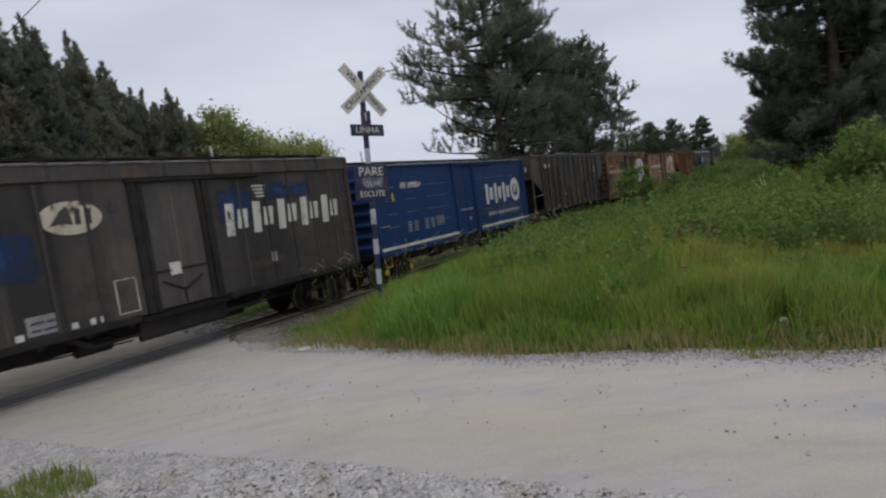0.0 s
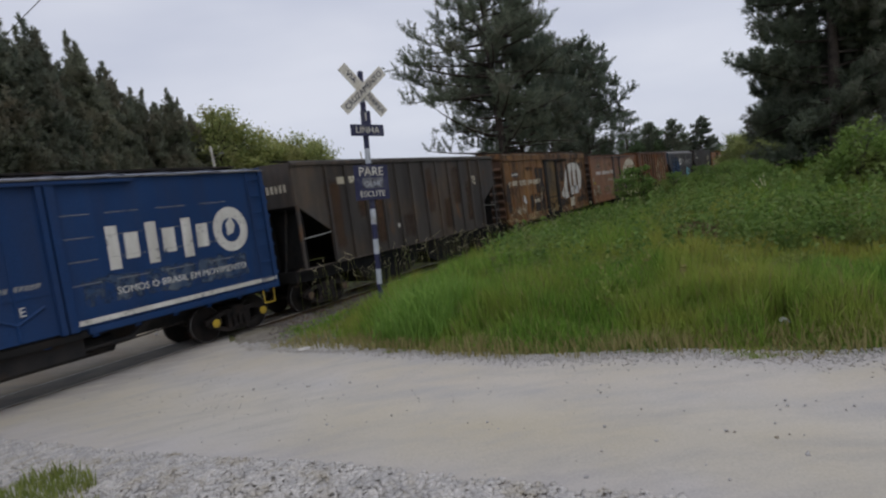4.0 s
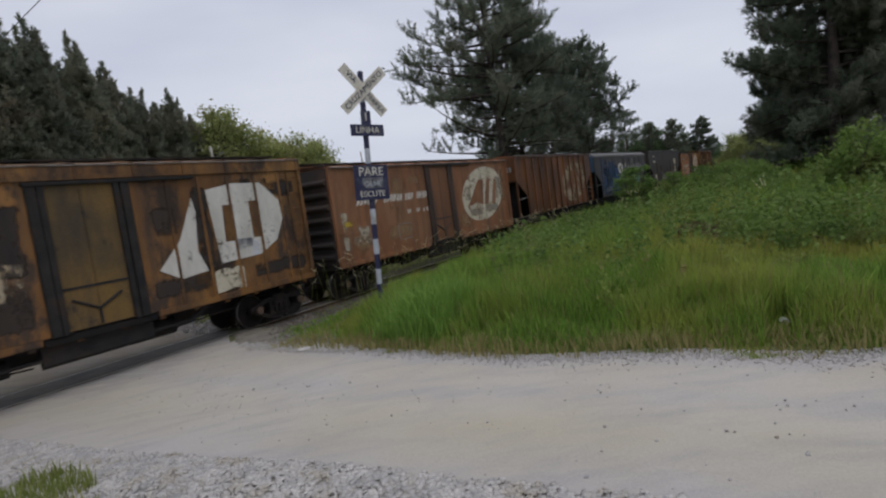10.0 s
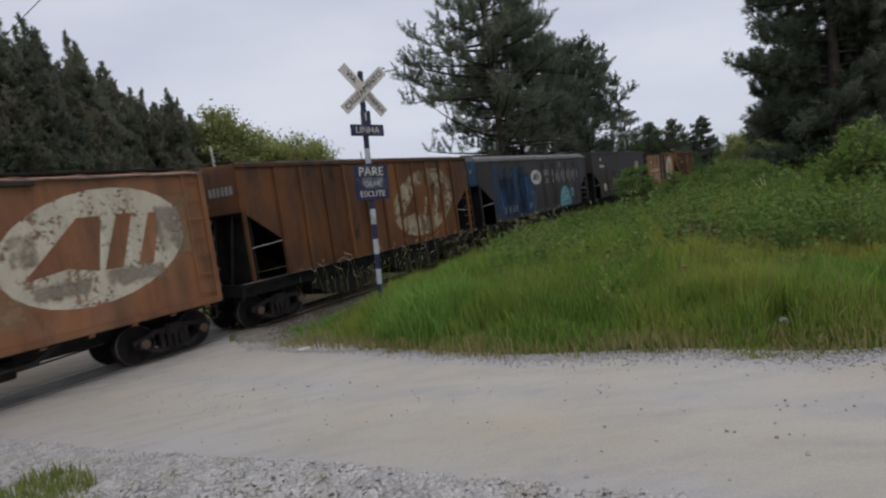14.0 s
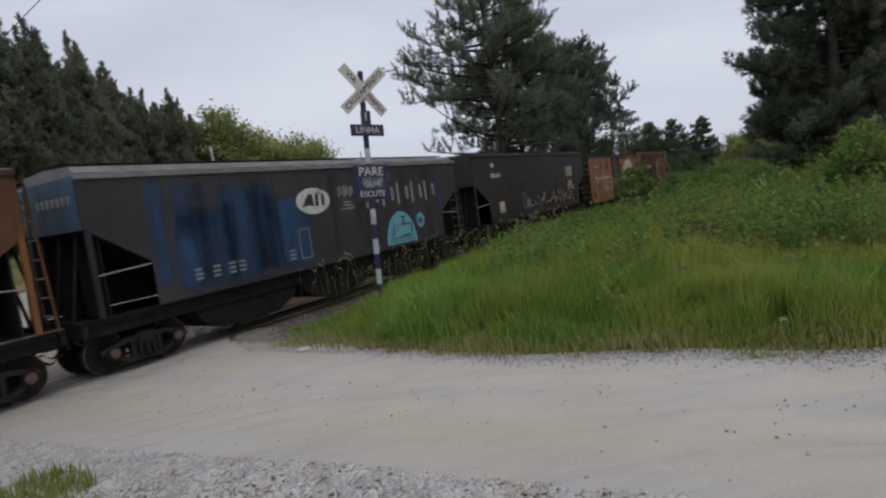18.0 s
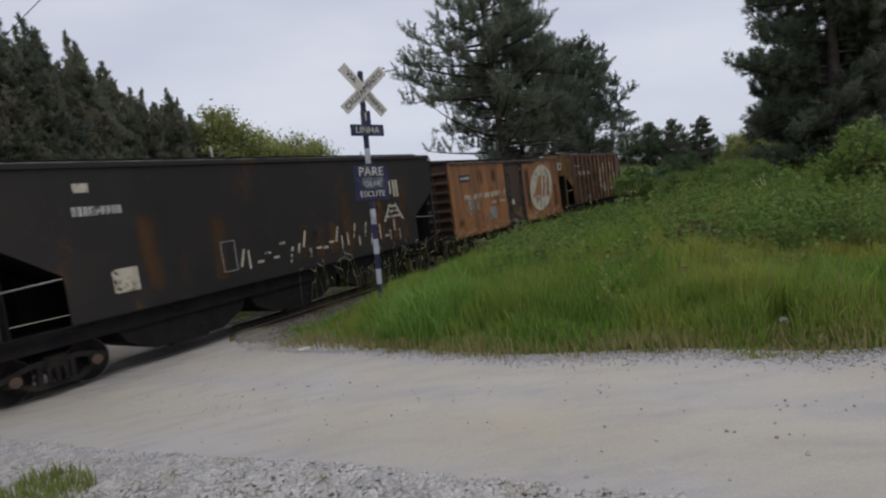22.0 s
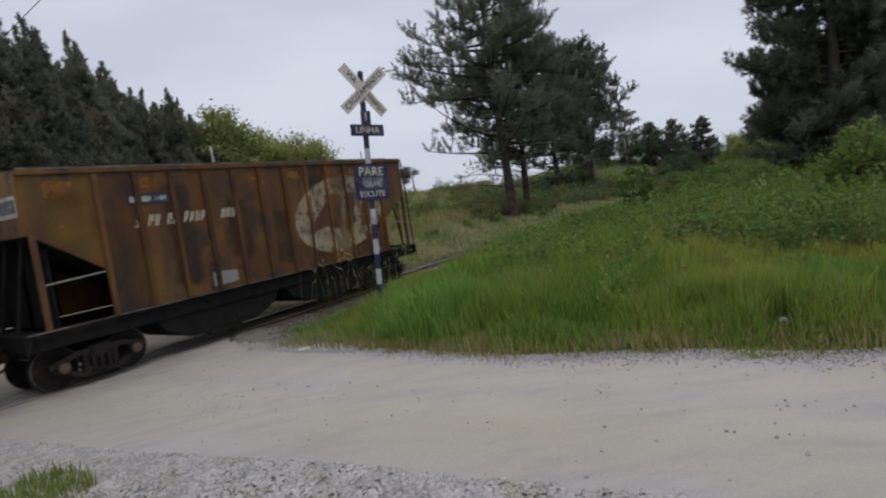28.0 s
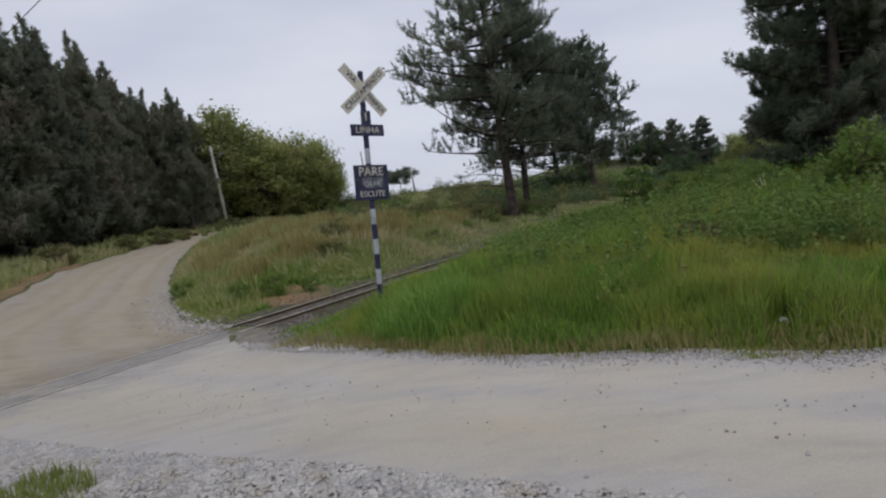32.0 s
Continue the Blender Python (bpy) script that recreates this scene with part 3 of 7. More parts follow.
# ---------- railway track ----------
def make_track():
    track = new("railway_track")
    p = on_track(0)
    track.matrix_world = pose(p[0], p[1], 0, 0, 0, TURN)
    tagged(track, "single metre-gauge railway track with rusty rails", "railway track", kind="structure")
    for y in (-0.53, 0.53):
        prof = [(-0.06, -0.135), (0.06, -0.135), (0.06, -0.12), (0.01, -0.10), (0.01, -0.035), (0.033, -0.028), (0.033, -0.002), (-0.033, -0.002), (-0.033, -0.028), (-0.01, -0.035), (-0.01, -0.10), (-0.06, -0.12)]
        r = part("rail", prism([(y + a, b) for a, b in prof], -70, 190), M["railside"], track, "rusty steel rail")
        part("rail_head", boxes((-70, 190, y - 0.03, y + 0.03, -0.003, 0.0)), M["railhead"], r, "polished running surface")
    part("crossing_deck", boxes((-9, 9.6, -0.46, 0.46, -0.05, -0.006)), M["deck"], track, "grey stained dirt packed between the rails")
    part("packed_fill", boxes((9.6, 17.5, -0.46, 0.46, -0.2, -0.095)), M["fill"], track, "grey dirt lying between the rails")
    for y in (-0.475, 0.475):
        part("flangeway", boxes((-9, 9.6, y - 0.022, y + 0.022, -0.05, -0.004)), M["groove"], track, "dark groove beside the rail")
    sl = np_mesh("sleeper", *sleeper_data(), M["wood"])
    rng = random.Random(5)
    for i in range(80):
        o = part("sleeper", sl, None, track)
        o.matrix_basis = pose(9.9 + i * 0.62 + rng.uniform(-0.03, 0.03), rng.uniform(-0.03, 0.03), 0, 0, 0, rng.uniform(-1.2, 1.2))
    return track


def sleeper_data():
    bm = boxes((-0.11, 0.11, -0.95, 0.95, -0.30, -0.137))
    bmesh.ops.bevel(bm, geom=bm.edges[:], offset=0.012, segments=1, affect="EDGES")
    bmesh.ops.triangulate(bm, faces=bm.faces[:])
    bm.verts.index_update()
    v, f = [tuple(w.co) for w in bm.verts], [[w.index for w in t.verts] for t in bm.faces]
    bm.free()
    return v, f


make_track()

# ---------- wagons ----------
HW = 1.2                     # half a wagon's width
WHEEL_R = 0.44
TRAIN, WHEELSETS = [], []
SHARED = {}


def shared(key, make, material, smooth=False):
    """A mesh that is built once and shared by all wagons."""
    if key not in SHARED:
        bm = make()
        me = bpy.data.meshes.new(key)
        bm.normal_update()
        bm.to_mesh(me)
        bm.free()
        me.materials.append(material)
        if smooth:
            me.polygons.foreach_set("use_smooth", [True] * len(me.polygons))
        SHARED[key] = me
    return SHARED[key]


def wheel_bm():
    bm = bmesh.new()
    rod(bm, (0, -0.86, 0), (0, 0.86, 0), 0.075, n=12)
    for sgn in (-1, 1):
        rod(bm, (0, sgn * 0.47, 0), (0, sgn * 0.50, 0), WHEEL_R + 0.028, n=28)
        rod(bm, (0, sgn * 0.50, 0), (0, sgn * 0.58, 0), WHEEL_R, n=28)
        rod(bm, (0, sgn * 0.58, 0), (0, sgn * 0.64, 0), 0.13, n=14)
        rod(bm, (0, sgn * 0.82, 0), (0, sgn * 0.93, 0), 0.095, n=12)
        for k in range(5):
            a = 2 * math.pi * k / 5
            rod(bm, (0.26 * math.cos(a), sgn * 0.575, 0.26 * math.sin(a)), (0.26 * math.cos(a), sgn * 0.59, 0.26 * math.sin(a)), 0.05, n=8)
    return bm


def rim_bm():
    """The narrow polished ring round a wheel's face."""
    bm = bmesh.new()
    rings = [[bm.verts.new((r * math.cos(k * math.pi / 18), y, r * math.sin(k * math.pi / 18))) for k in range(36)] for r, y in ((WHEEL_R - 0.016, -0.004), (WHEEL_R - 0.008, -0.009), (WHEEL_R + 0.004, 0.0), (WHEEL_R + 0.004, 0.012), (WHEEL_R - 0.016, 0.012))]
    for a, b in zip(rings, rings[1:] + rings[:1]):
        for i in range(36):
            bm.faces.new((a[i], a[(i + 1) % 36], b[(i + 1) % 36], b[i]))
    bmesh.ops.recalc_face_normals(bm, faces=bm.faces[:])
    return bm


def side_frame_bm():
    """A cast three-piece bogie side: arched top, sagging lower chord, two openings for the wheels."""
    outlines = ([(-0.95, 0.57), (-0.45, 0.72), (0.45, 0.72), (0.95, 0.57), (0.95, 0.46), (0.45, 0.61), (-0.45, 0.61), (-0.95, 0.46)],
                [(-0.92, 0.44), (-0.38, 0.17), (0.38, 0.17), (0.92, 0.44), (0.78, 0.46), (0.33, 0.26), (-0.33, 0.26), (-0.78, 0.46)])
    bm = bmesh.new()
    for o in outlines:
        piece = slab(o, -0.075, 0.075)
        me = bpy.data.meshes.new("tmp")
        piece.to_mesh(me)
        piece.free()
        bm.from_mesh(me)
        bpy.data.meshes.remove(me)
    for x in (-0.29, 0.29):
        box(bm, x - 0.05, x + 0.05, -0.07, 0.07, 0.22, 0.64)
    for x in (-0.72, 0.72):
        box(bm, x - 0.12, x + 0.12, -0.1, 0.1, 0.36, 0.6)
    return bm


def spring_bm():
    """One coil spring as a stack of bulging turns."""
    bm = bmesh.new()
    rings = []
    for k in range(13):
        r = 0.064 if k % 2 else 0.044
        rings.append([bm.verts.new((r * math.cos(a * math.pi / 4), r * math.sin(a * math.pi / 4), 0.26 + k * 0.025)) for a in range(8)])
    for a, b in zip(rings, rings[1:]):
        for i in range(8):
            bm.faces.new((a[i], a[(i + 1) % 8], b[(i + 1) % 8], b[i]))
    return bm


def bogie(wagon, x, caps=None):
    b = part("bogie", shared("bolster", lambda: worn_box(-0.22, 0.22, -0.95, 0.95, 0.5, 0.78, r=0.03), M["steel"]), None, wagon, "dark three-piece bogie")
    b.matrix_basis = pose(x, 0, 0)
    for y in (-0.86, 0.86):
        part("side_frame", shared("side_frame", side_frame_bm, M["steel"]), None, b).matrix_basis = pose(0, y, 0)
        for x in (-0.15, 0.0, 0.15):
            part("spring", shared("spring", spring_bm, M["steel"]), None, b).matrix_basis = pose(x, y * 1.1, 0)
    for dx in (-0.72, 0.72):
        w = part("wheelset", shared("wheelset", wheel_bm, M["steel"]), None, b, "steel axle with two flanged wheels")
        WHEELSETS.append((w, dx))
        for y in (-1, 1):
            c = part("bearing_cap", shared("cap_" + (caps.name if caps else "plain"), lambda: rods([((0, 0, 0), (0, 0.04, 0), 0.105, 0.09)], 14), caps or M["cap"]), None, b, "yellow bearing cap" if caps else "rusty bearing cap")
            c.matrix_basis = pose(dx, y * 0.98 - 0.02, 0.47)
        for y in (-1, 1):
            part("wheel_rim", shared("wheel_rim", rim_bm, M["rim"]), None, b, "worn bright edge of the wheel").matrix_basis = pose(dx, y * 0.583, WHEEL_R)
    for x in (-0.2, 0.2):
        part("brake_beam", shared("brake_beam", lambda: rods([((0, -0.7, 0.3), (0, 0.7, 0.3), 0.03)], 6), M["black"]), None, b).matrix_basis = pose(x, 0, 0)


def coupler_bm():
    bm = bmesh.new()
    box(bm, -0.2, 0.34, -0.09, 0.09, 0.80, 0.98)
    box(bm, 0.30, 0.52, -0.16, 0.10, 0.74, 1.04)
    box(bm, 0.40, 0.56, 0.06, 0.17, 0.74, 1.04)
    return bm


def hose_bm():
    bm = bmesh.new()
    pts = [Vector((0.05 + 0.09 * k, -0.32, 0.86 - 0.36 * math.sin(math.pi * min(k, 5) / 6.5))) for k in range(7)]
    rings = []
    for p in pts:
        rings.append([bm.verts.new(p + Vector((0.012 * math.cos(w), 0.022 * math.sin(w), 0.022 * math.cos(w)))) for w in (i * math.pi / 3 for i in range(6))])
    for a, b in zip(rings, rings[1:]):
        for i in range(6):
            bm.faces.new((a[i], a[(i + 1) % 6], b[(i + 1) % 6], b[i]))
    bm.faces.new(rings[0])
    bm.faces.new(rings[-1][::-1])
    bmesh.ops.recalc_face_normals(bm, faces=bm.faces[:])
    return bm


def running_gear(wagon, length, caps=None, inset=1.17):
    """Bogies, couplers, hoses and the brake gear under the floor."""
    h = length / 2
    for sgn in (-1, 1):
        bogie(wagon, sgn * (h - inset), caps)
        c = part("coupler", shared("coupler", coupler_bm, M["steel"]), None, wagon, "rusty knuckle coupler")
        c.matrix_basis = pose(sgn * (h + 0.02), 0, 0, 0, 0, 0 if sgn > 0 else 180)
        hz = part("brake_hose", shared("hose", hose_bm, M["black"]), None, wagon)
        hz.matrix_basis = pose(sgn * (h + 0.0), 0, 0, 0, 0, 0 if sgn > 0 else 180)


def ladder(wagon, x, z0, z1, mat, width=0.42, y=-HW - 0.05, steps=7):
    items = [((x - width / 2, y, z0), (x - width / 2, y, z1), 0.018), ((x + width / 2, y, z0), (x + width / 2, y, z1), 0.018)]
    lad = part("ladder", rods(items, 6), mat, wagon)
    rung = rods([((-width / 2, 0, 0), (width / 2, 0, 0), 0.014)], 6)
    me = bpy.data.meshes.new("rung")
    rung.to_mesh(me)
    rung.free()
    for k in range(steps):
        part("rung", me, mat, lad).matrix_basis = pose(x, y, z0 + (z1 - z0) * (k + 0.5) / steps)


# ---------- painted marks ----------
def stain(wagon, name, u0, u1, z0, z1, a, b, seed, label, cover=0.5, edge=0.3, run=0.35, scale=1.1, lift=-0.003, soft=0.22):
    """Weathered paint or dirt in one area of a wagon's side, thinning out unevenly towards its rim."""
    m, n, l, p = nodes_of(name)
    co = n.new("ShaderNodeTexCoord").outputs["Object"]
    sh = (seed * 1.9, seed * 0.7, seed * 1.3)
    big = noise_node(n, l, co, scale, 6, 0.65, (1, 1, run), sh)
    fine = noise_node(n, l, co, 7.0, 5, 0.7, (1, 1, 0.7), sh)
    tone = noise_node(n, l, co, 2.3, 5, 0.6, (1, 1, 0.4), (sh[2], sh[0], sh[1]))
    l.new(blend(n, l, band(n, l, tone, 0.35, 0.65), a, b), p.inputs["Base Color"])
    p.inputs["Roughness"].default_value = 0.75
    p.inputs["Specular IOR Level"].default_value = 0.2
    xyz = n.new("ShaderNodeSeparateXYZ")
    l.new(co, xyz.inputs[0])
    rim = None
    for out, lo, hi in ((0, u0, u1), (2, z0, z1)):
        for e0, e1 in ((lo, lo + edge), (hi, hi - edge)):
            k = band(n, l, xyz.outputs[out], e0, e1)
            if rim is None:
                rim = k
            else:
                mm = n.new("ShaderNodeMath")
                mm.operation = "MULTIPLY"
                l.new(rim, mm.inputs[0])
                l.new(k, mm.inputs[1])
                rim = mm.outputs[0]
    body = blend(n, l, 0.35, big, fine)
    need = n.new("ShaderNodeMath")
    need.operation = "MULTIPLY_ADD"
    l.new(rim, need.inputs[0])
    need.inputs[1].default_value = 0.45
    l.new(body, need.inputs[2])
    there = band(n, l, need.outputs[0], 1.18 - cover * 0.5 - soft / 2, 1.18 - cover * 0.5 + soft / 2)
    tr = n.new("ShaderNodeBsdfTransparent")
    mx = n.new("ShaderNodeMixShader")
    l.new(there, mx.inputs[0])
    l.new(tr.outputs[0], mx.inputs[1])
    l.new(p.outputs[0], mx.inputs[2])
    l.new(mx.outputs[0], n["Material Output"].inputs[0])
    return mark(wagon, name, rect(u0, u1, z0, z1), m, label, lift)


def mark(wagon, name, pts, material, label="", lift=0.0):
    return part(name, slab(pts, -HW - 0.006 - lift, -HW + 0.004 - lift), material, wagon, label)


def rect(u0, u1, z0, z1):
    return [(u0, z0), (u1, z0), (u1, z1), (u0, z1)]


def ragged(u0, u1, z0, z1, seed, n=7, amp=0.12):
    """A flaking patch of paint with an uneven outline."""
    r = random.Random(seed)
    k = lambda: r.uniform(-amp, amp)
    a = [(u0 + (u1 - u0) * i / n, z0 + k()) for i in range(n + 1)]
    b = [(u1 - (u1 - u0) * i / n, z1 + k()) for i in range(n + 1)]
    return a + [(u1 + k() * 0.5, z0 + (z1 - z0) * 0.5)] + b + [(u0 + k() * 0.5, z0 + (z1 - z0) * 0.5)]


def oval(cu, cz, a, b, n=28, lean=0.0, cut=None):
    pts = []
    for i in range(n):
        t = 2 * math.pi * i / n
        z = b * math.sin(t)
        if cut is not None:
            z = max(z, cut)
        pts.append((cu + a * math.cos(t) + lean * z, cz + z))
    return pts


def oval_badge(wagon, cu, cz, a, b, white, ground, lift=0.0, lean=0.0):
    """An oval badge with three plain shapes on it in the wagon's own colour."""
    mark(wagon, "badge", oval(cu, cz, a, b, lean=lean), white, "flaking pale oval badge", lift)
    s = lambda x, z: (cu + x * a + lean * z * b, cz + z * b)
    mark(wagon, "badge_wedge", [s(-0.72, -0.42), s(-0.30, 0.52), s(-0.05, 0.52), s(0.02, -0.42), s(-0.30, -0.30)], ground, "", lift + 0.004)
    mark(wagon, "badge_bar", [s(0.08, -0.42), s(0.12, 0.52), s(0.30, 0.52), s(0.28, -0.42)], ground, "", lift + 0.004)
    mark(wagon, "badge_bar", [s(0.46, -0.42), s(0.50, 0.50), s(0.66, 0.50), s(0.64, -0.42)], ground, "", lift + 0.004)


def block_row(wagon, u0, u1, z0, z1, n, white, stroke=0.2, lift=0.0, lean=0.0):
    """A word of big painted letters as pairs of plain upright bars."""
    w = (u1 - u0) / n
    for i in range(n):
        a = u0 + i * w + w * 0.08
        b = u0 + (i + 1) * w - w * 0.14
        d = (z1 - z0) * 0.2
        for p, q, e in ((a, a + stroke * 1.2, 0), (b - stroke * 1.5, b, d)):
            mark(wagon, "letter_block", [(p, z0 + e), (q, z0 + e), (q + lean, z1 - e), (p + lean, z1 - e)], white, "", lift)


def small_words(wagon, u0, u1, z, h, words, white, seed, lift=0.0, lean=0.04, worn=0.0):
    """A line of small lettering as plain bars, one for each letter's width, in word groups."""
    r = random.Random(seed)
    total = sum(words) + (len(words) - 1) * 0.8
    w = (u1 - u0) / total
    u = u0
    for k in words:
        for i in range(k):
            if r.random() >= worn:
                hh = h * r.uniform(0.85, 1.0)
                for e0, e1, d in ((0.10, 0.36, 0.0), (0.52, 0.80, h * 0.18 * r.choice((0, 1)))):
                    mark(wagon, "lettering_bar", [(u + w * e0, z + d), (u + w * e1, z + d), (u + w * e1 + lean, z + hh), (u + w * e0 + lean, z + hh)], white, "", lift)
            u += w
        u += w * 0.8


def frame_mark(wagon, u0, u1, z0, z1, white, t=0.025):
    for p in (rect(u0, u1, z0, z0 + t), rect(u0, u1, z1 - t, z1), rect(u0, u0 + t, z0 + t, z1 - t), rect(u1 - t, u1, z0 + t, z1 - t)):
        mark(wagon, "outline_bar", p, white)


# ---------- covered box wagon ----------
def box_wagon(label, length, paint, end_paint, door_paint, sill_paint, post_paint, roof_paint, tall_roof=0.0, eave=4.10, ribs=0, rib_paint=None, caps=None):
    w = new("box_wagon")
    tagged(w, label, "freight wagon", "wagons of the train")
    h, z0, z1 = length / 2, 1.14, eave
    dl, dr = -0.72, 0.80
    part("floor_frame", boxes((-h, h, -HW + 0.08, HW - 0.08, 0.98, 1.14), (-h, h, -0.2, 0.2, 0.6, 0.98)), M["black"], w)
    # walls, each with thickness; the door stands in its own opening
    for sgn in (-1, 1):
        y0, y1 = (-HW, -HW + 0.06) if sgn < 0 else (HW - 0.06, HW)
        for a, b in ((-h, dl), (dr, h)):
            for k in range(6):
                part("side_panel", boxes((a + (b - a) * k / 6, a + (b - a) * (k + 1) / 6, y0, y1, z0, z1)), paint, w)
        yo = sgn * (HW - 0.02)
        d = part("door", boxes((dl, dr, yo - 0.03, yo + 0.03, z0 + 0.02, z1 - 0.1)), door_paint, w, "sliding side door")
        part("door_rib", boxes((dl + 0.06, dr - 0.06, yo + sgn * 0.03 - 0.015, yo + sgn * 0.03 + 0.015, 1.95, 2.0)), post_paint, d)
        part("door_rib", boxes((0.02, 0.06, yo + sgn * 0.03 - 0.012, yo + sgn * 0.03 + 0.012, z0 + 0.1, z1 - 0.2)), door_paint, d)
        part("door_brace", rods([((dl + 0.25, yo + sgn * 0.045, 1.75), (0.02, yo + sgn * 0.045, 1.5), 0.028), ((0.02, yo + sgn * 0.045, 1.5), (dr - 0.3, yo + sgn * 0.045, 1.75), 0.028), ((0.02, yo + sgn * 0.045, 1.5), (0.02, yo + sgn * 0.045, 1.2), 0.028)], 6), post_paint, d)
        for x, wd in ((dl - 0.12, 0.09), (dl + 0.04, 0.06), (dr - 0.06, 0.06), (dr + 0.12, 0.09)):
            part("door_post", worn_box(x - wd, x + wd, sgn * (HW + 0.03) - 0.05, sgn * (HW + 0.03) + 0.05, z0 - 0.02, z1 - 0.08), post_paint, w)
        part("door_track", worn_box(dl - 0.25, dr + 1.75, sgn * (HW + 0.05) - 0.05, sgn * (HW + 0.05) + 0.05, z1 - 0.12, z1 - 0.04), post_paint, w)
        part("door_sill", worn_box(dl - 0.35, dr + 0.35, sgn * (HW - 0.01) - 0.05, sgn * (HW - 0.01) + 0.05, z0 - 0.17, z0 - 0.03), M["pitch"], w)
        part("side_sill", worn_box(-h, dl - 0.38, sgn * (HW + 0.01) - 0.05, sgn * (HW + 0.01) + 0.05, z0 - 0.12, z0 + 0.02), sill_paint, w)
        part("side_sill", worn_box(dr + 0.38, h, sgn * (HW + 0.01) - 0.05, sgn * (HW + 0.01) + 0.05, z0 - 0.12, z0 + 0.02), sill_paint, w)
        if ribs:
            for k in range(ribs):
                for a, b in ((-h, dl - 0.25), (dr + 0.25, h)):
                    x = a + (b - a) * (k + 1) / (ribs + 1)
                    part("wall_rib", boxes((x - 0.035, x + 0.035, sgn * (HW + 0.012) - 0.014, sgn * (HW + 0.012) + 0.014, z0 + 0.03, z1 - 0.06)), rib_paint or paint, w)
        part("corner_post", worn_box(-h - 0.02, -h + 0.10, sgn * (HW + 0.005) - 0.035, sgn * (HW + 0.005) + 0.035, z0 - 0.1, z1), paint, w)
        part("corner_post", worn_box(h - 0.10, h + 0.02, sgn * (HW + 0.005) - 0.035, sgn * (HW + 0.005) + 0.035, z0 - 0.1, z1), paint, w)
        for k in range(14):
            x = -h + 0.4 + k * (length - 0.8) / 13
            part("sill_tab", boxes((x - 0.06, x + 0.06, sgn * (HW - 0.01) - 0.02, sgn * (HW - 0.01) + 0.02, z0 - 0.19, z0 - 0.11)), sill_paint, w)
    for sgn in (-1, 1):
        part("end_wall", boxes((sgn * h - 0.03, sgn * h + 0.03, -HW + 0.06, HW - 0.06, z0, z1 + 0.1)), end_paint, w, "corrugated steel end wall")
        for k in range(7):
            zc = z0 + 0.25 + k * 0.38
            prof = [(0, zc - 0.15), (0.06, zc - 0.08), (0.13, zc - 0.02), (0.13, zc + 0.03), (0.06, zc + 0.08), (0, zc + 0.13)]
            part("end_corrugation", slab([(sgn * (h + 0.02 + a), b) for a, b in prof], -HW + 0.07, HW - 0.07), end_paint, w)
    # roof: eaves band, low arch, sheet ribs and a running board
    e = z1 + tall_roof
    arch = [(-HW - 0.05, z1 - 0.02), (-HW - 0.05, e), (-HW * 0.6, e + 0.09), (0, e + 0.14), (HW * 0.6, e + 0.09), (HW + 0.05, e), (HW + 0.05, z1 - 0.02)]
    roof = part("roof", prism(arch, -h - 0.03, h + 0.03), roof_paint, w, "low arched steel roof")
    for k in range(11):
        x = -h + 0.1 + k * (length - 0.2) / 10
        part("roof_rib", prism([(-HW - 0.065, z1), (-HW - 0.065, e + 0.02), (-HW * 0.6, e + 0.115), (0, e + 0.165), (HW * 0.6, e + 0.115), (HW + 0.065, e + 0.02), (HW + 0.065, z1)], x - 0.03, x + 0.03), roof_paint, roof)
    part("running_board", boxes((-h, h, -0.25, 0.25, e + 0.2, e + 0.24)), M["steel"], roof)
    # thin pale strip: the eaves' highlight as colour
    part("roof_edge", boxes((-h, h, -HW - 0.072, -HW - 0.052, e - 0.03, e - 0.008)), M["highlight"], roof, "pale strip for the highlight along the eaves")
    part("grab_iron", rods([((-h + 0.12, -HW - 0.05, z0 + 0.9), (-h + 0.62, -HW - 0.05, z0 + 0.9), 0.016)], 6), caps or paint, w)
    ladder(w, h - 0.32, z0 - 0.05, z1, paint)
    # below the floor
    part("brake_cylinder", rods([((-2.2, -0.55, 0.68), (-1.5, -0.55, 0.68), 0.17)], 14), M["black"], w)
    part("air_tank", rods([((0.9, -0.5, 0.66), (1.9, -0.5, 0.66), 0.2)], 14), M["black"], w)
    part("brake_rod", rods([((-3.3, -0.9, 0.72), (-1.2, -0.9, 0.62), 0.02)], 6), M["steel"], w)
    part("brake_rod", rods([((1.2, -0.9, 0.62), (3.4, -0.9, 0.72), 0.02)], 6), M["steel"], w)
    part("door_hanger", prism([(-HW + 0.1, 1.0), (-HW + 0.1, 0.62), (-HW + 0.2, 0.55), (-HW + 0.35, 1.0)], -1.1, 1.1), M["black"], w)
    part("truss", slab([(-2.6, 0.98), (-2.1, 0.70), (2.1, 0.70), (2.6, 0.98), (2.4, 0.98), (2.0, 0.76), (-2.0, 0.76), (-2.4, 0.98)], -HW + 0.12, -HW + 0.18), M["black"], w)
    for x in (-h + 0.35, h - 0.35):
        part("step_stirrup", rods([((x - 0.18, -HW, 1.0), (x - 0.16, -HW, 0.66), 0.015), ((x + 0.18, -HW, 1.0), (x + 0.16, -HW, 0.66), 0.015), ((x - 0.16, -HW, 0.66), (x + 0.16, -HW, 0.66), 0.015)], 6), caps or M["steel"], w)
    running_gear(w, length, caps)
    return w


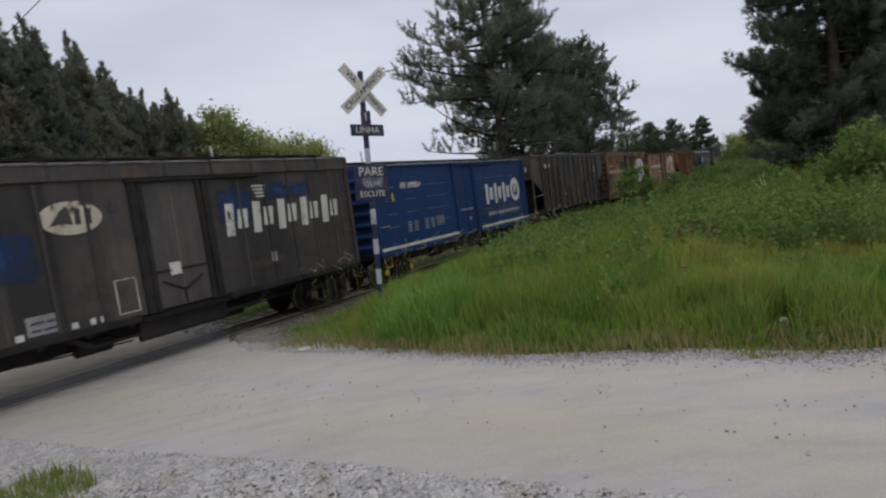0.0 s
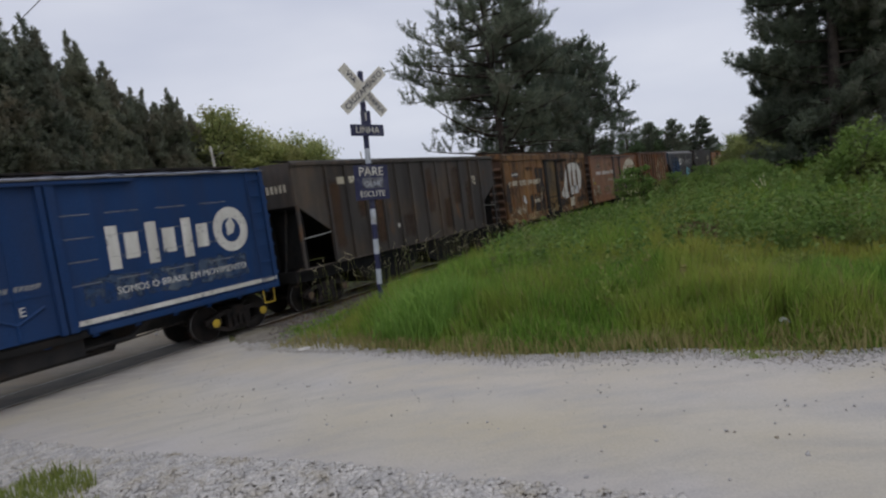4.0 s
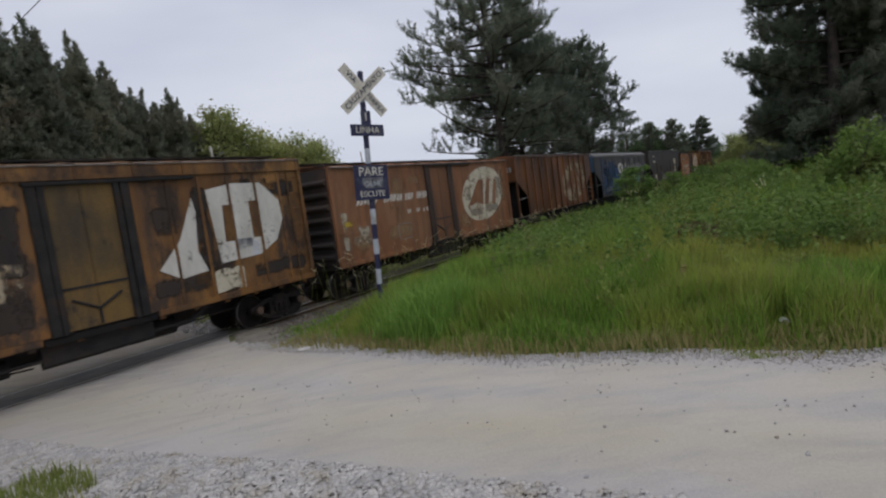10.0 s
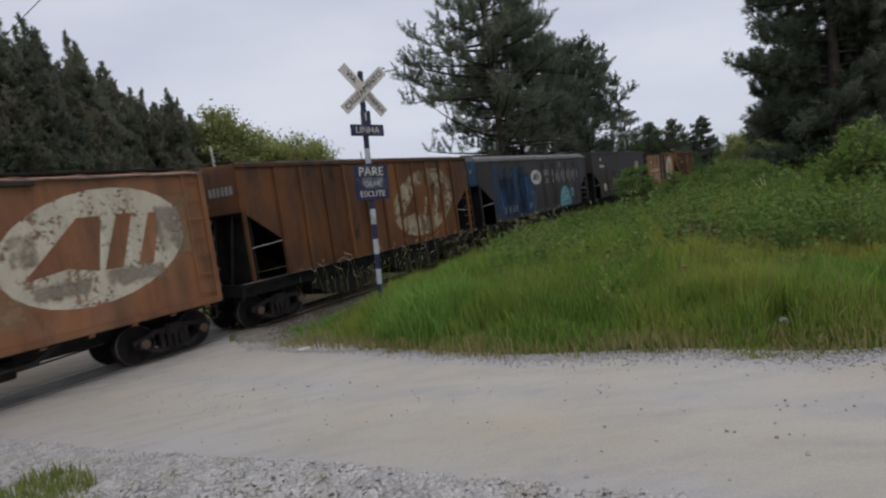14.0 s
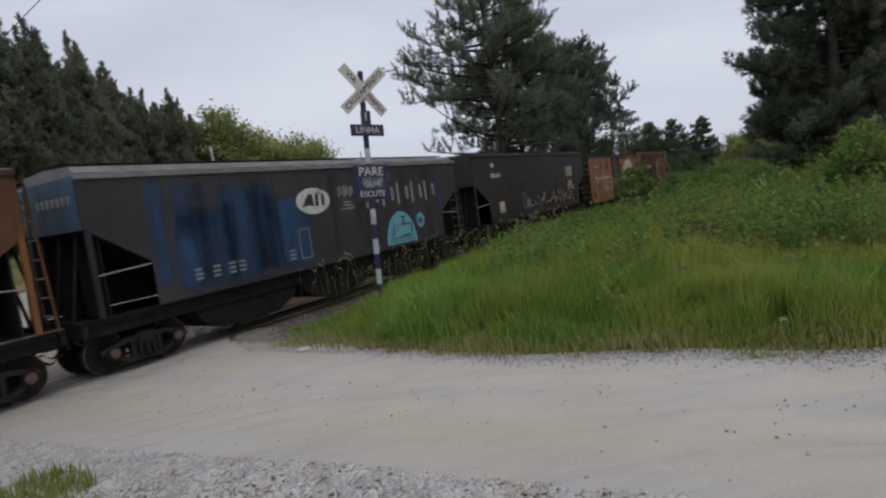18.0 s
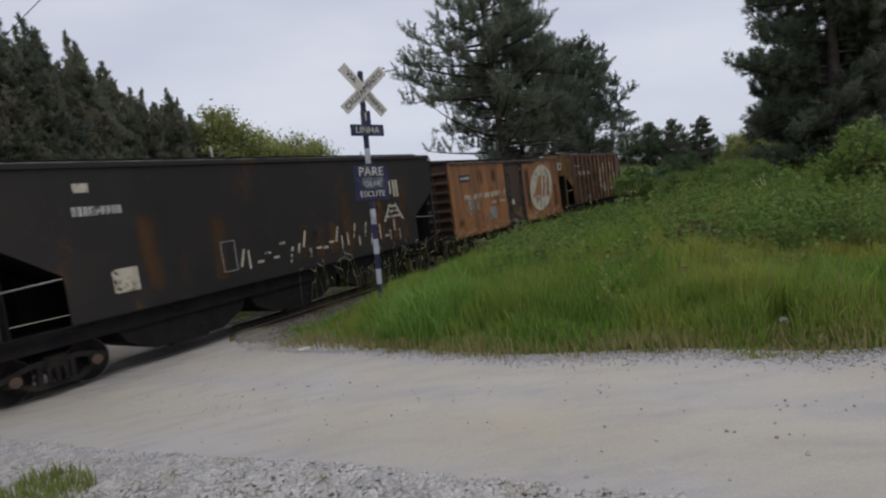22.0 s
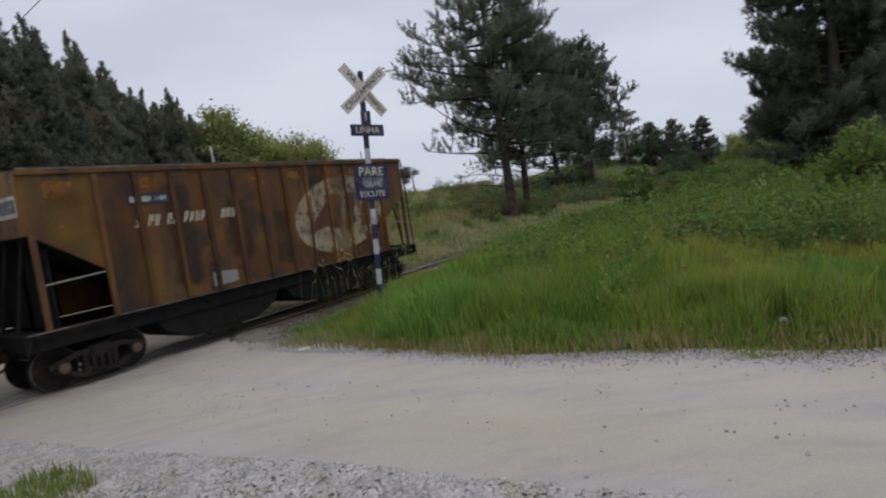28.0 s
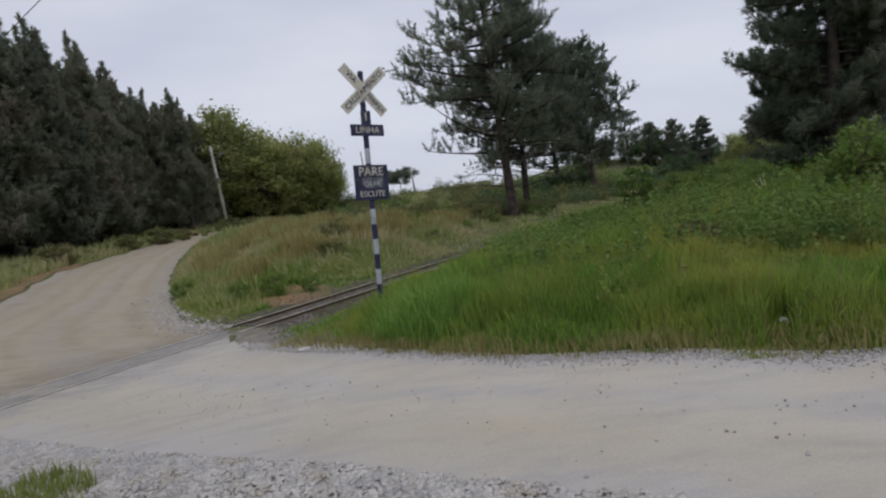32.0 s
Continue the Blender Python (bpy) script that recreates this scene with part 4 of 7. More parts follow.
# ---------- hopper wagon ----------
def hopper_wagon(label, length, paint, dark, ribs, top_paint, smooth=False, top=4.28, rise=0.04, sill_paint=None, end_paint=None, notch=1.3, end_sheet=None, open_end=False):
    w = new("hopper_wagon")
    tagged(w, label, "freight wagon", "wagons of the train")
    h, z0 = length / 2, 1.26
    for sgn in (-1, 1):
        yy = (-HW, -HW + 0.04) if sgn < 0 else (HW - 0.04, HW)
        for a, b in ((-h, -h + notch), (h - notch, h)):
            o = [(a, top), (a, 3.10), (b, 2.24), (b, top)] if a < 0 else [(a, top), (a, 2.24), (b, 3.10), (b, top)]
            part("end_gusset", slab(o, *yy), paint, w, "cut-away end of the hopper side")
        bays = max(ribs - 1, 7)
        for k in range(bays):
            a, b = (-h + notch + (length - 2 * notch) * j / bays for j in (k, k + 1))
            part("side_panel", boxes((a, b, *yy, z0, top)), paint, w)
        # added black sheet: shade of the end-frame void, put in as a dark surface
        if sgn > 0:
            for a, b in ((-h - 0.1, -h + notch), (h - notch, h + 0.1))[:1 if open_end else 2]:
                part("equipment_screen", boxes((a, b, yy[0] - 0.06, yy[0] - 0.02, z0, 3.1)), dark, w, "black sheet standing for the shade behind the end frame")
        part("side_sill", worn_box(-h - 0.35, h + 0.35, sgn * (HW - 0.2) - 0.07, sgn * (HW - 0.2) + 0.07, z0 - 0.36, z0 - 0.012), sill_paint or dark, w)
        part("sill_edge", boxes((-h - 0.3, h + 0.3, sgn * (HW - 0.0) - 0.035, sgn * (HW - 0.0) + 0.035, z0 - 0.01, z0 + 0.015)), M["edge"] if not smooth else dark, w)
        part("top_chord", worn_box(-h - 0.02, h + 0.02, sgn * (HW + 0.0) - 0.05, sgn * (HW + 0.0) + 0.05, top - 0.08, top + 0.03), top_paint, w)
        # thin pale strip: highlight of the top edge as colour
        part("roof_edge", boxes((-h + 0.02, h - 0.02, sgn * (HW - 0.02) - 0.025, sgn * (HW - 0.02) + 0.025, top + 0.032, top + 0.058)), M["highlight"], w, "pale strip for the highlight along the hopper roof edge")
        for k in range(ribs):
            x = -h + notch + 0.03 + (length - 2 * notch - 0.06) * k / max(1, ribs - 1)
            part("side_rib", slab([(x - 0.05, z0 + 0.02), (x + 0.05, z0 + 0.02), (x + 0.05, top - 0.1), (x - 0.05, top - 0.1)], sgn * (HW + 0.04) - 0.045, sgn * (HW + 0.04) + 0.045), paint, w)
        for x in (-h + 0.08, h - 0.08):
            part("end_post", worn_box(x - 0.055, x + 0.055, sgn * (HW - 0.03) - 0.04, sgn * (HW - 0.03) + 0.04, z0, 3.12), end_paint or paint, w)
            part("grab_rail", rods([((x, sgn * (HW - 0.02), 2.12), (x - math.copysign(notch - 0.1, x), sgn * (HW - 0.02), 2.2), 0.018)], 6), M["pale_grey"], w)
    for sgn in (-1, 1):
        # added black panel that blocks the view through and stands for deep shade
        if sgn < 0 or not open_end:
            part("brake_panel", boxes((sgn * (h - 0.3) - 0.02, sgn * (h - 0.3) + 0.02, -HW + 0.12, HW - 0.05, z0, 2.86)), dark, w, "black panel standing for the shade over the end platform")
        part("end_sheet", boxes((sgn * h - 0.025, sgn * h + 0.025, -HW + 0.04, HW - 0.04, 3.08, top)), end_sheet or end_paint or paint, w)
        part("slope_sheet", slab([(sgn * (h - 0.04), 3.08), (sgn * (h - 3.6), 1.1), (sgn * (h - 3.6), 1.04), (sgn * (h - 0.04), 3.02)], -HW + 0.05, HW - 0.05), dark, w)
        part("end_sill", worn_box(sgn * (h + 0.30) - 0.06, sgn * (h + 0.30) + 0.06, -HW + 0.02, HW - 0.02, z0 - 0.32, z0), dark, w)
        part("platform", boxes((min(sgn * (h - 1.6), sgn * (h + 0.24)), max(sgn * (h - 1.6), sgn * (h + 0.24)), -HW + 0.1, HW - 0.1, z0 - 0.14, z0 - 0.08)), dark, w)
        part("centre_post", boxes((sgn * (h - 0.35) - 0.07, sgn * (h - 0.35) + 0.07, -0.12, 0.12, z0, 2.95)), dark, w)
        for k in range(3):
            y = (-0.7, 0.0, 0.7)[k]
            part("end_brace", rods([((sgn * (h + 0.26), y, z0), (sgn * (h - 0.1), y, 3.1), 0.035)], 6), dark, w)
        x = sgn * (h + 0.26)
        ly = (-HW + 0.03, -HW + 0.5) if sgn > 0 else (HW - 0.5, HW - 0.03)
        lad = part("ladder", rods([((x, ly[0], z0 - 0.05), (sgn * (h + 0.12), ly[0], top - 0.05), 0.028), ((x, ly[1], z0 - 0.05), (sgn * (h + 0.12), ly[1], top - 0.05), 0.028)], 6), end_paint or paint, w)
        for k in range(8):
            z = z0 + 0.25 + k * 0.37
            xx = x + (sgn * (h + 0.12) - x) * (z - z0) / (top - z0)
            part("rung", rods([((xx, ly[0], z), (xx, ly[1], z), 0.018)], 6), M["pale_grey"], lad)
        part("handrail", rods([((x, -HW + 0.02, z0 - 0.1), (x + sgn * 0.1, -HW + 0.02, z0 - 0.42), 0.014), ((x + sgn * 0.1, -HW + 0.02, z0 - 0.42), (x + sgn * 0.1, -HW + 0.35, z0 - 0.42), 0.014), ((x + sgn * 0.1, -HW + 0.35, z0 - 0.42), (x, -HW + 0.35, z0 - 0.1), 0.014)], 6), M["steel"], w)
    # roof with a long hatch rim and walkways
    rf = [(-HW + 0.02, top), (-HW + 0.2, top + rise), (0, top + rise + 0.05), (HW - 0.2, top + rise), (HW - 0.02, top)]
    roof = part("roof", prism([(-HW + 0.02, top - 0.05)] + rf + [(HW - 0.02, top - 0.05)], -h + 0.03, h - 0.03), top_paint, w)
    for k in range(4):
        x = -h + length * (k + 0.5) / 4
        part("hatch", worn_box(x - 0.42, x + 0.42, -0.32, 0.32, top + rise + 0.02, top + rise + 0.14), top_paint, roof)
    part("walkway", boxes((-h, h, -0.62, -0.42, top + rise + 0.08, top + rise + 0.11)), dark, roof)
    # discharge gates under the body
    reach_ = 1.72 if length > 13 else 1.85
    for k, x in enumerate((-length * 0.235, 0.0, length * 0.235) if length > 13 else (-length * 0.16, length * 0.16)):
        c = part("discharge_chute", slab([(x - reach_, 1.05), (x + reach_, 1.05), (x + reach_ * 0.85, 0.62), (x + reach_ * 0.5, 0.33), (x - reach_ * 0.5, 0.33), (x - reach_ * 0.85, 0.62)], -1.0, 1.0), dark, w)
        part("gate", boxes((x - 0.48, x + 0.48, -0.98, 0.98, 0.26, 0.34)), M["steel"], c)
        part("gate_shaft", rods([((x + 0.3, -1.08, 0.55), (x + 0.3, 1.08, 0.55), 0.035)], 8), M["steel"], c)
    part("centre_sill", boxes((-h, h, -0.2, 0.2, 0.74, 1.1)), dark, w)
    running_gear(w, length, None, 1.0)
    return w


def put(wagon, s0):
    p = on_track(s0)
    wagon.matrix_world = pose(p[0], p[1], 0, 0, 0, TURN)
    TRAIN.append((wagon, s0))


def build_train():
    W, CR = M["white"], M["cream"]
    # charcoal box wagon with blue patches
    p1 = wagon_paint("charcoal_paint", (0.052, 0.048, 0.045), (0.075, 0.066, 0.058), (0.09, 0.058, 0.04), 0.42, 1)
    w = box_wagon("charcoal grey box wagon with pale oval badge and white letter blocks", 12.1, p1, p1, wagon_paint("grey_door_paint", (0.085, 0.08, 0.072), (0.11, 0.10, 0.09), (0.1, 0.06, 0.04), 0.2, 2), M["black"], M["black"], p1, 0.32, 4.08, 5)
    bl = ((0.022, 0.055, 0.15), (0.03, 0.045, 0.09))
    for k, (a, b, c, d) in enumerate(((-4.4, -2.5, 1.9, 3.5), (0.85, 2.6, 2.5, 4.0), (2.4, 4.6, 3.0, 4.05), (-1.6, -0.9, 2.6, 4.0), (-5.9, -4.6, 1.4, 2.8))):
        stain(w, "blue_patch", a, b, c, d, *bl, 3 + k, "faded blue paint patch", 0.56, 0.45, 0.5)
    dust = ((0.085, 0.075, 0.066), (0.11, 0.092, 0.075))
    for k, (a, b, c, d) in enumerate(((-5.9, -3.6, 1.2, 1.9), (-2.6, -0.9, 1.2, 2.4), (1.0, 3.6, 1.2, 2.2), (3.4, 5.9, 1.2, 2.6))):
        stain(w, "dust_film", a, b, c, d, *dust, 13 + k, "pale dust low on the side", 0.42, 0.5, 0.6, soft=0.4)
    oval_badge(w, -2.1, 3.34, 0.58, 0.33, CR, p1, 0.012)
    block_row(w, 1.3, 5.5, 2.52, 3.32, 5, W, 0.2, 0.012, 0.06)
    for k in range(4):
        mark(w, "badge_bar", rect(2.42 - 0.03 * k, 2.72 + 0.02 * k, 3.42 + k * 0.09, 3.47 + k * 0.09), W, "", 0.012)
    mark(w, "data_panel", rect(-3.2, -2.68, 1.24, 1.6), M["pale_grey"], "small pale data panel")
    small_words(w, -3.15, -2.72, 1.30, 0.06, [3, 4], M["ink"], 8, 0.006)
    small_words(w, -3.15, -2.72, 1.44, 0.06, [4, 3], M["ink"], 9, 0.006)
    frame_mark(w, -1.52, -1.06, 1.25, 1.98, CR)
    part("notice_card", boxes((-0.27, 0.0, -HW - 0.03, -HW - 0.022, 1.86, 2.14)), W, w, "white card on the door")
    mark(w, "white_tag", rect(2.66, 2.8, 1.68, 1.95), W)
    for k, u in enumerate((-3.4, -2.45, -2.1, -1.9)):
        mark(w, "white_tag", rect(u, u + 0.14 - 0.02 * k, 1.2, 1.32), W)
    put(w, 7.75)
    # navy box wagon
    p2 = wagon_paint("navy_paint", (0.006, 0.03, 0.10), (0.008, 0.036, 0.115), (0.015, 0.032, 0.08), 0.05, 3, roughness=0.6, vary=0.3, grimy=0.25)
    w = box_wagon("clean navy blue box wagon with white stripe and big white marks", 12.1, p2, p2, p2, p2, p2, wagon_paint("pale_roof_edge", (0.13, 0.15, 0.2), (0.19, 0.2, 0.24), (0.05, 0.05, 0.06), 0.2, 4), 0.02, 4.10, 0, None, M["yellow"])
    mark(w, "white_stripe", rect(-6.0, -0.95, 1.22, 1.32), W, "white stripe along the sill", 0.046)
    mark(w, "white_stripe", rect(0.95, 6.0, 1.22, 1.32), W, "white stripe along the sill", 0.046)
    block_row(w, 1.75, 4.3, 2.2, 3.1, 3, W, 0.2, 0.0, 0.02)
    ring = oval(4.85, 2.7, 0.5, 0.55, 30)
    mark(w, "white_ring", ring, W, "white ring mark")
    mark(w, "ring_centre", oval(4.85, 2.68, 0.27, 0.3, 20), p2, "", 0.004)
    mark(w, "white_leaf", [(4.72, 2.55), (4.9, 2.6), (4.98, 2.8), (4.88, 3.0), (4.72, 2.85)], W, "", 0.008)
    t = part("slogan", lettering("SOMOS O BRASIL EM MOVIMENTO", 0.21), W, w)
    t.matrix_basis = pose(3.5, -HW - 0.004, 1.75)
    t = part("door_letter", lettering("E", 0.24), W, w)
    t.matrix_basis = pose(0.12, -HW - 0.06, 1.72)
    small_words(w, -4.5, -3.2, 3.28, 0.22, [3, 7], W, 11)
    t = part("class_letters", lettering("EA", 0.3), W, w)
    t.matrix_basis = pose(-5.3, -HW - 0.004, 3.68)
    for r_ in range(4):
        for u in (-5.2, -4.0, -2.6, -1.8, 1.2, 2.2, 3.3, 4.4):
            mark(w, "rivet_seam", rect(u - 0.3, u + 0.4, 3.34 - r_ * 0.46 + (0.04 if u > 0 else 0), 3.352 - r_ * 0.46 + (0.04 if u > 0 else 0)), M["pale_grey"])
    for u in (-4.3, -3.9, -3.2, -2.8):
        for k in range(4):
            mark(w, "lettering_bar", rect(u, u + 0.22, 1.72 + 0.1 * k, 1.77 + 0.1 * k), M["pale_grey"])
    mark(w, "data_panel", rect(-2.4, -1.9, 1.75, 2.1), M["pale_grey"])
    for k in range(5):
        mark(w, "lettering_bar", rect(-2.36, -1.94, 1.78 + 0.065 * k, 1.81 + 0.065 * k), p2, "", 0.004)
    mark(w, "yellow_mark", oval(-5.0, 3.0, 0.06, 0.15, 14), M["yellow"])
    for k, (a, b) in enumerate(((1.0, 2.6), (2.3, 3.9), (3.6, 5.4))):
        stain(w, "scratched_patch", a, b, 1.32, 2.3, (0.02, 0.045, 0.10), (0.11, 0.13, 0.15), 31 + k, "scratched graffiti", 0.5, 0.25, 1.0, 3.0, soft=0.1)
    small_words(w, -0.6, 0.5, 2.1, 0.1, [6, 5], M["pale_grey"], 12, 0.012)
    put(w, 21.0)
    # dark hopper
    p3 = wagon_paint("dark_brown_paint", (0.056, 0.05, 0.046), (0.08, 0.06, 0.044), (0.125, 0.068, 0.034), 0.4, 5, 0.5, vary=0.7)
    w = hopper_wagon("dark brown ribbed hopper wagon streaked with rust", 12.2, p3, M["pitch"], 12, p3)
    mark(w, "white_tag", rect(-4.27, -3.95, 3.6, 3.82), CR)
    mark(w, "white_tag", rect(-3.72, -3.35, 3.62, 3.82), CR)
    mark(w, "white_tag", ragged(3.9, 4.4, 3.2, 3.5, 6, 4, 0.05), CR)
    mark(w, "white_spot", oval(-1.43, 2.01, 0.06, 0.08, 10), W)
    for k, (u, c, d) in enumerate(((-4.9, 1.4, 3.9), (-3.5, 2.2, 4.2), (-2.7, 1.3, 4.0), (-1.2, 1.3, 2.6), (0.3, 2.0, 4.2), (1.6, 1.3, 3.0), (2.4, 2.2, 4.2), (3.4, 1.4, 3.6))):
        stain(w, "rust_stain", u - 0.2, u + 0.95, c, d, (0.10, 0.052, 0.026), (0.07, 0.043, 0.028), 160 + k, "brown rust stain", 0.47, 0.35, 0.5, soft=0.4)
    small = [part("number_bar", boxes((-6.13, -6.125 + 0.0, y - 0.05, y + 0.05, 3.5, 3.72)), CR, w) for y in (-0.9, -0.72, -0.54, -0.36, -0.18)]
    put(w, 34.2)
    # rusty orange box wagon with flaking patches
    p4 = wagon_paint("rust_orange_paint", (0.165, 0.08, 0.028), (0.24, 0.125, 0.042), (0.05, 0.036, 0.028), 0.68, 6, 0.5)
    w = box_wagon("rusty orange box wagon with flaking white and black patches", 11.9, p4, wagon_paint("brown_end_paint", (0.11, 0.055, 0.03), (0.06, 0.04, 0.03), (0.05, 0.03, 0.02), 0.4, 7), wagon_paint("ochre_door_paint", (0.14, 0.088, 0.03), (0.075, 0.055, 0.028), (0.04, 0.034, 0.028), 0.6, 8), p4, M["black"], p4, 0.28, 4.10, 5)
    for k, (a, b, c, d) in enumerate(((-3.4, -0.9, 1.15, 2.5), (-2.4, -0.85, 2.1, 3.9), (-3.6, -2.2, 3.3, 4.0), (1.0, 3.3, 1.15, 2.0), (2.2, 3.1, 1.5, 4.0), (3.7, 5.9, 1.15, 1.95), (4.4, 5.9, 3.2, 4.05), (1.2, 2.2, 2.5, 3.6), (-5.95, -5.2, 1.4, 3.2), (-0.7, 0.8, 1.15, 1.9), (3.0, 5.0, 3.6, 4.08))):
        stain(w, "dark_patch", a, b, c, d, (0.028, 0.025, 0.024), (0.05, 0.038, 0.03), 21 + k, "dark repainted patch", 0.62, 0.3, 0.8, soft=0.12)
    for k, (a, b, c, d) in enumerate(((-5.9, -3.4, 1.15, 2.1), (-5.0, -3.3, 1.7, 2.6), (2.6, 3.8, 1.15, 1.85), (-1.9, -0.9, 1.7, 2.9))):
        stain(w, "bare_primer", a, b, c, d, (0.42, 0.37, 0.28), (0.28, 0.2, 0.12), 41 + k, "flaked beige primer", 0.44, 0.3, 0.8, 1.8, 0.002, 0.1)
    mark(w, "white_flake", [(1.4, 2.0), (2.0, 2.6), (2.45, 3.55), (2.5, 3.2), (2.4, 2.3), (2.6, 1.8), (1.9, 1.72)], W, "flaking white paint", 0.006)
    mark(w, "white_flake", [(3.0, 1.9), (2.85, 3.7), (3.6, 3.82), (4.5, 3.8), (5.05, 3.3), (5.1, 2.8), (4.8, 2.25), (4.2, 1.95)], W, "flaking white paint", 0.006)
    mark(w, "badge_bar", [(3.2, 2.4), (3.25, 3.3), (3.55, 3.3), (3.55, 2.4)], p4, "", 0.010)
    mark(w, "badge_bar", [(4.05, 2.4), (4.05, 3.35), (4.35, 3.35), (4.35, 2.4)], p4, "", 0.010)
    mark(w, "badge_bar", [(3.45, 2.15), (3.5, 2.42), (4.0, 2.42), (4.0, 2.2)], M["blue_spray"], "", 0.012)
    mark(w, "white_flake", ragged(2.75, 3.6, 1.25, 1.75, 31, 5, 0.05), CR, "flaking white paint", 0.008)
    mark(w, "white_flake", [(-3.95, 2.05), (-3.8, 2.35), (-3.62, 2.0), (-3.6, 1.88), (-3.8, 1.9)], M["plastic"], "torn white paper", 0.012)
    mark(w, "white_flake", [(3.95, 1.95), (4.0, 2.35), (4.2, 2.3), (4.18, 1.95)], M["plastic"], "torn white paper", 0.016)
    mark(w, "number_plate", rect(-5.05, -4.28, 3.3, 3.5), M["ink"], "black number panel")
    small_words(w, -5.0, -4.33, 3.34, 0.12, [3, 7], W, 13, 0.006, 0.0)
    small_words(w, -5.7, -1.6, 2.82, 0.28, [7, 6, 9], CR, 14, 0.004, 0.08, 0.15)
    small_words(w, -2.6, -1.7, 1.85, 0.22, [4], CR, 15, 0.004, 0.04)
    put(w, 47.3)
    # terracotta box wagon
    p5 = wagon_paint("terracotta_paint", (0.215, 0.096, 0.046), (0.245, 0.125, 0.066), (0.12, 0.064, 0.036), 0.4, 9, 0.5, vary=0.4, grimy=0.58)
    dk = wagon_paint("dark_end_paint", (0.035, 0.03, 0.028), (0.07, 0.045, 0.035), (0.12, 0.06, 0.035), 0.3, 10)
    w = box_wagon("terracotta box wagon with a large pale oval badge", 12.2, p5, dk, wagon_paint("rust_door_paint", (0.14, 0.066, 0.034), (0.11, 0.055, 0.03), (0.09, 0.05, 0.03), 0.3, 11), p5, dk, p5, 0.0, 4.12, 0)
    oval_badge(w, 3.55, 2.72, 1.85, 1.17, CR, p5, 0.0, 0.3)
    for k, (a, b, c, d) in enumerate(((2.0, 3.4, 1.65, 2.3), (3.4, 5.0, 1.7, 2.4), (4.6, 5.6, 2.2, 3.6), (1.7, 2.6, 2.3, 3.3))):
        stain(w, "badge_grime", a, b, c, d, (0.22, 0.17, 0.11), (0.3, 0.27, 0.22), 61 + k, "grime over the badge", 0.5, 0.25, 0.7, 1.8, 0.006, 0.25)
    mark(w, "door_patch", ragged(-0.6, 0.72, 1.25, 2.3, 53, 6, 0.05), CR, "pale patch low on the door", -0.006)
    small_words(w, -5.0, -0.75, 2.86, 0.26, [7, 6, 9], W, 16, 0.0, 0.08, 0.08)
    small_words(w, -2.3, -0.85, 2.36, 0.16, [2, 5, 4], W, 17, 0.0, 0.03, 0.2)
    mark(w, "number_plate", rect(-4.8, -3.95, 3.35, 3.52), M["grey_patch"], "dark number panel")
    frame_mark(w, -4.82, -3.93, 3.33, 3.54, CR)
    for k, (a, b, c, d) in enumerate(((-4.9, -3.7, 3.2, 4.1), (-3.3, -2.1, 2.7, 4.0), (-3.8, -1.9, 1.3, 2.3), (-2.4, -1.1, 3.1, 4.0), (-5.6, -3.9, 1.2, 2.2), (1.0, 2.4, 1.2, 2.4), (4.6, 6.0, 2.0, 4.0))):
        stain(w, "pale_smear", a, b, c, d, (0.36, 0.25, 0.14), (0.27, 0.17, 0.10), 180 + k, "pale worn smear", 0.45, 0.4, 0.45, soft=0.4)
    for k, (a, b, c, d) in enumerate(((-6.0, -5.3, 1.3, 2.9), (-5.6, -4.3, 1.4, 2.4), (-4.7, -4.0, 1.3, 1.9))):
        stain(w, "flaked_primer", a, b, c, d, (0.45, 0.39, 0.28), (0.30, 0.27, 0.22), 190 + k, "flaked pale primer", 0.42, 0.25, 0.8, 1.8, 0.002, 0.1)
    stain(w, "yellow_spray", -5.75, -5.2, 2.15, 2.5, (0.4, 0.28, 0.04), (0.3, 0.2, 0.05), 197, "old yellow spray paint", 0.55, 0.12, 1.0, 2.5, 0.003, 0.12)
    frame_mark(w, -2.95, -2.2, 1.5, 2.05, M["pale_grey"], 0.02)
    put(w, 60.5)
    # orange-brown hopper
    p6 = wagon_paint("orange_brown_paint", (0.15, 0.064, 0.024), (0.105, 0.044, 0.018), (0.06, 0.035, 0.02), 0.4, 12)
    w = hopper_wagon("orange brown ribbed hopper wagon with faded pale badge", 11.6, p6, M["pitch"], 11, p6, notch=1.2)
    faded(w, 2.5, 2.72, 1.95, 1.22, 11.6, 1.2, 11, p6)
    for k in range(6):
        part("number_bar", boxes((-5.832, -5.826, -1.0 + k * 0.17, -0.89 + k * 0.17, 3.55, 3.78)), M["pale_grey"], w)
    put(w, 73.4)
    # long smooth hopper, charcoal and blue
    p7 = wagon_paint("charcoal_hopper_paint", (0.034, 0.033, 0.034), (0.046, 0.042, 0.04), (0.055, 0.045, 0.04), 0.42, 13, 0.6)
    w = hopper_wagon("long charcoal hopper wagon with faded blue panel and turquoise graffiti", 14.5, p7, M["pitch"], 0, rough_mat("grey_dusty_roof", (0.22, 0.22, 0.22), (0.16, 0.155, 0.15), 2, 0.8), True, 4.16, 0.2, open_end=True, end_sheet=wagon_paint("sky_blue_end_paint", (0.045, 0.095, 0.16), (0.04, 0.06, 0.09), (0.05, 0.045, 0.04), 0.35, 14))
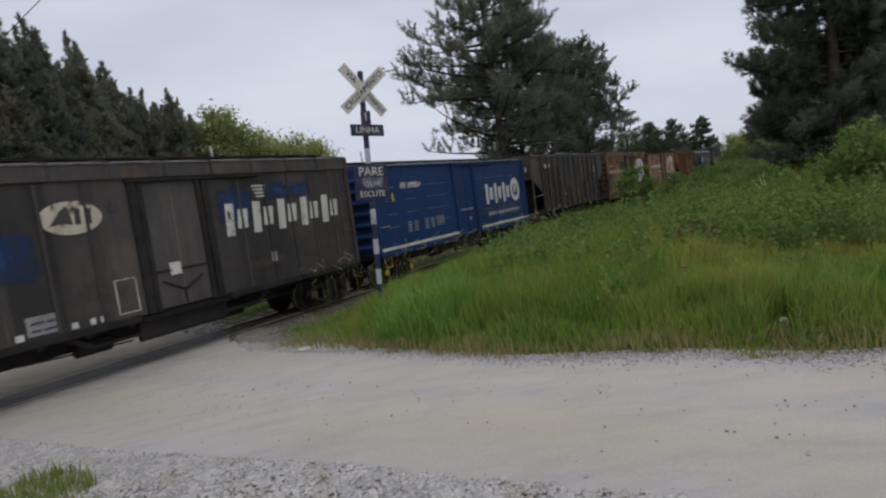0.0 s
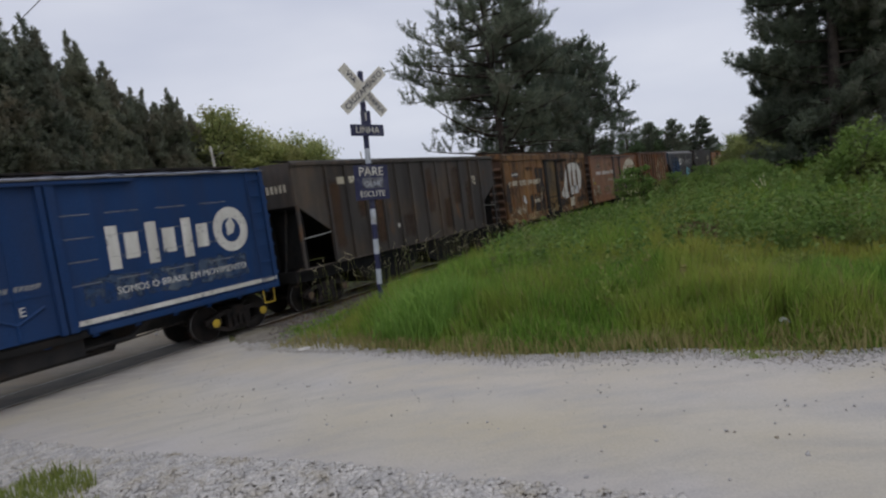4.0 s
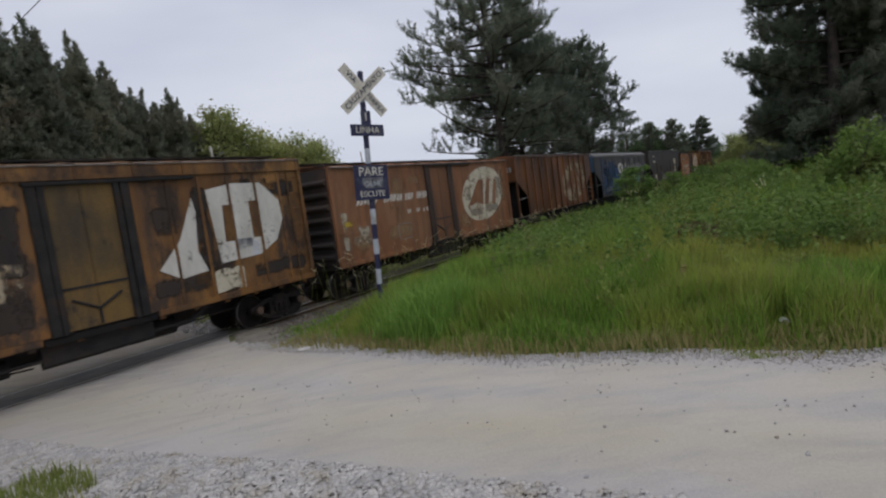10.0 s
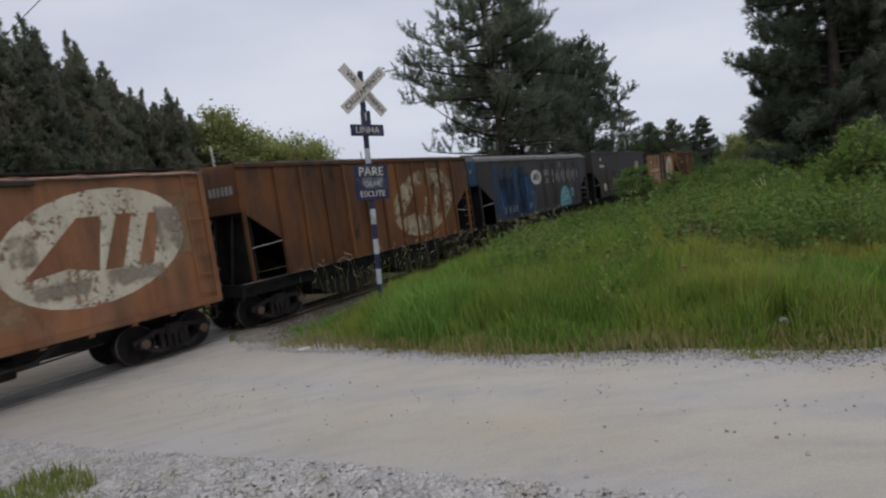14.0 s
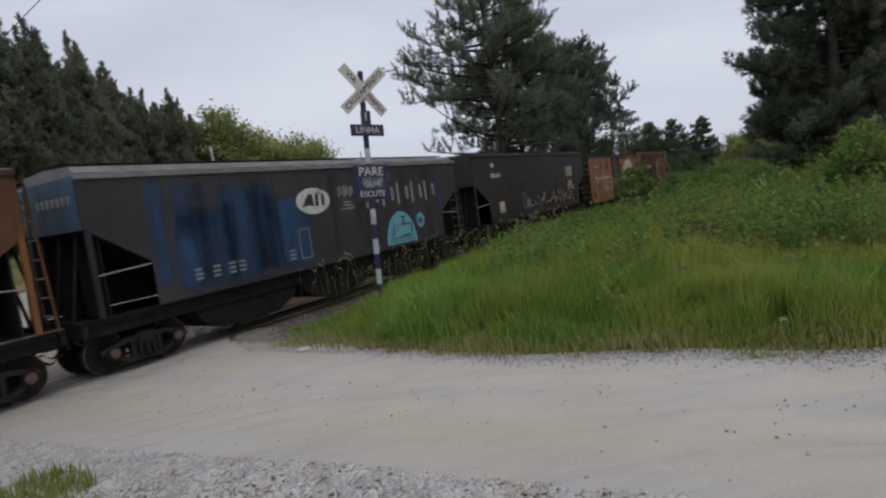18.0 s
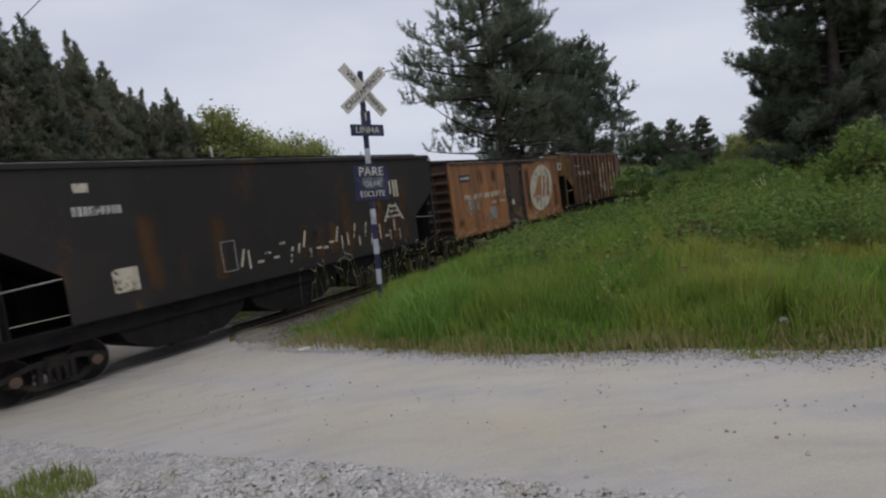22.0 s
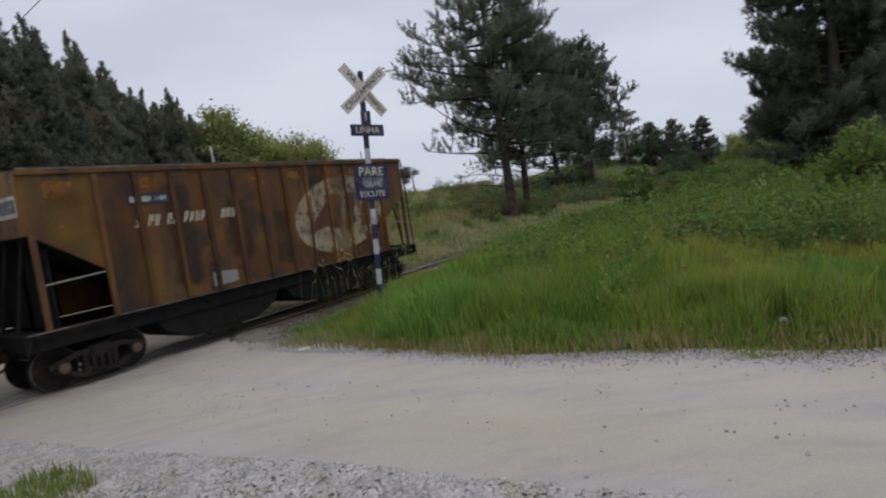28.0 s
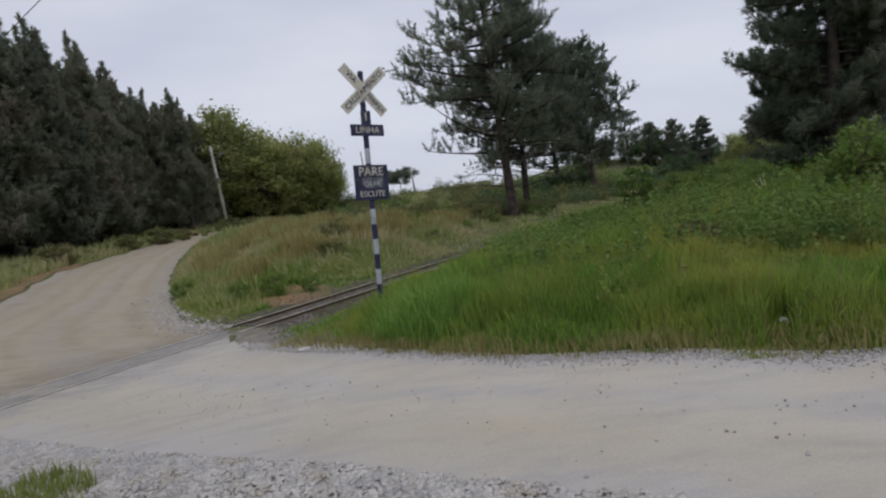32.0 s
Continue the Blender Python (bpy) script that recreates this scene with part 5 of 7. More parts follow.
    for k, (a, b, c, d, cv) in enumerate(((-5.95, -5.45, 1.5, 4.1, 0.85), (-5.5, -3.6, 1.28, 3.4, 0.74), (-4.2, -2.2, 1.28, 3.9, 0.66), (-2.9, -1.0, 1.28, 3.5, 0.66), (-5.4, -4.2, 2.6, 4.1, 0.5), (5.6, 6.0, 1.9, 4.0, 0.8))):
        stain(w, "blue_panel", a, b, c, d, (0.036, 0.095, 0.2), (0.032, 0.06, 0.115), 70 + k, "faded blue paint", cv, 0.3, 0.25, 1.3, soft=0.5)
    for k, (a, b) in enumerate(((-4.9, -4.2), (-3.3, -2.6), (-0.4, 0.6), (1.0, 2.2), (3.2, 4.0), (4.6, 5.5))):
        stain(w, "grey_run", a, b, 1.3, 4.1, (0.075, 0.065, 0.058), (0.055, 0.045, 0.04), 80 + k, "grey rain run", 0.45, 0.3, 0.2, 1.6, soft=0.5)
    oval_badge(w, -0.87, 3.17, 0.68, 0.38, W, p7, 0.004)
    small_words(w, 0.18, 0.95, 3.2, 0.34, [3], M["pale_grey"], 18, 0.0, 0.0)
    for k in range(3):
        mark(w, "badge_bar", rect(0.36 - 0.07 * k, 0.74 + 0.07 * k, 3.0 - 0.1 * k, 3.05 - 0.1 * k), M["pale_grey"])
    block_row(w, 1.4, 5.7, 2.75, 3.5, 5, M["pale_grey"], 0.1, 0.0)
    for k in range(4):
        mark(w, "badge_bar", rect(2.52, 2.86, 3.62 + 0.08 * k, 3.66 + 0.08 * k), M["pale_grey"])
    mark(w, "graffiti_dome", oval(3.18, 1.36, 0.95, 1.2, 40, cut=0.0), M["ink"], "dark outline of the graffiti")
    mark(w, "graffiti_dome", oval(3.18, 1.38, 0.88, 1.12, 40, cut=0.0), M["turquoise"], "turquoise sprayed dome", 0.004)
    for a in (rect(3.2, 3.75, 2.0, 2.05), rect(3.05, 3.7, 1.62, 1.66), [(3.7, 1.66), (3.85, 1.75), (3.8, 2.05), (3.74, 2.05), (3.78, 1.78)], rect(2.5, 3.9, 1.56, 1.59), rect(3.3, 3.36, 2.05, 2.3), rect(3.1, 3.5, 2.28, 2.32), rect(2.62, 2.66, 1.6, 1.9), rect(2.74, 2.78, 1.7, 2.1)) + tuple(oval(2.5 + 0.15 * k, 1.48, 0.035, 0.04, 8) for k in range(10)):
        mark(w, "graffiti_line", a, M["ink"], "", 0.008)
    mark(w, "graffiti_line", oval(3.5, 1.95, 0.06, 0.08, 12), M["yellow"], "", 0.010)
    mark(w, "graffiti_dome", oval(4.4, 2.07, 0.29, 0.31, 24), M["ink"], "dark rim of the sprayed disc")
    mark(w, "graffiti_dome", oval(4.4, 2.07, 0.25, 0.27, 24), M["turquoise"], "small turquoise sprayed disc", 0.004)
    for a in (rect(4.24, 4.3, 1.97, 2.15), rect(4.36, 4.42, 1.95, 2.18), rect(4.49, 4.55, 1.98, 2.14), rect(4.26, 4.54, 2.04, 2.08)):
        mark(w, "graffiti_line", a, M["ink"], "", 0.008)
    frame_mark(w, -1.63, -1.2, 1.58, 2.42, M["pale_grey"])
    for u in (-5.0, -4.5, -4.05, -3.75, -2.05):
        for k in range(3):
            mark(w, "lettering_bar", rect(u, u + 0.2, 1.62 + 0.11 * k, 1.67 + 0.11 * k), M["pale_grey"], "", 0.006)
    mark(w, "number_plate", rect(-5.4, -4.6, 3.35, 3.5), M["ink"], "", 0.006)
    for u in (-3.9, -2.3, -0.1, 1.1, 3.9, 5.6):
        mark(w, "weld_seam", rect(u, u + 0.02, 1.3, 4.05), M["black"], "", -0.003)
    for k in range(7):
        part("number_bar", boxes((-7.285, -7.279, -0.95 + k * 0.22, -0.82 + k * 0.22, 3.62, 3.8)), M["pale_grey"], w)
    put(w, 87.45)
    # long smooth hopper, black with rust
    p8 = wagon_paint("black_hopper_paint", (0.027, 0.024, 0.022), (0.036, 0.029, 0.024), (0.09, 0.05, 0.026), 0.4, 15, 0.5)
    w = hopper_wagon("long black hopper wagon with rust runs and pale graffiti", 14.5, p8, M["pitch"], 0, p8, True, 4.38, 0.07)
    small_words(w, 4.0, 5.15, 3.02, 0.62, [3], CR, 19, 0.0, 0.0)
    mark(w, "rail_sign", [(4.06, 2.22), (4.18, 2.22), (4.55, 2.8), (4.48, 2.8)], CR, "painted railway symbol")
    mark(w, "rail_sign", [(5.1, 2.22), (5.22, 2.22), (4.84, 2.8), (4.77, 2.8)], CR)
    for k in range(3):
        mark(w, "rail_sign", rect(4.2 + 0.1 * k, 5.05 - 0.1 * k, 2.34 + 0.17 * k, 2.4 + 0.17 * k), CR, "", 0.002)
    r = random.Random(9)
    for k in range(26):
        u = -1.9 + k * 0.27
        z = 1.62 + r.uniform(-0.1, 0.3)
        t_ = r.choice((0, 1, 2))
        if t_ == 0:
            mark(w, "graffiti_line", rect(u, u + 0.05, z, z + r.uniform(0.25, 0.5)), CR)
        elif t_ == 1:
            mark(w, "graffiti_line", [(u, z), (u + 0.06, z), (u + 0.2, z + 0.45), (u + 0.14, z + 0.45)], CR)
        else:
            mark(w, "graffiti_line", rect(u, u + 0.2, z + 0.2, z + 0.26), CR)
    frame_mark(w, -2.4, -1.98, 1.66, 2.42, M["pale_grey"])
    mark(w, "data_panel", rect(-5.05, -4.5, 1.7, 2.2), CR, "small pale data panel")
    mark(w, "data_panel", rect(-5.5, -5.2, 3.82, 4.0), CR)
    small_words(w, -5.6, -4.6, 3.35, 0.2, [9], W, 20, 0.0, 0.0)
    for k, u in enumerate((-2.7, 0.1, 0.7, 1.3, 2.0, 3.6, 4.4, 5.0, -4.4)):
        stain(w, "rust_run", u - 0.2, u + 0.75, 1.28, 2.9 + r.uniform(-0.4, 1.0), (0.125, 0.064, 0.027), (0.08, 0.043, 0.022), 90 + k, "rust run", 0.47, 0.35, 0.3, 1.5, soft=0.35)
    put(w, 103.45)
    # bright orange box wagon
    p9 = wagon_paint("orange_paint", (0.285, 0.126, 0.052), (0.235, 0.112, 0.054), (0.14, 0.062, 0.03), 0.36, 17, 0.5, vary=0.45, grimy=0.4)
    # end paint is darkened for the shaded end wall as well as its grime
    w = box_wagon("faded orange box wagon with pale oval badge and dark door", 11.9, p9, wagon_paint("shaded_grimy_end_paint", (0.06, 0.034, 0.02), (0.035, 0.025, 0.02), (0.13, 0.062, 0.03), 0.35, 16), wagon_paint("brown_door_paint", (0.10, 0.055, 0.035), (0.075, 0.045, 0.03), (0.05, 0.03, 0.02), 0.3, 18), p9, M["grey_patch"], wagon_paint("brown_roof_paint", (0.09, 0.055, 0.035), (0.06, 0.04, 0.03), (0.05, 0.03, 0.02), 0.3, 19), 0.02, 4.06, 5)
    oval_badge(w, 3.35, 2.6, 1.5, 1.2, CR, p9, 0.026, 0.28)
    small_words(w, -5.0, -1.15, 2.5, 0.26, [7, 6, 9], CR, 21, 0.026, 0.08, 0.1)
    small_words(w, -2.6, -1.2, 2.2, 0.14, [3, 5], CR, 22, 0.026, 0.03, 0.4)
    mark(w, "number_plate", rect(-5.2, -4.3, 3.3, 3.56), M["ink"], "black number panel", 0.026)
    small_words(w, -5.15, -4.35, 3.36, 0.14, [3, 8], W, 23, 0.03, 0.0)
    mark(w, "data_panel", ragged(-2.85, -2.2, 1.5, 2.05, 80, 4, 0.03), M["pale_grey"], "grey data panel", 0.026)
    part("notice_card", boxes((-0.45, -0.2, -HW - 0.03, -HW - 0.022, 1.98, 2.22)), W, w, "white card on the door")
    part("door_strap", rods([((-0.4, -HW - 0.04, 1.75), (0.05, -HW - 0.04, 1.4), 0.02), ((0.05, -HW - 0.04, 1.4), (0.45, -HW - 0.04, 1.75), 0.02)], 6), M["yellow"], w, "yellow strap")
    for k, (a, b, c, d) in enumerate(((-4.9, -4.5, 1.25, 1.75), (-3.4, -2.4, 1.2, 1.9), (-5.0, -3.6, 1.6, 2.7))):
        stain(w, "worn_primer", a, b, c, d, (0.34, 0.31, 0.25), (0.26, 0.19, 0.13), 210 + k, "worn pale primer", 0.42, 0.2, 0.8, 1.8, 0.027, 0.12)
    for k, (a, b, c, d) in enumerate(((-3.9, -2.9, 2.9, 4.0), (-2.6, -1.6, 2.9, 4.0), (-5.9, -4.9, 1.2, 2.0), (1.1, 2.2, 1.3, 3.9), (4.7, 5.9, 1.2, 3.0))):
        stain(w, "brown_grime", a, b, c, d, (0.12, 0.062, 0.034), (0.09, 0.05, 0.03), 220 + k, "brown grime", 0.48, 0.4, 0.4, lift=-0.002, soft=0.45)
    put(w, 118.0)
    # last wagon: rusty hopper
    p10 = wagon_paint("rust_brown_paint", (0.115, 0.052, 0.02), (0.16, 0.088, 0.022), (0.05, 0.038, 0.033), 0.62, 20)
    w = hopper_wagon("rusty brown ribbed hopper wagon, last of the train", 11.8, p10, M["pitch"], 12, p10, notch=1.3, open_end=True)
    faded(w, 2.6, 2.72, 1.95, 1.15, 11.8, 1.3, 12, p10, 0.25)
    mark(w, "number_plate", rect(-3.95, -3.0, 3.48, 3.72), M["ink"], "black number panel", 0.004)
    small_words(w, -3.9, -3.05, 3.54, 0.13, [3, 8], W, 24, 0.01, 0.0)
    small_words(w, -3.9, -1.3, 3.0, 0.26, [7, 6, 3], CR, 25, 0.0, 0.08, 0.35)
    mark(w, "data_panel", ragged(-2.2, -1.5, 1.4, 1.7, 81, 4, 0.03), M["pale_grey"], "grey data panel")
    pn = part("number_panel", boxes((-5.935, -5.928, -1.05, 0.1, 3.45, 3.85)), W, w, "white number panel on the end")
    for k in range(6):
        part("number_bar", boxes((-5.942, -5.936, -1.0 + k * 0.17, -0.9 + k * 0.17, 3.53, 3.78)), M["ink"], pn)
    for k, u in enumerate((-5.7, -3.9, -2.2, -0.9, 0.4, 1.9, 3.0)):
        stain(w, "rust_flake", u, u + 0.9, 3.55 + 0.1 * (k % 3), 4.24, (0.30, 0.14, 0.04), (0.22, 0.10, 0.03), 120 + k, "orange rust flakes", 0.5, 0.2, 0.8, 1.8, soft=0.12)
    stain(w, "ochre_patch", -5.7, -4.4, 2.6, 4.1, (0.24, 0.14, 0.03), (0.18, 0.10, 0.03), 131, "ochre worn patch", 0.62, 0.4, 0.8, soft=0.4)
    for k, u in enumerate((-3.4, -1.8, -0.4, 1.0, 2.6, 3.5)):
        stain(w, "soot_stain", u, u + 1.15, 1.35 + 0.4 * (k % 2), 4.1 - 0.4 * (k % 3), (0.04, 0.032, 0.028), (0.06, 0.045, 0.035), 140 + k, "dark stain", 0.52, 0.35, 0.4, soft=0.4)
    put(w, 131.0)


def faded(w, cu, cz, a, b, length, notch, ribs, ground, lean=0.4):
    """A faded oval badge painted over the ribs of a hopper side."""
    old = flaky("faded_cream_badge", (0.38, 0.32, 0.22), (0.27, 0.20, 0.12), 0.52, 1.0, 3.5, 0.8, 0.16, 0.5)
    oval_badge(w, cu, cz, a, b, old, ground, lean=lean)
    h = length / 2
    for k in range(ribs):
        x = -h + notch + 0.03 + (length - 2 * notch - 0.06) * k / (ribs - 1)
        # where the upright rib crosses the leaning oval
        d, ka = x - cu, (lean / a) ** 2 + 1 / b ** 2
        disc = (d * lean / a ** 2) ** 2 - ka * ((d / a) ** 2 - 1)
        if disc > 0.02:
            mid, half = d * lean / a ** 2 / ka, math.sqrt(disc) / ka
            for z0, z1 in ((cz + mid - half, min(cz - 0.42 * b, cz + mid + half)), (max(cz + 0.52 * b, cz + mid - half), cz + mid + half)):
                if z1 > z0 + 0.05:
                    mark(w, "badge_on_rib", rect(x - 0.047, x + 0.047, z0, z1), old, "", 0.083)


build_train()

# ---------- crossing sign ----------
def make_sign():
    sign = new("crossing_sign")
    foot = float(land(-1.34, 11.0)) - 0.1
    sign.matrix_world = pose(-1.34, 11.0, foot, 0, 3.2, 33)
    tagged(sign, "leaning black and white railway crossing sign on a banded post", "road sign")
    n, top = 17, 5.33 - foot
    for i in range(n):
        z0, z1 = top * i / n, top * (i + 1) / n
        part("post_band", rods([((0, 0, z0), (0, 0, z1), 0.052)], 14), M["post_grey"] if i % 2 == 1 or i < 2 else M["sign_black"], sign)
    part("post_cap", rods([((0, 0, top), (0, 0, top + 0.02), 0.05, 0.03)], 14), M["post_grey"], sign)

    def board(name, length, width, z, angle, mat, y, label):
        bm = worn_box(-length / 2, length / 2, -0.009, 0.009, -width / 2, width / 2, r=0.004)
        o = part(name, bm, mat, sign, label)
        o.matrix_basis = pose(0, y, z) @ pose(0, 0, 0, 0, -angle, 0)
        return o

    def words(parent, text, size, mat, x=0.0, z=0.0):
        t = part("lettering", lettering(text, size), mat, parent)
        t.matrix_basis = pose(x, -0.012, z)

    a = board("cross_board", 1.17, 0.205, 4.97 - foot, -46, M["sign_white"], -0.065, "white board lettered in black")
    words(a, "VIA", 0.155, M["sign_black"], -0.33)
    words(a, "FERREA", 0.135, M["sign_black"], 0.33)
    b = board("cross_board", 1.17, 0.205, 4.97 - foot, 42, M["sign_white"], -0.088, "white board lettered in black")
    words(b, "CRUZAMENTO", 0.155, M["sign_black"])
    c = board("number_board", 0.2, 0.34, 4.42 - foot, 0, M["sign_black"], -0.064, "dark board with a figure")
    words(c, "1", 0.22, M["sign_white"], 0, 0.05)
    d = board("line_board", 0.69, 0.215, 4.22 - foot, 0, M["sign_black"], -0.086, "dark blue board lettered in white")
    words(d, "LINHA", 0.17, M["sign_white"])
    e = board("stop_board", 0.71, 0.66, 3.24 - foot, 0, M["sign_black"], -0.066, "weathered dark board lettered in white")
    words(e, "PARE", 0.23, M["sign_white"], 0, 0.2)
    words(e, "OLHE", 0.15, M["post_grey"], 0.02, -0.03)
    words(e, "ESCUTE", 0.155, M["sign_white"], 0, -0.22)
    part("faded_patch", worn_box(-0.2, 0.24, -0.003, 0.003, -0.11, 0.09, r=0.002), rough_mat("faded_board", (0.12, 0.12, 0.14), (0.2, 0.2, 0.21), 6, 0.8, 0, (0.03, 0.03, 0.05), 0.6), e).matrix_basis = pose(0, -0.011, 0)
    for z in (4.97 - foot, 4.22 - foot, 3.24 - foot):
        part("bolt", rods([((0, -0.1, z + 0.04), (0, -0.115, z + 0.04), 0.016)], 6), M["steel"], sign)


make_sign()


# ---------- poles, wires, far houses ----------
def utility_pole(x, y, height, lean, label, arm=True):
    p = new("utility_pole")
    p.matrix_world = pose(x, y, float(land(x, y)) - 0.2, 0, lean, 0)
    tagged(p, label, "utility pole")
    part("shaft", rods([((0, 0, 0), (0, 0, height), 0.2, 0.12)], 10), M["concrete"], p, "", True)
    if arm:
        part("crossarm", worn_box(-0.3, 0.3, -0.05, 0.05, height - 0.32, height - 0.24), M["concrete"], p)
        for u in (-0.85, 0.0, 0.85):
            part("insulator", rods([((u, 0, height - 0.36), (u, 0, height - 0.16), 0.05, 0.03)], 8), M["sign_white"], p)
        part("lamp_arm", rods([((0, 0, height - 1.4), (0.9, -0.3, height - 1.0), 0.03)], 6), M["pale_grey"], p)
        part("lamp_head", worn_box(0.85, 1.35, -0.42, -0.22, height - 1.04, height - 0.92), M["pale_grey"], p)


utility_pole(-22.5, 62.0, 9.2, -3.0, "weathered grey concrete utility pole by the road bend")
utility_pole(-11.0, 96.0, 9.5, -2.0, "thin grey pole far beyond the track", False)
utility_pole(-3.6, 105.0, 5.2, -3.0, "short dark pole on the far bank", False)


def wire(a, b, sag, r):
    a, b = Vector(a), Vector(b)
    pts = []
    for i in range(25):
        t = i / 24
        q = a.lerp(b, t)
        q.z -= sag * 4 * t * (1 - t)
        pts.append(q)
    ob = part("overhead_wire", rods([(p, q, r) for p, q in zip(pts, pts[1:])], 5), M["wire"])
    tagged(ob, "thin black overhead wire against the sky", "cable")


wire((-34.0, 45.0, 16.7), (-8.2, 17.5, 11.75), 0.0, 0.02)


def house(x, y, w, d, hh, rz, wall, roofc):
    o = new("house")
    z = float(land(x, y)) - 0.5
    o.matrix_world = pose(x, y, z, 0, 0, rz)
    tagged(o, "small pale house on the distant hillside", "house", "distant houses")
    part("wall", boxes((-w / 2, w / 2, -d / 2, d / 2, 0, hh)), wall, o)
    part("roof", prism([(-d / 2 - 0.6, hh), (0, hh + 2.2), (d / 2 + 0.6, hh)], -w / 2 - 0.5, w / 2 + 0.5), roofc, o)
    for u in (-w * 0.25, w * 0.25):
        win = part("window", boxes((u - 0.7, u + 0.7, -d / 2 - 0.08, -d / 2 + 0.05, 1.4, 2.6)), M["pale_grey"], o)
        part("pane", boxes((u - 0.6, u + 0.6, -d / 2 - 0.1, -d / 2 - 0.081, 1.5, 2.5)), M["ink"], win)


hr = random.Random(4)
for i in range(15):
    x = -62 + i * 8.5 + hr.uniform(-3, 3)
    house(x, 620 + hr.uniform(-60, 70), hr.uniform(8, 13), 8, hr.uniform(3, 6), hr.uniform(-30, 30), M["sign_white"] if i % 3 else M["house_cream"], M["railside"] if i % 2 else M["concrete"])

# ---------- plants ----------
def tube(pts, radii, n=7):
    """A bent tapering limb: arrays of vertices and quads."""
    pts = np.asarray(pts, float)
    t = np.gradient(pts, axis=0)
    t /= np.linalg.norm(t, axis=1)[:, None] + 1e-9
    side = np.cross(t, np.array([0.31, 0.17, 0.93]))
    side /= np.linalg.norm(side, axis=1)[:, None] + 1e-9
    up = np.cross(side, t)
    a = np.linspace(0, 2 * np.pi, n, endpoint=False)
    v = pts[:, None] + np.asarray(radii)[:, None, None] * (np.cos(a)[None, :, None] * side[:, None] + np.sin(a)[None, :, None] * up[:, None])
    k = len(pts)
    i, j = np.meshgrid(np.arange(k - 1), np.arange(n), indexing="ij")
    f = np.stack([i * n + j, i * n + (j + 1) % n, (i + 1) * n + (j + 1) % n, (i + 1) * n + j], -1).reshape(-1, 4)
    return v.reshape(-1, 3), f


def merge(pieces):
    v, f, o = [], [], 0
    for a, b in pieces:
        v.append(a)
        f.append(b + o)
        o += len(a)
    return np.concatenate(v), np.concatenate(f)


def needles(rng, centres, ways, per, length, width):
    """Tufts of long thin needles that fan out from each centre about its way."""
    n = len(centres)
    c = np.repeat(centres, per, 0)
    d = np.repeat(ways, per, 0) * 0.75 + rng.normal(0, 0.55, (n * per, 3))
    d /= np.linalg.norm(d, axis=1)[:, None]
    s = np.cross(d, rng.normal(0, 1, (n * per, 3)))
    s /= np.linalg.norm(s, axis=1)[:, None] + 1e-9
    ln = length * rng.uniform(0.6, 1.25, (n * per, 1))
    w = width * rng.uniform(0.7, 1.3, (n * per, 1))
    base = c - d * ln * 0.25
    v = np.stack([base, c + d * ln * 0.3 + s * w, c + d * ln, c + d * ln * 0.3 - s * w], 1).reshape(-1, 3)
    f = np.arange(n * per * 4).reshape(-1, 4)
    return v, f


def leaves(rng, centres, size, up=0.3):
    """Single folded-flat leaves, turned at random, a diamond each."""
    n = len(centres)
    a = rng.normal(0, 1, (n, 3))
    a[:, 2] *= 0.6
    a /= np.linalg.norm(a, axis=1)[:, None]
    b = np.cross(a, rng.normal(0, 1, (n, 3)) + [0, 0, up])
    b /= np.linalg.norm(b, axis=1)[:, None] + 1e-9
    s = size * rng.uniform(0.6, 1.4, (n, 1))
    v = np.stack([centres - a * s, centres + b * s * 0.45, centres + a * s, centres - b * s * 0.45], 1).reshape(-1, 3)
    return v, np.arange(n * 4).reshape(-1, 4)


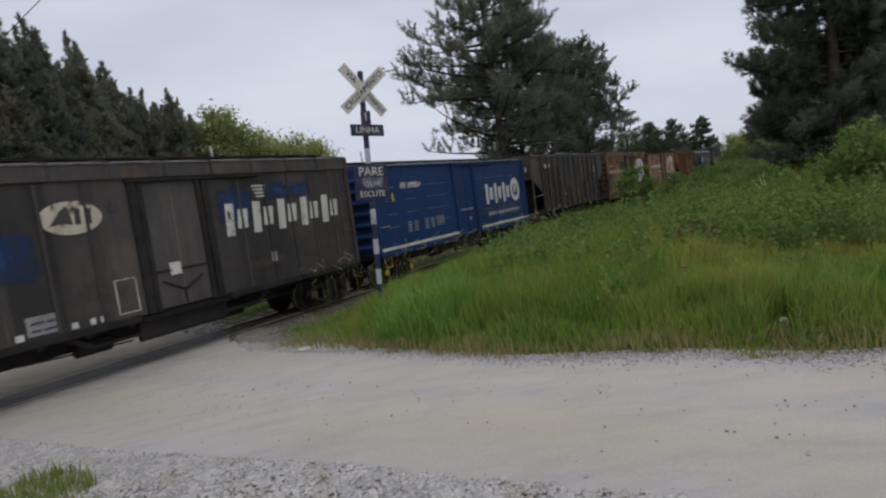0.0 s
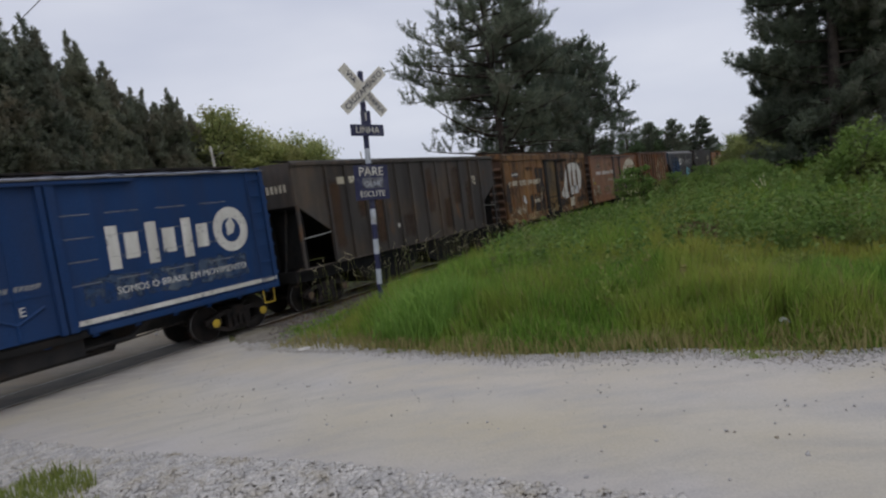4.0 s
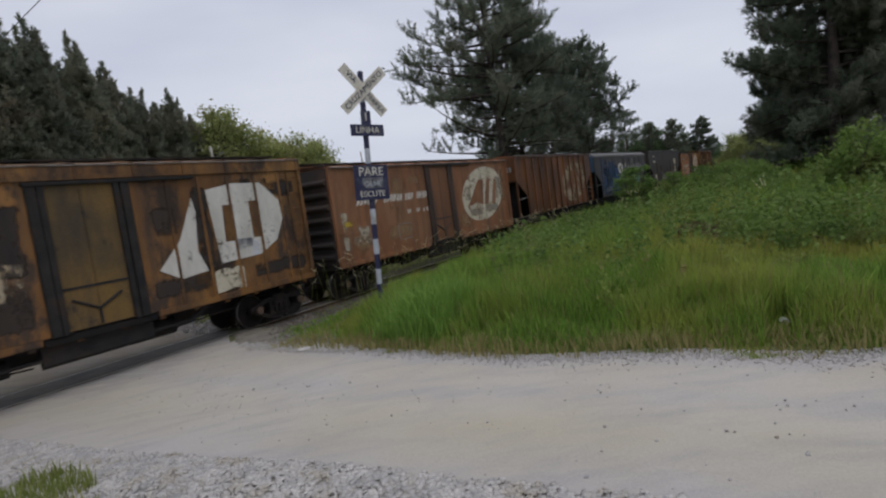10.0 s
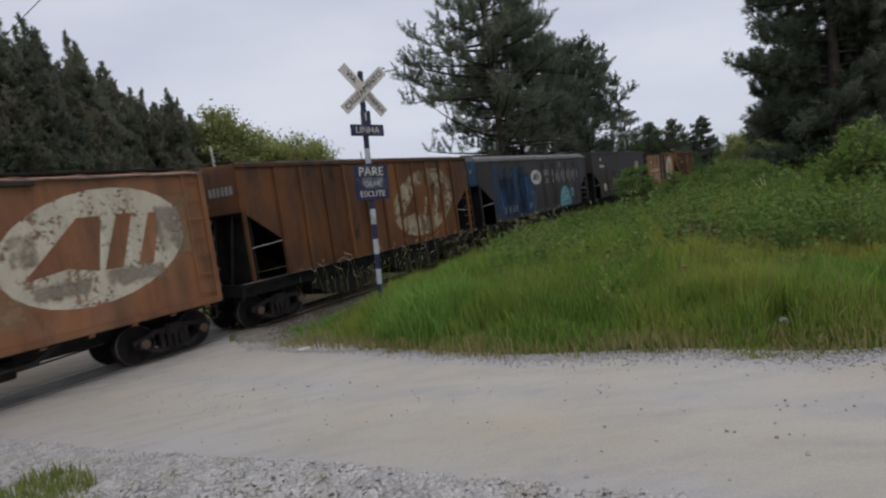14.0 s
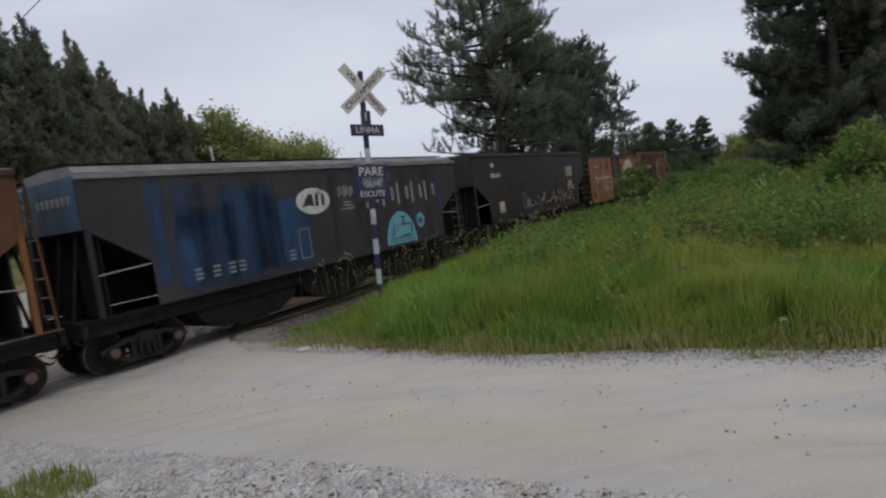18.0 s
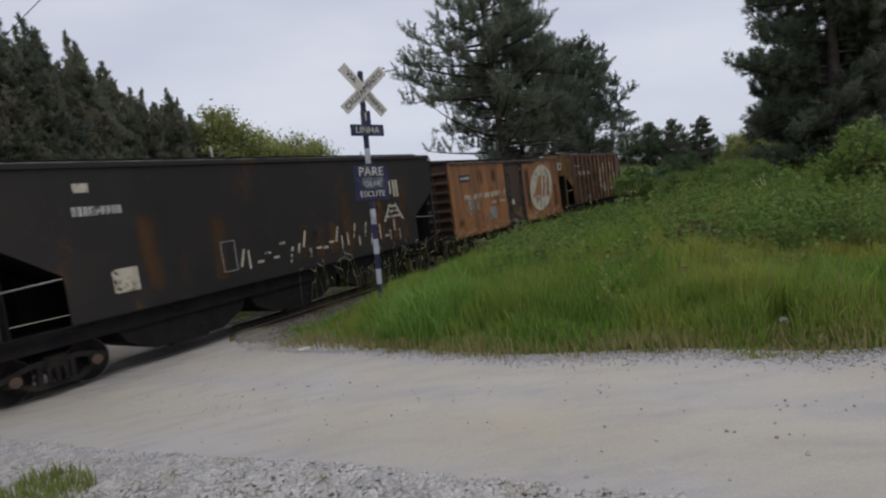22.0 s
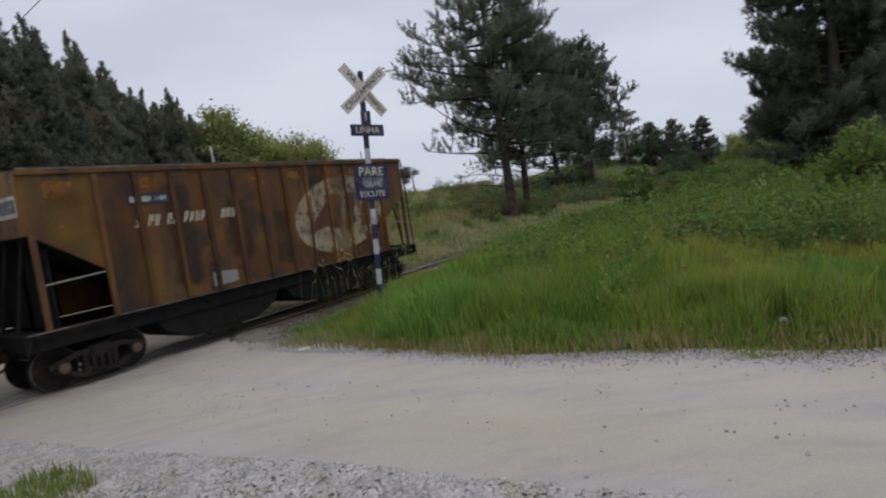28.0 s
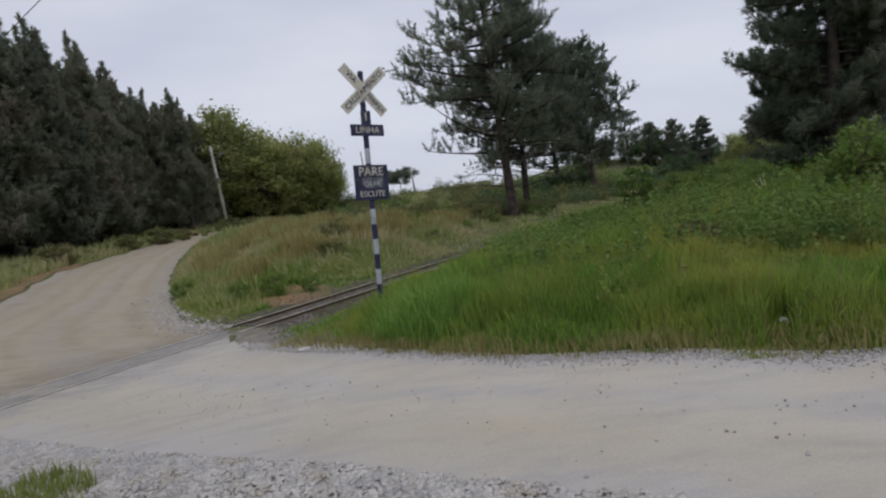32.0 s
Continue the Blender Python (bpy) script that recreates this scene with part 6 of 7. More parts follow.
def pine(seed, height, base, reach, limbs, tufts, bark, needle, label, shape=1.0, droop=0.1, needle_len=0.42, spread=0.0, bole=1.0, lift=0.0, per=11, slim=0.085, fuzz=0.11, bare=0, shoots=0, brush=0, low=0.18):
    """A conifer: leaning tapered trunk, limbs in loose whorls, needle tufts along the outer limbs."""
    rng = np.random.default_rng(seed)
    t = new("pine_tree")
    tagged(t, label, "tree")
    z = np.linspace(0, 1, 14)
    bend = np.stack([np.sin(z * 2.3 + seed) - np.sin(seed), np.sin(z * 1.9 + seed * 2) - np.sin(seed * 2), 0 * z], 1) * height * 0.014
    stem = np.stack([0 * z, 0 * z, z * height], 1) + bend
    rad = (0.028 * (1 - z) ** 0.8 + 0.0025) * height * 0.58 * bole
    rad[0] *= 1.35
    part("trunk", np_mesh("trunk", *tube(stem, rad, 10), bark, True), None, t)
    wood, cs, ws, tips = [], [], [], []
    for i in range(limbs):
        u = (i + rng.uniform(0, 1)) / limbs
        zz = base + (1 - base) * u ** 0.9 * 0.985
        az = rng.uniform(0, 2 * np.pi)
        prof = (np.sin(np.pi * (low + (0.98 - low) * u)) ** shape) if shape > 0 else (1 - u) ** 0.7
        ln = reach * prof * rng.uniform(0.7, 1.05) + (0.5 if shape > 0 else 0.15)
        p0 = np.array([np.interp(zz, z, stem[:, 0]), np.interp(zz, z, stem[:, 1]), zz * height])
        k = np.linspace(0, 1, 6)
        rise = rng.uniform(-droop, 0.45 + lift) * ln
        out = np.array([np.cos(az), np.sin(az), 0])
        side = np.array([-np.sin(az), np.cos(az), 0]) * rng.normal(0, 0.12) * ln
        pts = p0 + k[:, None] * ln * out + (k ** 1.7)[:, None] * np.array([0, 0, rise]) + (k ** 2)[:, None] * side
        wood.append(tube(pts, np.linspace(0.018 * ln + 0.015, 0.012, 6), 5))
        tips.append(pts[-1])
        tips.append(pts[-2])
        if brush:
            for j in range(int(brush * (0.45 + prof) * (min(1.0, 0.4 + 2.2 * u) if shape > 0 else 1.0))):
                g = rng.uniform(0.12, 1.0) ** 0.8
                q = np.array([np.interp(g, k, pts[:, c_]) for c_ in range(3)])
                dv = out * rng.uniform(-0.1, 0.75) + np.array([0, 0, rng.uniform(0.25, 0.95)]) + rng.normal(0, 0.38, 3)
                dv /= np.linalg.norm(dv)
                bl = rng.uniform(0.45, 1.25) * (0.55 + 0.08 * reach) * (1.0 if shape > 0 else 0.35 + prof)
                kb = np.linspace(0.15, 1, 6)[:, None]
                cs.append(q + dv * bl * kb + np.array([0, 0, 0.18]) * kb ** 2 + rng.normal(0, 0.04, (6, 3)))
                ws.append(np.tile(dv, (6, 1)))
                wood.append(tube(np.stack([q, q + dv * bl * 0.5, q + dv * bl]), [0.016, 0.011, 0.006], 3))
            continue
        m = max(3, int(tufts * (0.35 + prof)))
        kk = rng.uniform(0.25, 1.0, m) ** 0.75
        base_p = np.stack([np.interp(kk, k, pts[:, j]) for j in range(3)], 1)
        off = np.clip(rng.normal(0, 1, (m, 3)), -1.5, 1.5) * (0.05 + fuzz * ln) * (0.5 + spread + kk[:, None] * 0.6)
        off[:, 2] *= 0.55
        cs.append(base_p + off)
        wv = out * 0.6 + off * 0.8 + np.array([0, 0, 0.55 + 2 * lift])
        ws.append(wv / np.linalg.norm(wv, axis=1)[:, None])
        for j in range(2):
            q = base_p[rng.integers(m)]
            e = q + rng.normal(0, 0.25, 3) * ln * 0.6
            wood.append(tube(np.stack([q, (q + e) / 2 + rng.normal(0, 0.05, 3), e]), [0.02, 0.014, 0.008], 4))
    for i in range(shoots):
        q = tips[rng.integers(len(tips))] if i else stem[-1]
        ln = rng.uniform(0.9, 1.8) * (1.3 if i == 0 else 1.0)
        m = int(7 + ln * (22 if i == 0 else 8))
        k = rng.uniform(0, 1, m)
        lean_ = rng.normal(0, 0.10, 2)
        fan = rng.normal(0, 0.34 if i == 0 else 0.17, (m, 3)) * (1.0 - k)[:, None]
        c = q + np.stack([lean_[0] * k * ln, lean_[1] * k * ln, k * ln], 1) + fan
        cs.append(c)
        ws.append(fan * 2.5 + np.array([lean_[0], lean_[1], 1.3]))
    for i in range(bare):
        zz, az, ln = rng.uniform(base * 0.45, base * 1.05), rng.uniform(0, 2 * np.pi), reach * rng.uniform(0.45, 0.95)
        k = np.linspace(0, 1, 6)
        out = np.array([np.cos(az), np.sin(az), 0])
        p0 = np.array([np.interp(zz, z, stem[:, 0]), np.interp(zz, z, stem[:, 1]), zz * height])
        pts = p0 + k[:, None] * ln * out + np.stack([0 * k, 0 * k, 0.35 * np.sin(k * 3) + rng.uniform(-0.1, 0.25) * ln * k ** 2], 1)
        wood.append(tube(pts, np.linspace(0.05, 0.012, 6), 5))
        for j in range(4):
            q = pts[rng.integers(2, 6)]
            e = q + rng.normal(0, 0.35, 3) + out * 0.3
            wood.append(tube(np.stack([q, (q + e) / 2, e]), [0.014, 0.01, 0.006], 4))
        m = 5
        cs.append(pts[-1] + rng.normal(0, 0.3, (m, 3)))
        ws.append(np.tile(out * 0.7 + [0, 0, 0.7], (m, 1)))
    part("branchwork", np_mesh("branchwork", *merge(wood), bark), None, t)
    c, w_ = np.concatenate(cs), np.concatenate(ws)
    part("crown", np_mesh("crown", *needles(rng, c, w_, per, needle_len, needle_len * slim), needle), None, t, "clumps of dark green needles")
    return t


def broadleaf(seed, height, reach, leaf_mat, label, name="tree", clumps=46, per=120, trunk_part=0.35, size=0.16, flat=0.75):
    rng = np.random.default_rng(seed)
    t = new(name)
    tagged(t, label, "tree" if name == "tree" else "bush")
    wood = []
    z = np.linspace(0, 1, 7)
    stem = np.stack([np.sin(z * 3 + seed) * 0.02 * height, np.cos(z * 2 + seed) * 0.02 * height, z * height * 0.7], 1)
    stem[0, :2] = stem[1, :2]
    wood.append(tube(stem, np.linspace(0.022 * height, 0.008 * height, 7), 8))
    part("trunk", np_mesh("trunk", *wood[0], M["bark"], True), None, t)
    limb, cs = [], []
    for i in range(clumps):
        d = rng.normal(0, 1, 3)
        d /= np.linalg.norm(d)
        d[2] = d[2] if d[2] > 0 else d[2] * 0.95
        c = np.array([0, 0, height * (trunk_part + (1 - trunk_part) * 0.48)]) + d * np.array([reach, reach, height * (1 - trunk_part) * 0.5 / flat * 0.75]) * rng.uniform(0.55, 1.0)
        p0 = stem[rng.integers(2, 6)]
        limb.append(tube(np.stack([p0, (p0 + c) / 2 + [0, 0, 0.04 * height], c]), [0.009 * height, 0.006 * height, 0.002 * height], 5))
        r = reach * rng.uniform(0.2, 0.36)
        g = rng.normal(0, 0.55, (per, 3)) * r
        g[:, 2] *= 0.7
        cs.append(c + g)
    part("branchwork", np_mesh("branchwork", *merge(limb), M["bark"]), None, t)
    part("crown", np_mesh("crown", *leaves(rng, np.concatenate(cs), size), leaf_mat), None, t, "uneven crown of many small leaves")
    return t


def stand(t, x, y, rz=0.0, sc=1.0, sink=0.1):
    t.matrix_world = pose(x, y, float(land(x, y)) - sink, 0, 0, rz) @ Matrix.Diagonal((sc, sc, sc, 1))


def again(t, x, y, rz, sc=1.0, label="", sink=0.1):
    o = copy_thing(t, pose(x, y, float(land(x, y)) - sink, 0, 0, rz))
    o.scale = (sc, sc, sc)
    if label:
        o["label"] = label
    return o


def make_trees():
    B, N, D = M["bark"], M["needle"], M["needle_dark"]
    rng = random.Random(11)
    # the two tall pines and the third beyond, behind the train
    stand(pine(3, 22.0, 0.2, 6.7, 92, 0, B, N, "tall spreading pine with dark trunk behind the railway", 1.3, needle_len=0.34, bare=10, per=9, slim=0.06, brush=20, low=0.33, droop=0.2), 5.95, 45.6, 20)
    stand(pine(8, 17.6, 0.24, 5.2, 92, 0, B, N, "tall dense pine close to another pine", 1.3, needle_len=0.34, bare=7, per=9, slim=0.06, brush=20, low=0.34, droop=0.2), 7.7, 49.6, 140)
    stand(pine(9, 21.5, 0.16, 6.6, 100, 0, B, N, "low-crowned dense pine between the taller pines", 0.9, needle_len=0.34, bare=2, per=9, slim=0.08, brush=22, low=0.3, droop=0.3), 17.1, 80.0, 50)
    stand(pine(12, 18.6, 0.22, 5.4, 92, 0, B, N, "rounded pine standing apart on the grassy bank", 0.8, needle_len=0.36, bare=4, per=9, slim=0.075, brush=19, low=0.3, droop=0.2), 19.6, 71.6, 70)
    # big pine at the right
    stand(pine(17, 17.5, 0.04, 3.15, 112, 100, B, N, "broad dark pine above the roadside bushes", 0.5, needle_len=0.32, per=10, slim=0.07, brush=30, low=0.42, droop=0.35), 19.0, 27.2, 10)
    stand(pine(23, 6.2, 0.05, 2.0, 60, 60, B, N, "young dark pine at the foot of taller pines", 0.6, needle_len=0.3, per=10, slim=0.08, brush=18, low=0.35, droop=0.2), 19.6, 30.2, 40)
    stand(pine(19, 16.0, 0.05, 5.0, 92, 95, B, N, "broad dark pine behind the roadside bushes", 0.5, needle_len=0.34, per=10, slim=0.08, brush=26, low=0.35, droop=0.35), 23.6, 29.0, 200)
    # dark plantation beyond the road bend
    kinds = [pine(30 + i, 16.0, 0.03, 3.5, 105, 0, B, D, "dark feathery conifer in a dense plantation", -1.0, -0.2, 0.42, 0.0, 1.0, 0.35, 8, 0.10, 0.06, 0, 44, 8) for i in range(4)]
    spots = []
    for row, (bx, n_) in enumerate(((-31.0, 16), (-34.5, 15), (-38.5, 13))):
        for i in range(n_):
            u = i / (n_ - 1)
            spots.append((bx + 2.5 * u + rng.uniform(-1, 1), 40 + 2 * row + 37 * u + rng.uniform(-1, 1), 1.07 + 0.05 * row - 0.26 * u + rng.uniform(-0.2, 0.06)))
    spots += [(-33, 60, 0.95), (-35, 64, 1.0), (-30.5, 57, 0.88), (-36, 70, 1.0), (-33, 67, 0.9), (-38, 76, 1.0), (-30, 52, 0.85), (-29.5, 66, 0.82), (-25.4, 60.2, 0.83)]
    spots += [(-31.2, 56.4, 1.0), (-30.6, 58.4, 0.96), (-32.4, 60.6, 1.04), (-30.2, 52.6, 1.0), (-31.0, 49.2, 1.06), (-31.8, 46.2, 1.06)]
    for i, sc in ((9, 0.86), (12, 0.78), (27, 0.87)):
        spots[i] = (*spots[i][:2], sc)
    for i, (x, y, sc) in enumerate(spots):
        if i < 4:
            stand(kinds[i], x, y, 50 * i, sc)
            kinds[i]["group"] = "plantation conifers"
        else:
            again(kinds[i % 4], x, y, rng.uniform(0, 360), sc)
    # leafy trees past the pole
    a = broadleaf(41, 15.0, 4.4, M["leaf"], "rounded leafy tree with yellow-green crown by the road bend", clumps=90, per=170, trunk_part=0.12, size=0.2)
    b = broadleaf(42, 11.0, 4.2, M["leaf"], "leafy tree in a row along the far road", clumps=80, per=160, trunk_part=0.04, size=0.2)
    stand(a, -26.5, 74.0, 0, 1.08)
    b["group"] = "leafy trees along the far road"
    stand(b, -21.5, 77.0, 30, 1.1)
    for x, y, sc in ((-18.2, 79, 1.02), (-16.9, 82, 0.95), (-16.4, 86, 0.8), (-27.5, 80, 1.25), (-31, 84, 1.3), (-23, 84, 1.1), (-18, 88, 1.0)):
        again(b, x, y, rng.uniform(0, 360), sc)
    for s, q, sc in ((80, 7.4, 0.5), (72, 5.4, 0.44), (92, 7.2, 0.52), (104, 9.0, 0.5), (86, 4.6, 0.5)):
        p = on_track(s, q)
        again(b, p[0], p[1], rng.uniform(0, 360), sc, "small leafy tree among bushes on the field")
    # far line of trees at the right and middle
    c = broadleaf(43, 12.0, 4.8, M["leaf_dark"], "dark leafy tree in the distant tree line", clumps=70, per=130, size=0.26, trunk_part=0.0)
    c["group"] = "distant tree line"
    stand(c, 47, 124, 0, 0.75)
    for x, y, sc in ((53, 126, 0.7), (60, 126, 0.68), (66, 124, 0.6), (72, 122, 0.6), (78, 126, 0.65), (41, 120, 0.55), (36, 122, 0.5), (31, 120, 0.42), (86, 130, 0.7), (92, 128, 0.75), (50, 113, 0.42), (46, 112, 0.36), (57, 114, 0.42), (62, 112, 0.4)):
        again(c, x, y, rng.uniform(0, 360), sc)
    d = pine(50, 14.0, 0.45, 3.4, 26, 30, B, N, "small flat-topped pine in the distant tree line", 0.4)
    d["group"] = "distant tree line"
    stand(d, 38.2, 113.7, 0, 0.84)
    e = pine(57, 15.0, 0.12, 3.6, 60, 40, B, N, "dark rounded pine on the distant rise", 0.7, needle_len=0.5, per=9, slim=0.09, brush=11, low=0.4)
    e["group"] = "distant tree line"
    stand(e, 50.5, 119.8, 0, 0.72)
    again(e, 57.0, 122.4, 120, 0.78)
    again(e, 45.5, 121.0, 220, 0.6)
    # flat-topped tree far beyond the track
    stand(pine(55, 5.2, 0.55, 3.2, 22, 40, B, N, "flat-topped dark tree far beyond the track", 0.3, 0.0), -6.4, 109.8, 0)


# bushes between the field and the track, as distance along it, distance across and size
BUSHES = [(24.2, 9.3, 0.75), (25.6, 9.0, 0.9), (27.4, 9.2, 1.0), (29.0, 9.0, 0.95), (31.5, 9.2, 0.9), (35.2, 9.0, 1.3), (37.5, 8.9, 1.35), (41.0, 8.6, 1.45), (44.0, 8.4, 1.3), (47.5, 8.2, 1.6), (51.0, 7.8, 1.5), (55.0, 7.5, 1.75), (60.0, 6.9, 1.8), (64.0, 6.4, 1.8), (58.0, 5.2, 1.5), (50.0, 5.0, 1.3), (72.0, 6.5, 2.0), (80.0, 6.6, 2.2), (90.0, 7.0, 2.4)]
SAPLINGS = [(33.0, 8.7, 1.05), (34.4, 8.5, 1.25), (35.6, 8.9, 0.9), (43.0, 8.0, 0.95), (52.5, 7.6, 1.0)]


def make_shrubs():
    rng = random.Random(21)
    a = broadleaf(61, 2.0, 0.95, M["shrub"], "bright green leafy roadside bush", "shrub", 34, 110, 0.05, 0.055)
    b = broadleaf(62, 1.4, 0.75, M["shrub"], "low green bush among tall grass", "shrub", 26, 90, 0.02, 0.05)
    c = broadleaf(63, 2.6, 1.3, M["leaf_dark"], "dark green bush on the grassy rise", "shrub", 34, 100, 0.05, 0.1)
    for o, g in ((a, "roadside bushes"), (b, "low bushes"), (c, "dark bushes")):
        o["group"] = g
    stand(a, 10.9, 14.6, 0, 1.1)
    for x, y, sc in ((12.1, 14.4, 1.2), (13.4, 16.5, 0.95), (11.9, 18.4, 0.5), (14.6, 18.5, 0.85), (9.0, 13.0, 0.35), (15.5, 21, 0.6), (13, 21.5, 0.45), (11.2, 15.6, 0.6)):
        again(a, x, y, rng.uniform(0, 360), sc)
    stand(b, 7.8, 12.4, 0, 0.7)
    for i in range(44):
        s = rng.uniform(14, 60)
        q = rng.uniform(-6, 8) * (0.4 + s / 50) - s * 0.06
        p = on_track(s, min(q, 8.5))
        again(b, p[0], p[1], rng.uniform(0, 360), rng.uniform(0.4, 0.85))
    for i, (s, q, sc) in enumerate(BUSHES):
        p = on_track(s, q)
        again(b, p[0], p[1], 47 * i, sc)
    for i in range(80):
        s = rng.uniform(24, 95)
        q = rng.uniform(-12, 6.4) * (0.35 + s / 110)
        if q < -2 and s < 48:
            continue
        p = on_track(s, q)
        again((b, a, b)[i % 3], p[0], p[1], rng.uniform(0, 360), rng.uniform(0.7, 1.25) * (0.75 + s / 120) * (0.8 if i % 3 == 1 else 1.0))
    sap = broadleaf(68, 2.7, 0.85, M["weed_dark"], "slender leafy sapling standing in the tall grass", "sapling", 26, 70, 0.12, 0.07)
    sap["group"] = "saplings by the track"
    for i, (s, q, sc) in enumerate(SAPLINGS):
        p = on_track(s, q)
        if i:
            again(sap, p[0], p[1], 61 * i, sc)
        else:
            stand(sap, p[0], p[1], 0, sc)
    wd = broadleaf(64, 0.9, 0.5, M["weed"], "olive weed clump in the field", "weed_clump", 22, 60, 0.0, 0.04)
    wd["group"] = "weed clumps"
    dk = broadleaf(67, 0.8, 0.55, M["weed_dark"], "dark green leafy weed clump in the field", "weed_clump", 24, 70, 0.0, 0.05)
    dk["group"] = "weed clumps"
    stand(dk, 8.6, 14.2, 0, 0.9)
    stand(wd, 5.0, 11.2, 0, 0.6)
    for i in range(170):
        r_, a_ = 8.2 * (6.0 ** rng.uniform(0, 1)), math.radians(rng.uniform(5, 42))
        x_, y_ = r_ * math.sin(a_), r_ * math.cos(a_)
        if coords(x_, y_)[0] < 9 and not inside(ROAD, x_, y_) and edge_distance(ROAD, x_, y_) > 0.8:
            again((wd, b, wd, dk, wd)[i % 5], x_, y_, rng.uniform(0, 360), rng.uniform(0.5, 1.1) * (0.75, 0.6, 0.75, 0.85, 0.75)[i % 5] * (0.6 + 0.02 * min(r_, 30)))
    dry = broadleaf(65, 0.9, 0.55, M["bramble"], "dry brown bush in the field", "shrub", 34, 110, 0.0, 0.04)
    stand(dry, 4.95, 11.1, 0, 0.95)
    again(dry, 6.4, 9.7, 80, 0.45, "low heap of dry beige grass")
    stand(c, 17.8, 78.5, 0, 1.3)
    for x_, y_, sc in ((15.5, 77, 1.2), (20.5, 80, 1.3), (13.0, 72, 0.9), (31.0, 86, 1.0), (34.5, 88, 1.2), (23.4, 75.5, 0.75), (27.0, 73.0, 0.8)):
        again(c, x_, y_, 90 * sc, sc)
    olive = broadleaf(66, 2.0, 1.25, M["brush"], "olive scrub on the bank beyond the track", "shrub", 34, 90, 0.0, 0.085)
    olive["group"] = "scrub on the bank"
    stand(olive, 3.2, 42.0, 0, 0.6)
    for i in range(44):
        a_, r_ = math.radians(rng.uniform(-13, 15)), 27 * (2.0 ** rng.uniform(0, 1))
        x_, y_ = r_ * math.sin(a_), r_ * math.cos(a_)
        if coords(x_, y_)[0] > 17.5 and not inside(ROAD, x_, y_) and edge_distance(ROAD, x_, y_) > 1.5:
            again((olive, olive, b, olive)[i % 4], x_, y_, rng.uniform(0, 360), rng.uniform(0.45, 1.0) * (0.55 + 0.45 * float(step(32, 46, r_))), sink=0.15)
    for x_, y_, sc in ((-7.4, 20.4, 0.6), (-6.2, 20.9, 0.75), (-5.0, 21.2, 0.5), (-9.9, 21.6, 0.6)):
        again(b, x_, y_, 70 * sc, sc)
    for i in range(26):
        u = i / 25
        again((olive, wd, dry)[i % 3], -25.5 + 6 * u - rng.uniform(0, 4), 29 + 33 * u, rng.uniform(0, 360), rng.uniform(0.5, 0.9))
    # scrub too far off to count
    green, dull, tan = [], [], []
    for i in range(300):
        a_, r_ = math.radians(rng.uniform(-11, 18)), 40 * (3.4 ** rng.uniform(0, 1))
        x_, y_ = r_ * math.sin(a_), r_ * math.cos(a_)
        if coords(x_, y_)[0] > 19 and not inside(ROAD, x_, y_) and edge_distance(ROAD, x_, y_) > 1.5:
            (tan, tan, dull, green)[i % 4].append((x_, y_, rng.uniform(0.6, 1.4) * (0.55 + r_ / 80)))
    for i in range(130):
        a_, r_ = math.radians(rng.uniform(13, 43)), rng.uniform(24, 110)
        x_, y_ = r_ * math.sin(a_), r_ * math.cos(a_)
        if coords(x_, y_)[0] < 7:
            (dull, green, green)[i % 3].append((x_, y_, rng.uniform(0.4, 1.0) * (0.6 + r_ / 80)))
    for i in range(110):
        a_, r_ = math.radians(rng.uniform(9, 34)), rng.uniform(62, 118)
        (dull, green, tan)[i % 3].append((r_ * math.sin(a_), r_ * math.cos(a_), rng.uniform(1.2, 2.6)))
    for i in range(60):
        u = rng.uniform(0, 1)
        dull.append((-34 - rng.uniform(0, 9), 36 + 50 * u, rng.uniform(1.8, 3.2)))
    for i in range(40):
        u = rng.uniform(0, 1)
        dull.append((-29 + 18 * u, 79 + 9 * u + rng.uniform(0, 6), rng.uniform(1.6, 2.6)))
    scrub("scrub", "dark green scrub over the distant rise", dull, M["leaf_dark"], 1)
    scrub("scrub", "bright green scrub over the distant rise", green, M["shrub"], 2)
    scrub("scrub", "olive and tan scrub over the distant rise", tan, M["brush"], 3)


def scrub(name, label, spots, mat, seed, clumps=13, per=46):
    """Distant bushes as loose heaps of leaf clumps, too many to count."""
    rng = np.random.default_rng(seed + 90)
    p = np.array(spots)
    n = len(p)
    d = rng.normal(0, 1, (n, clumps, 3))
    d /= np.linalg.norm(d, axis=2)[..., None]
    d[..., 2] = np.abs(d[..., 2]) * 0.75 * rng.uniform(0.5, 1.5, (n, 1))
    c = d * rng.uniform(0.4, 1.0, (n, clumps, 1)) * p[:, None, 2:3]
    c[..., :2] += p[:, None, :2]
    c[..., 2] += land(p[:, 0], p[:, 1])[:, None]
    g = c[:, :, None] + rng.normal(0, 0.19, (n, clumps, per, 3)) * p[:, None, None, 2:3]
    size = np.repeat(0.05 * p[:, 2] + 0.04, clumps * per)[:, None]
    v, f = leaves(rng, g.reshape(-1, 3), size)
    o = part(name, np_mesh(name, v, f, mat), None)
    tagged(o, label, "scrub", kind="stuff")


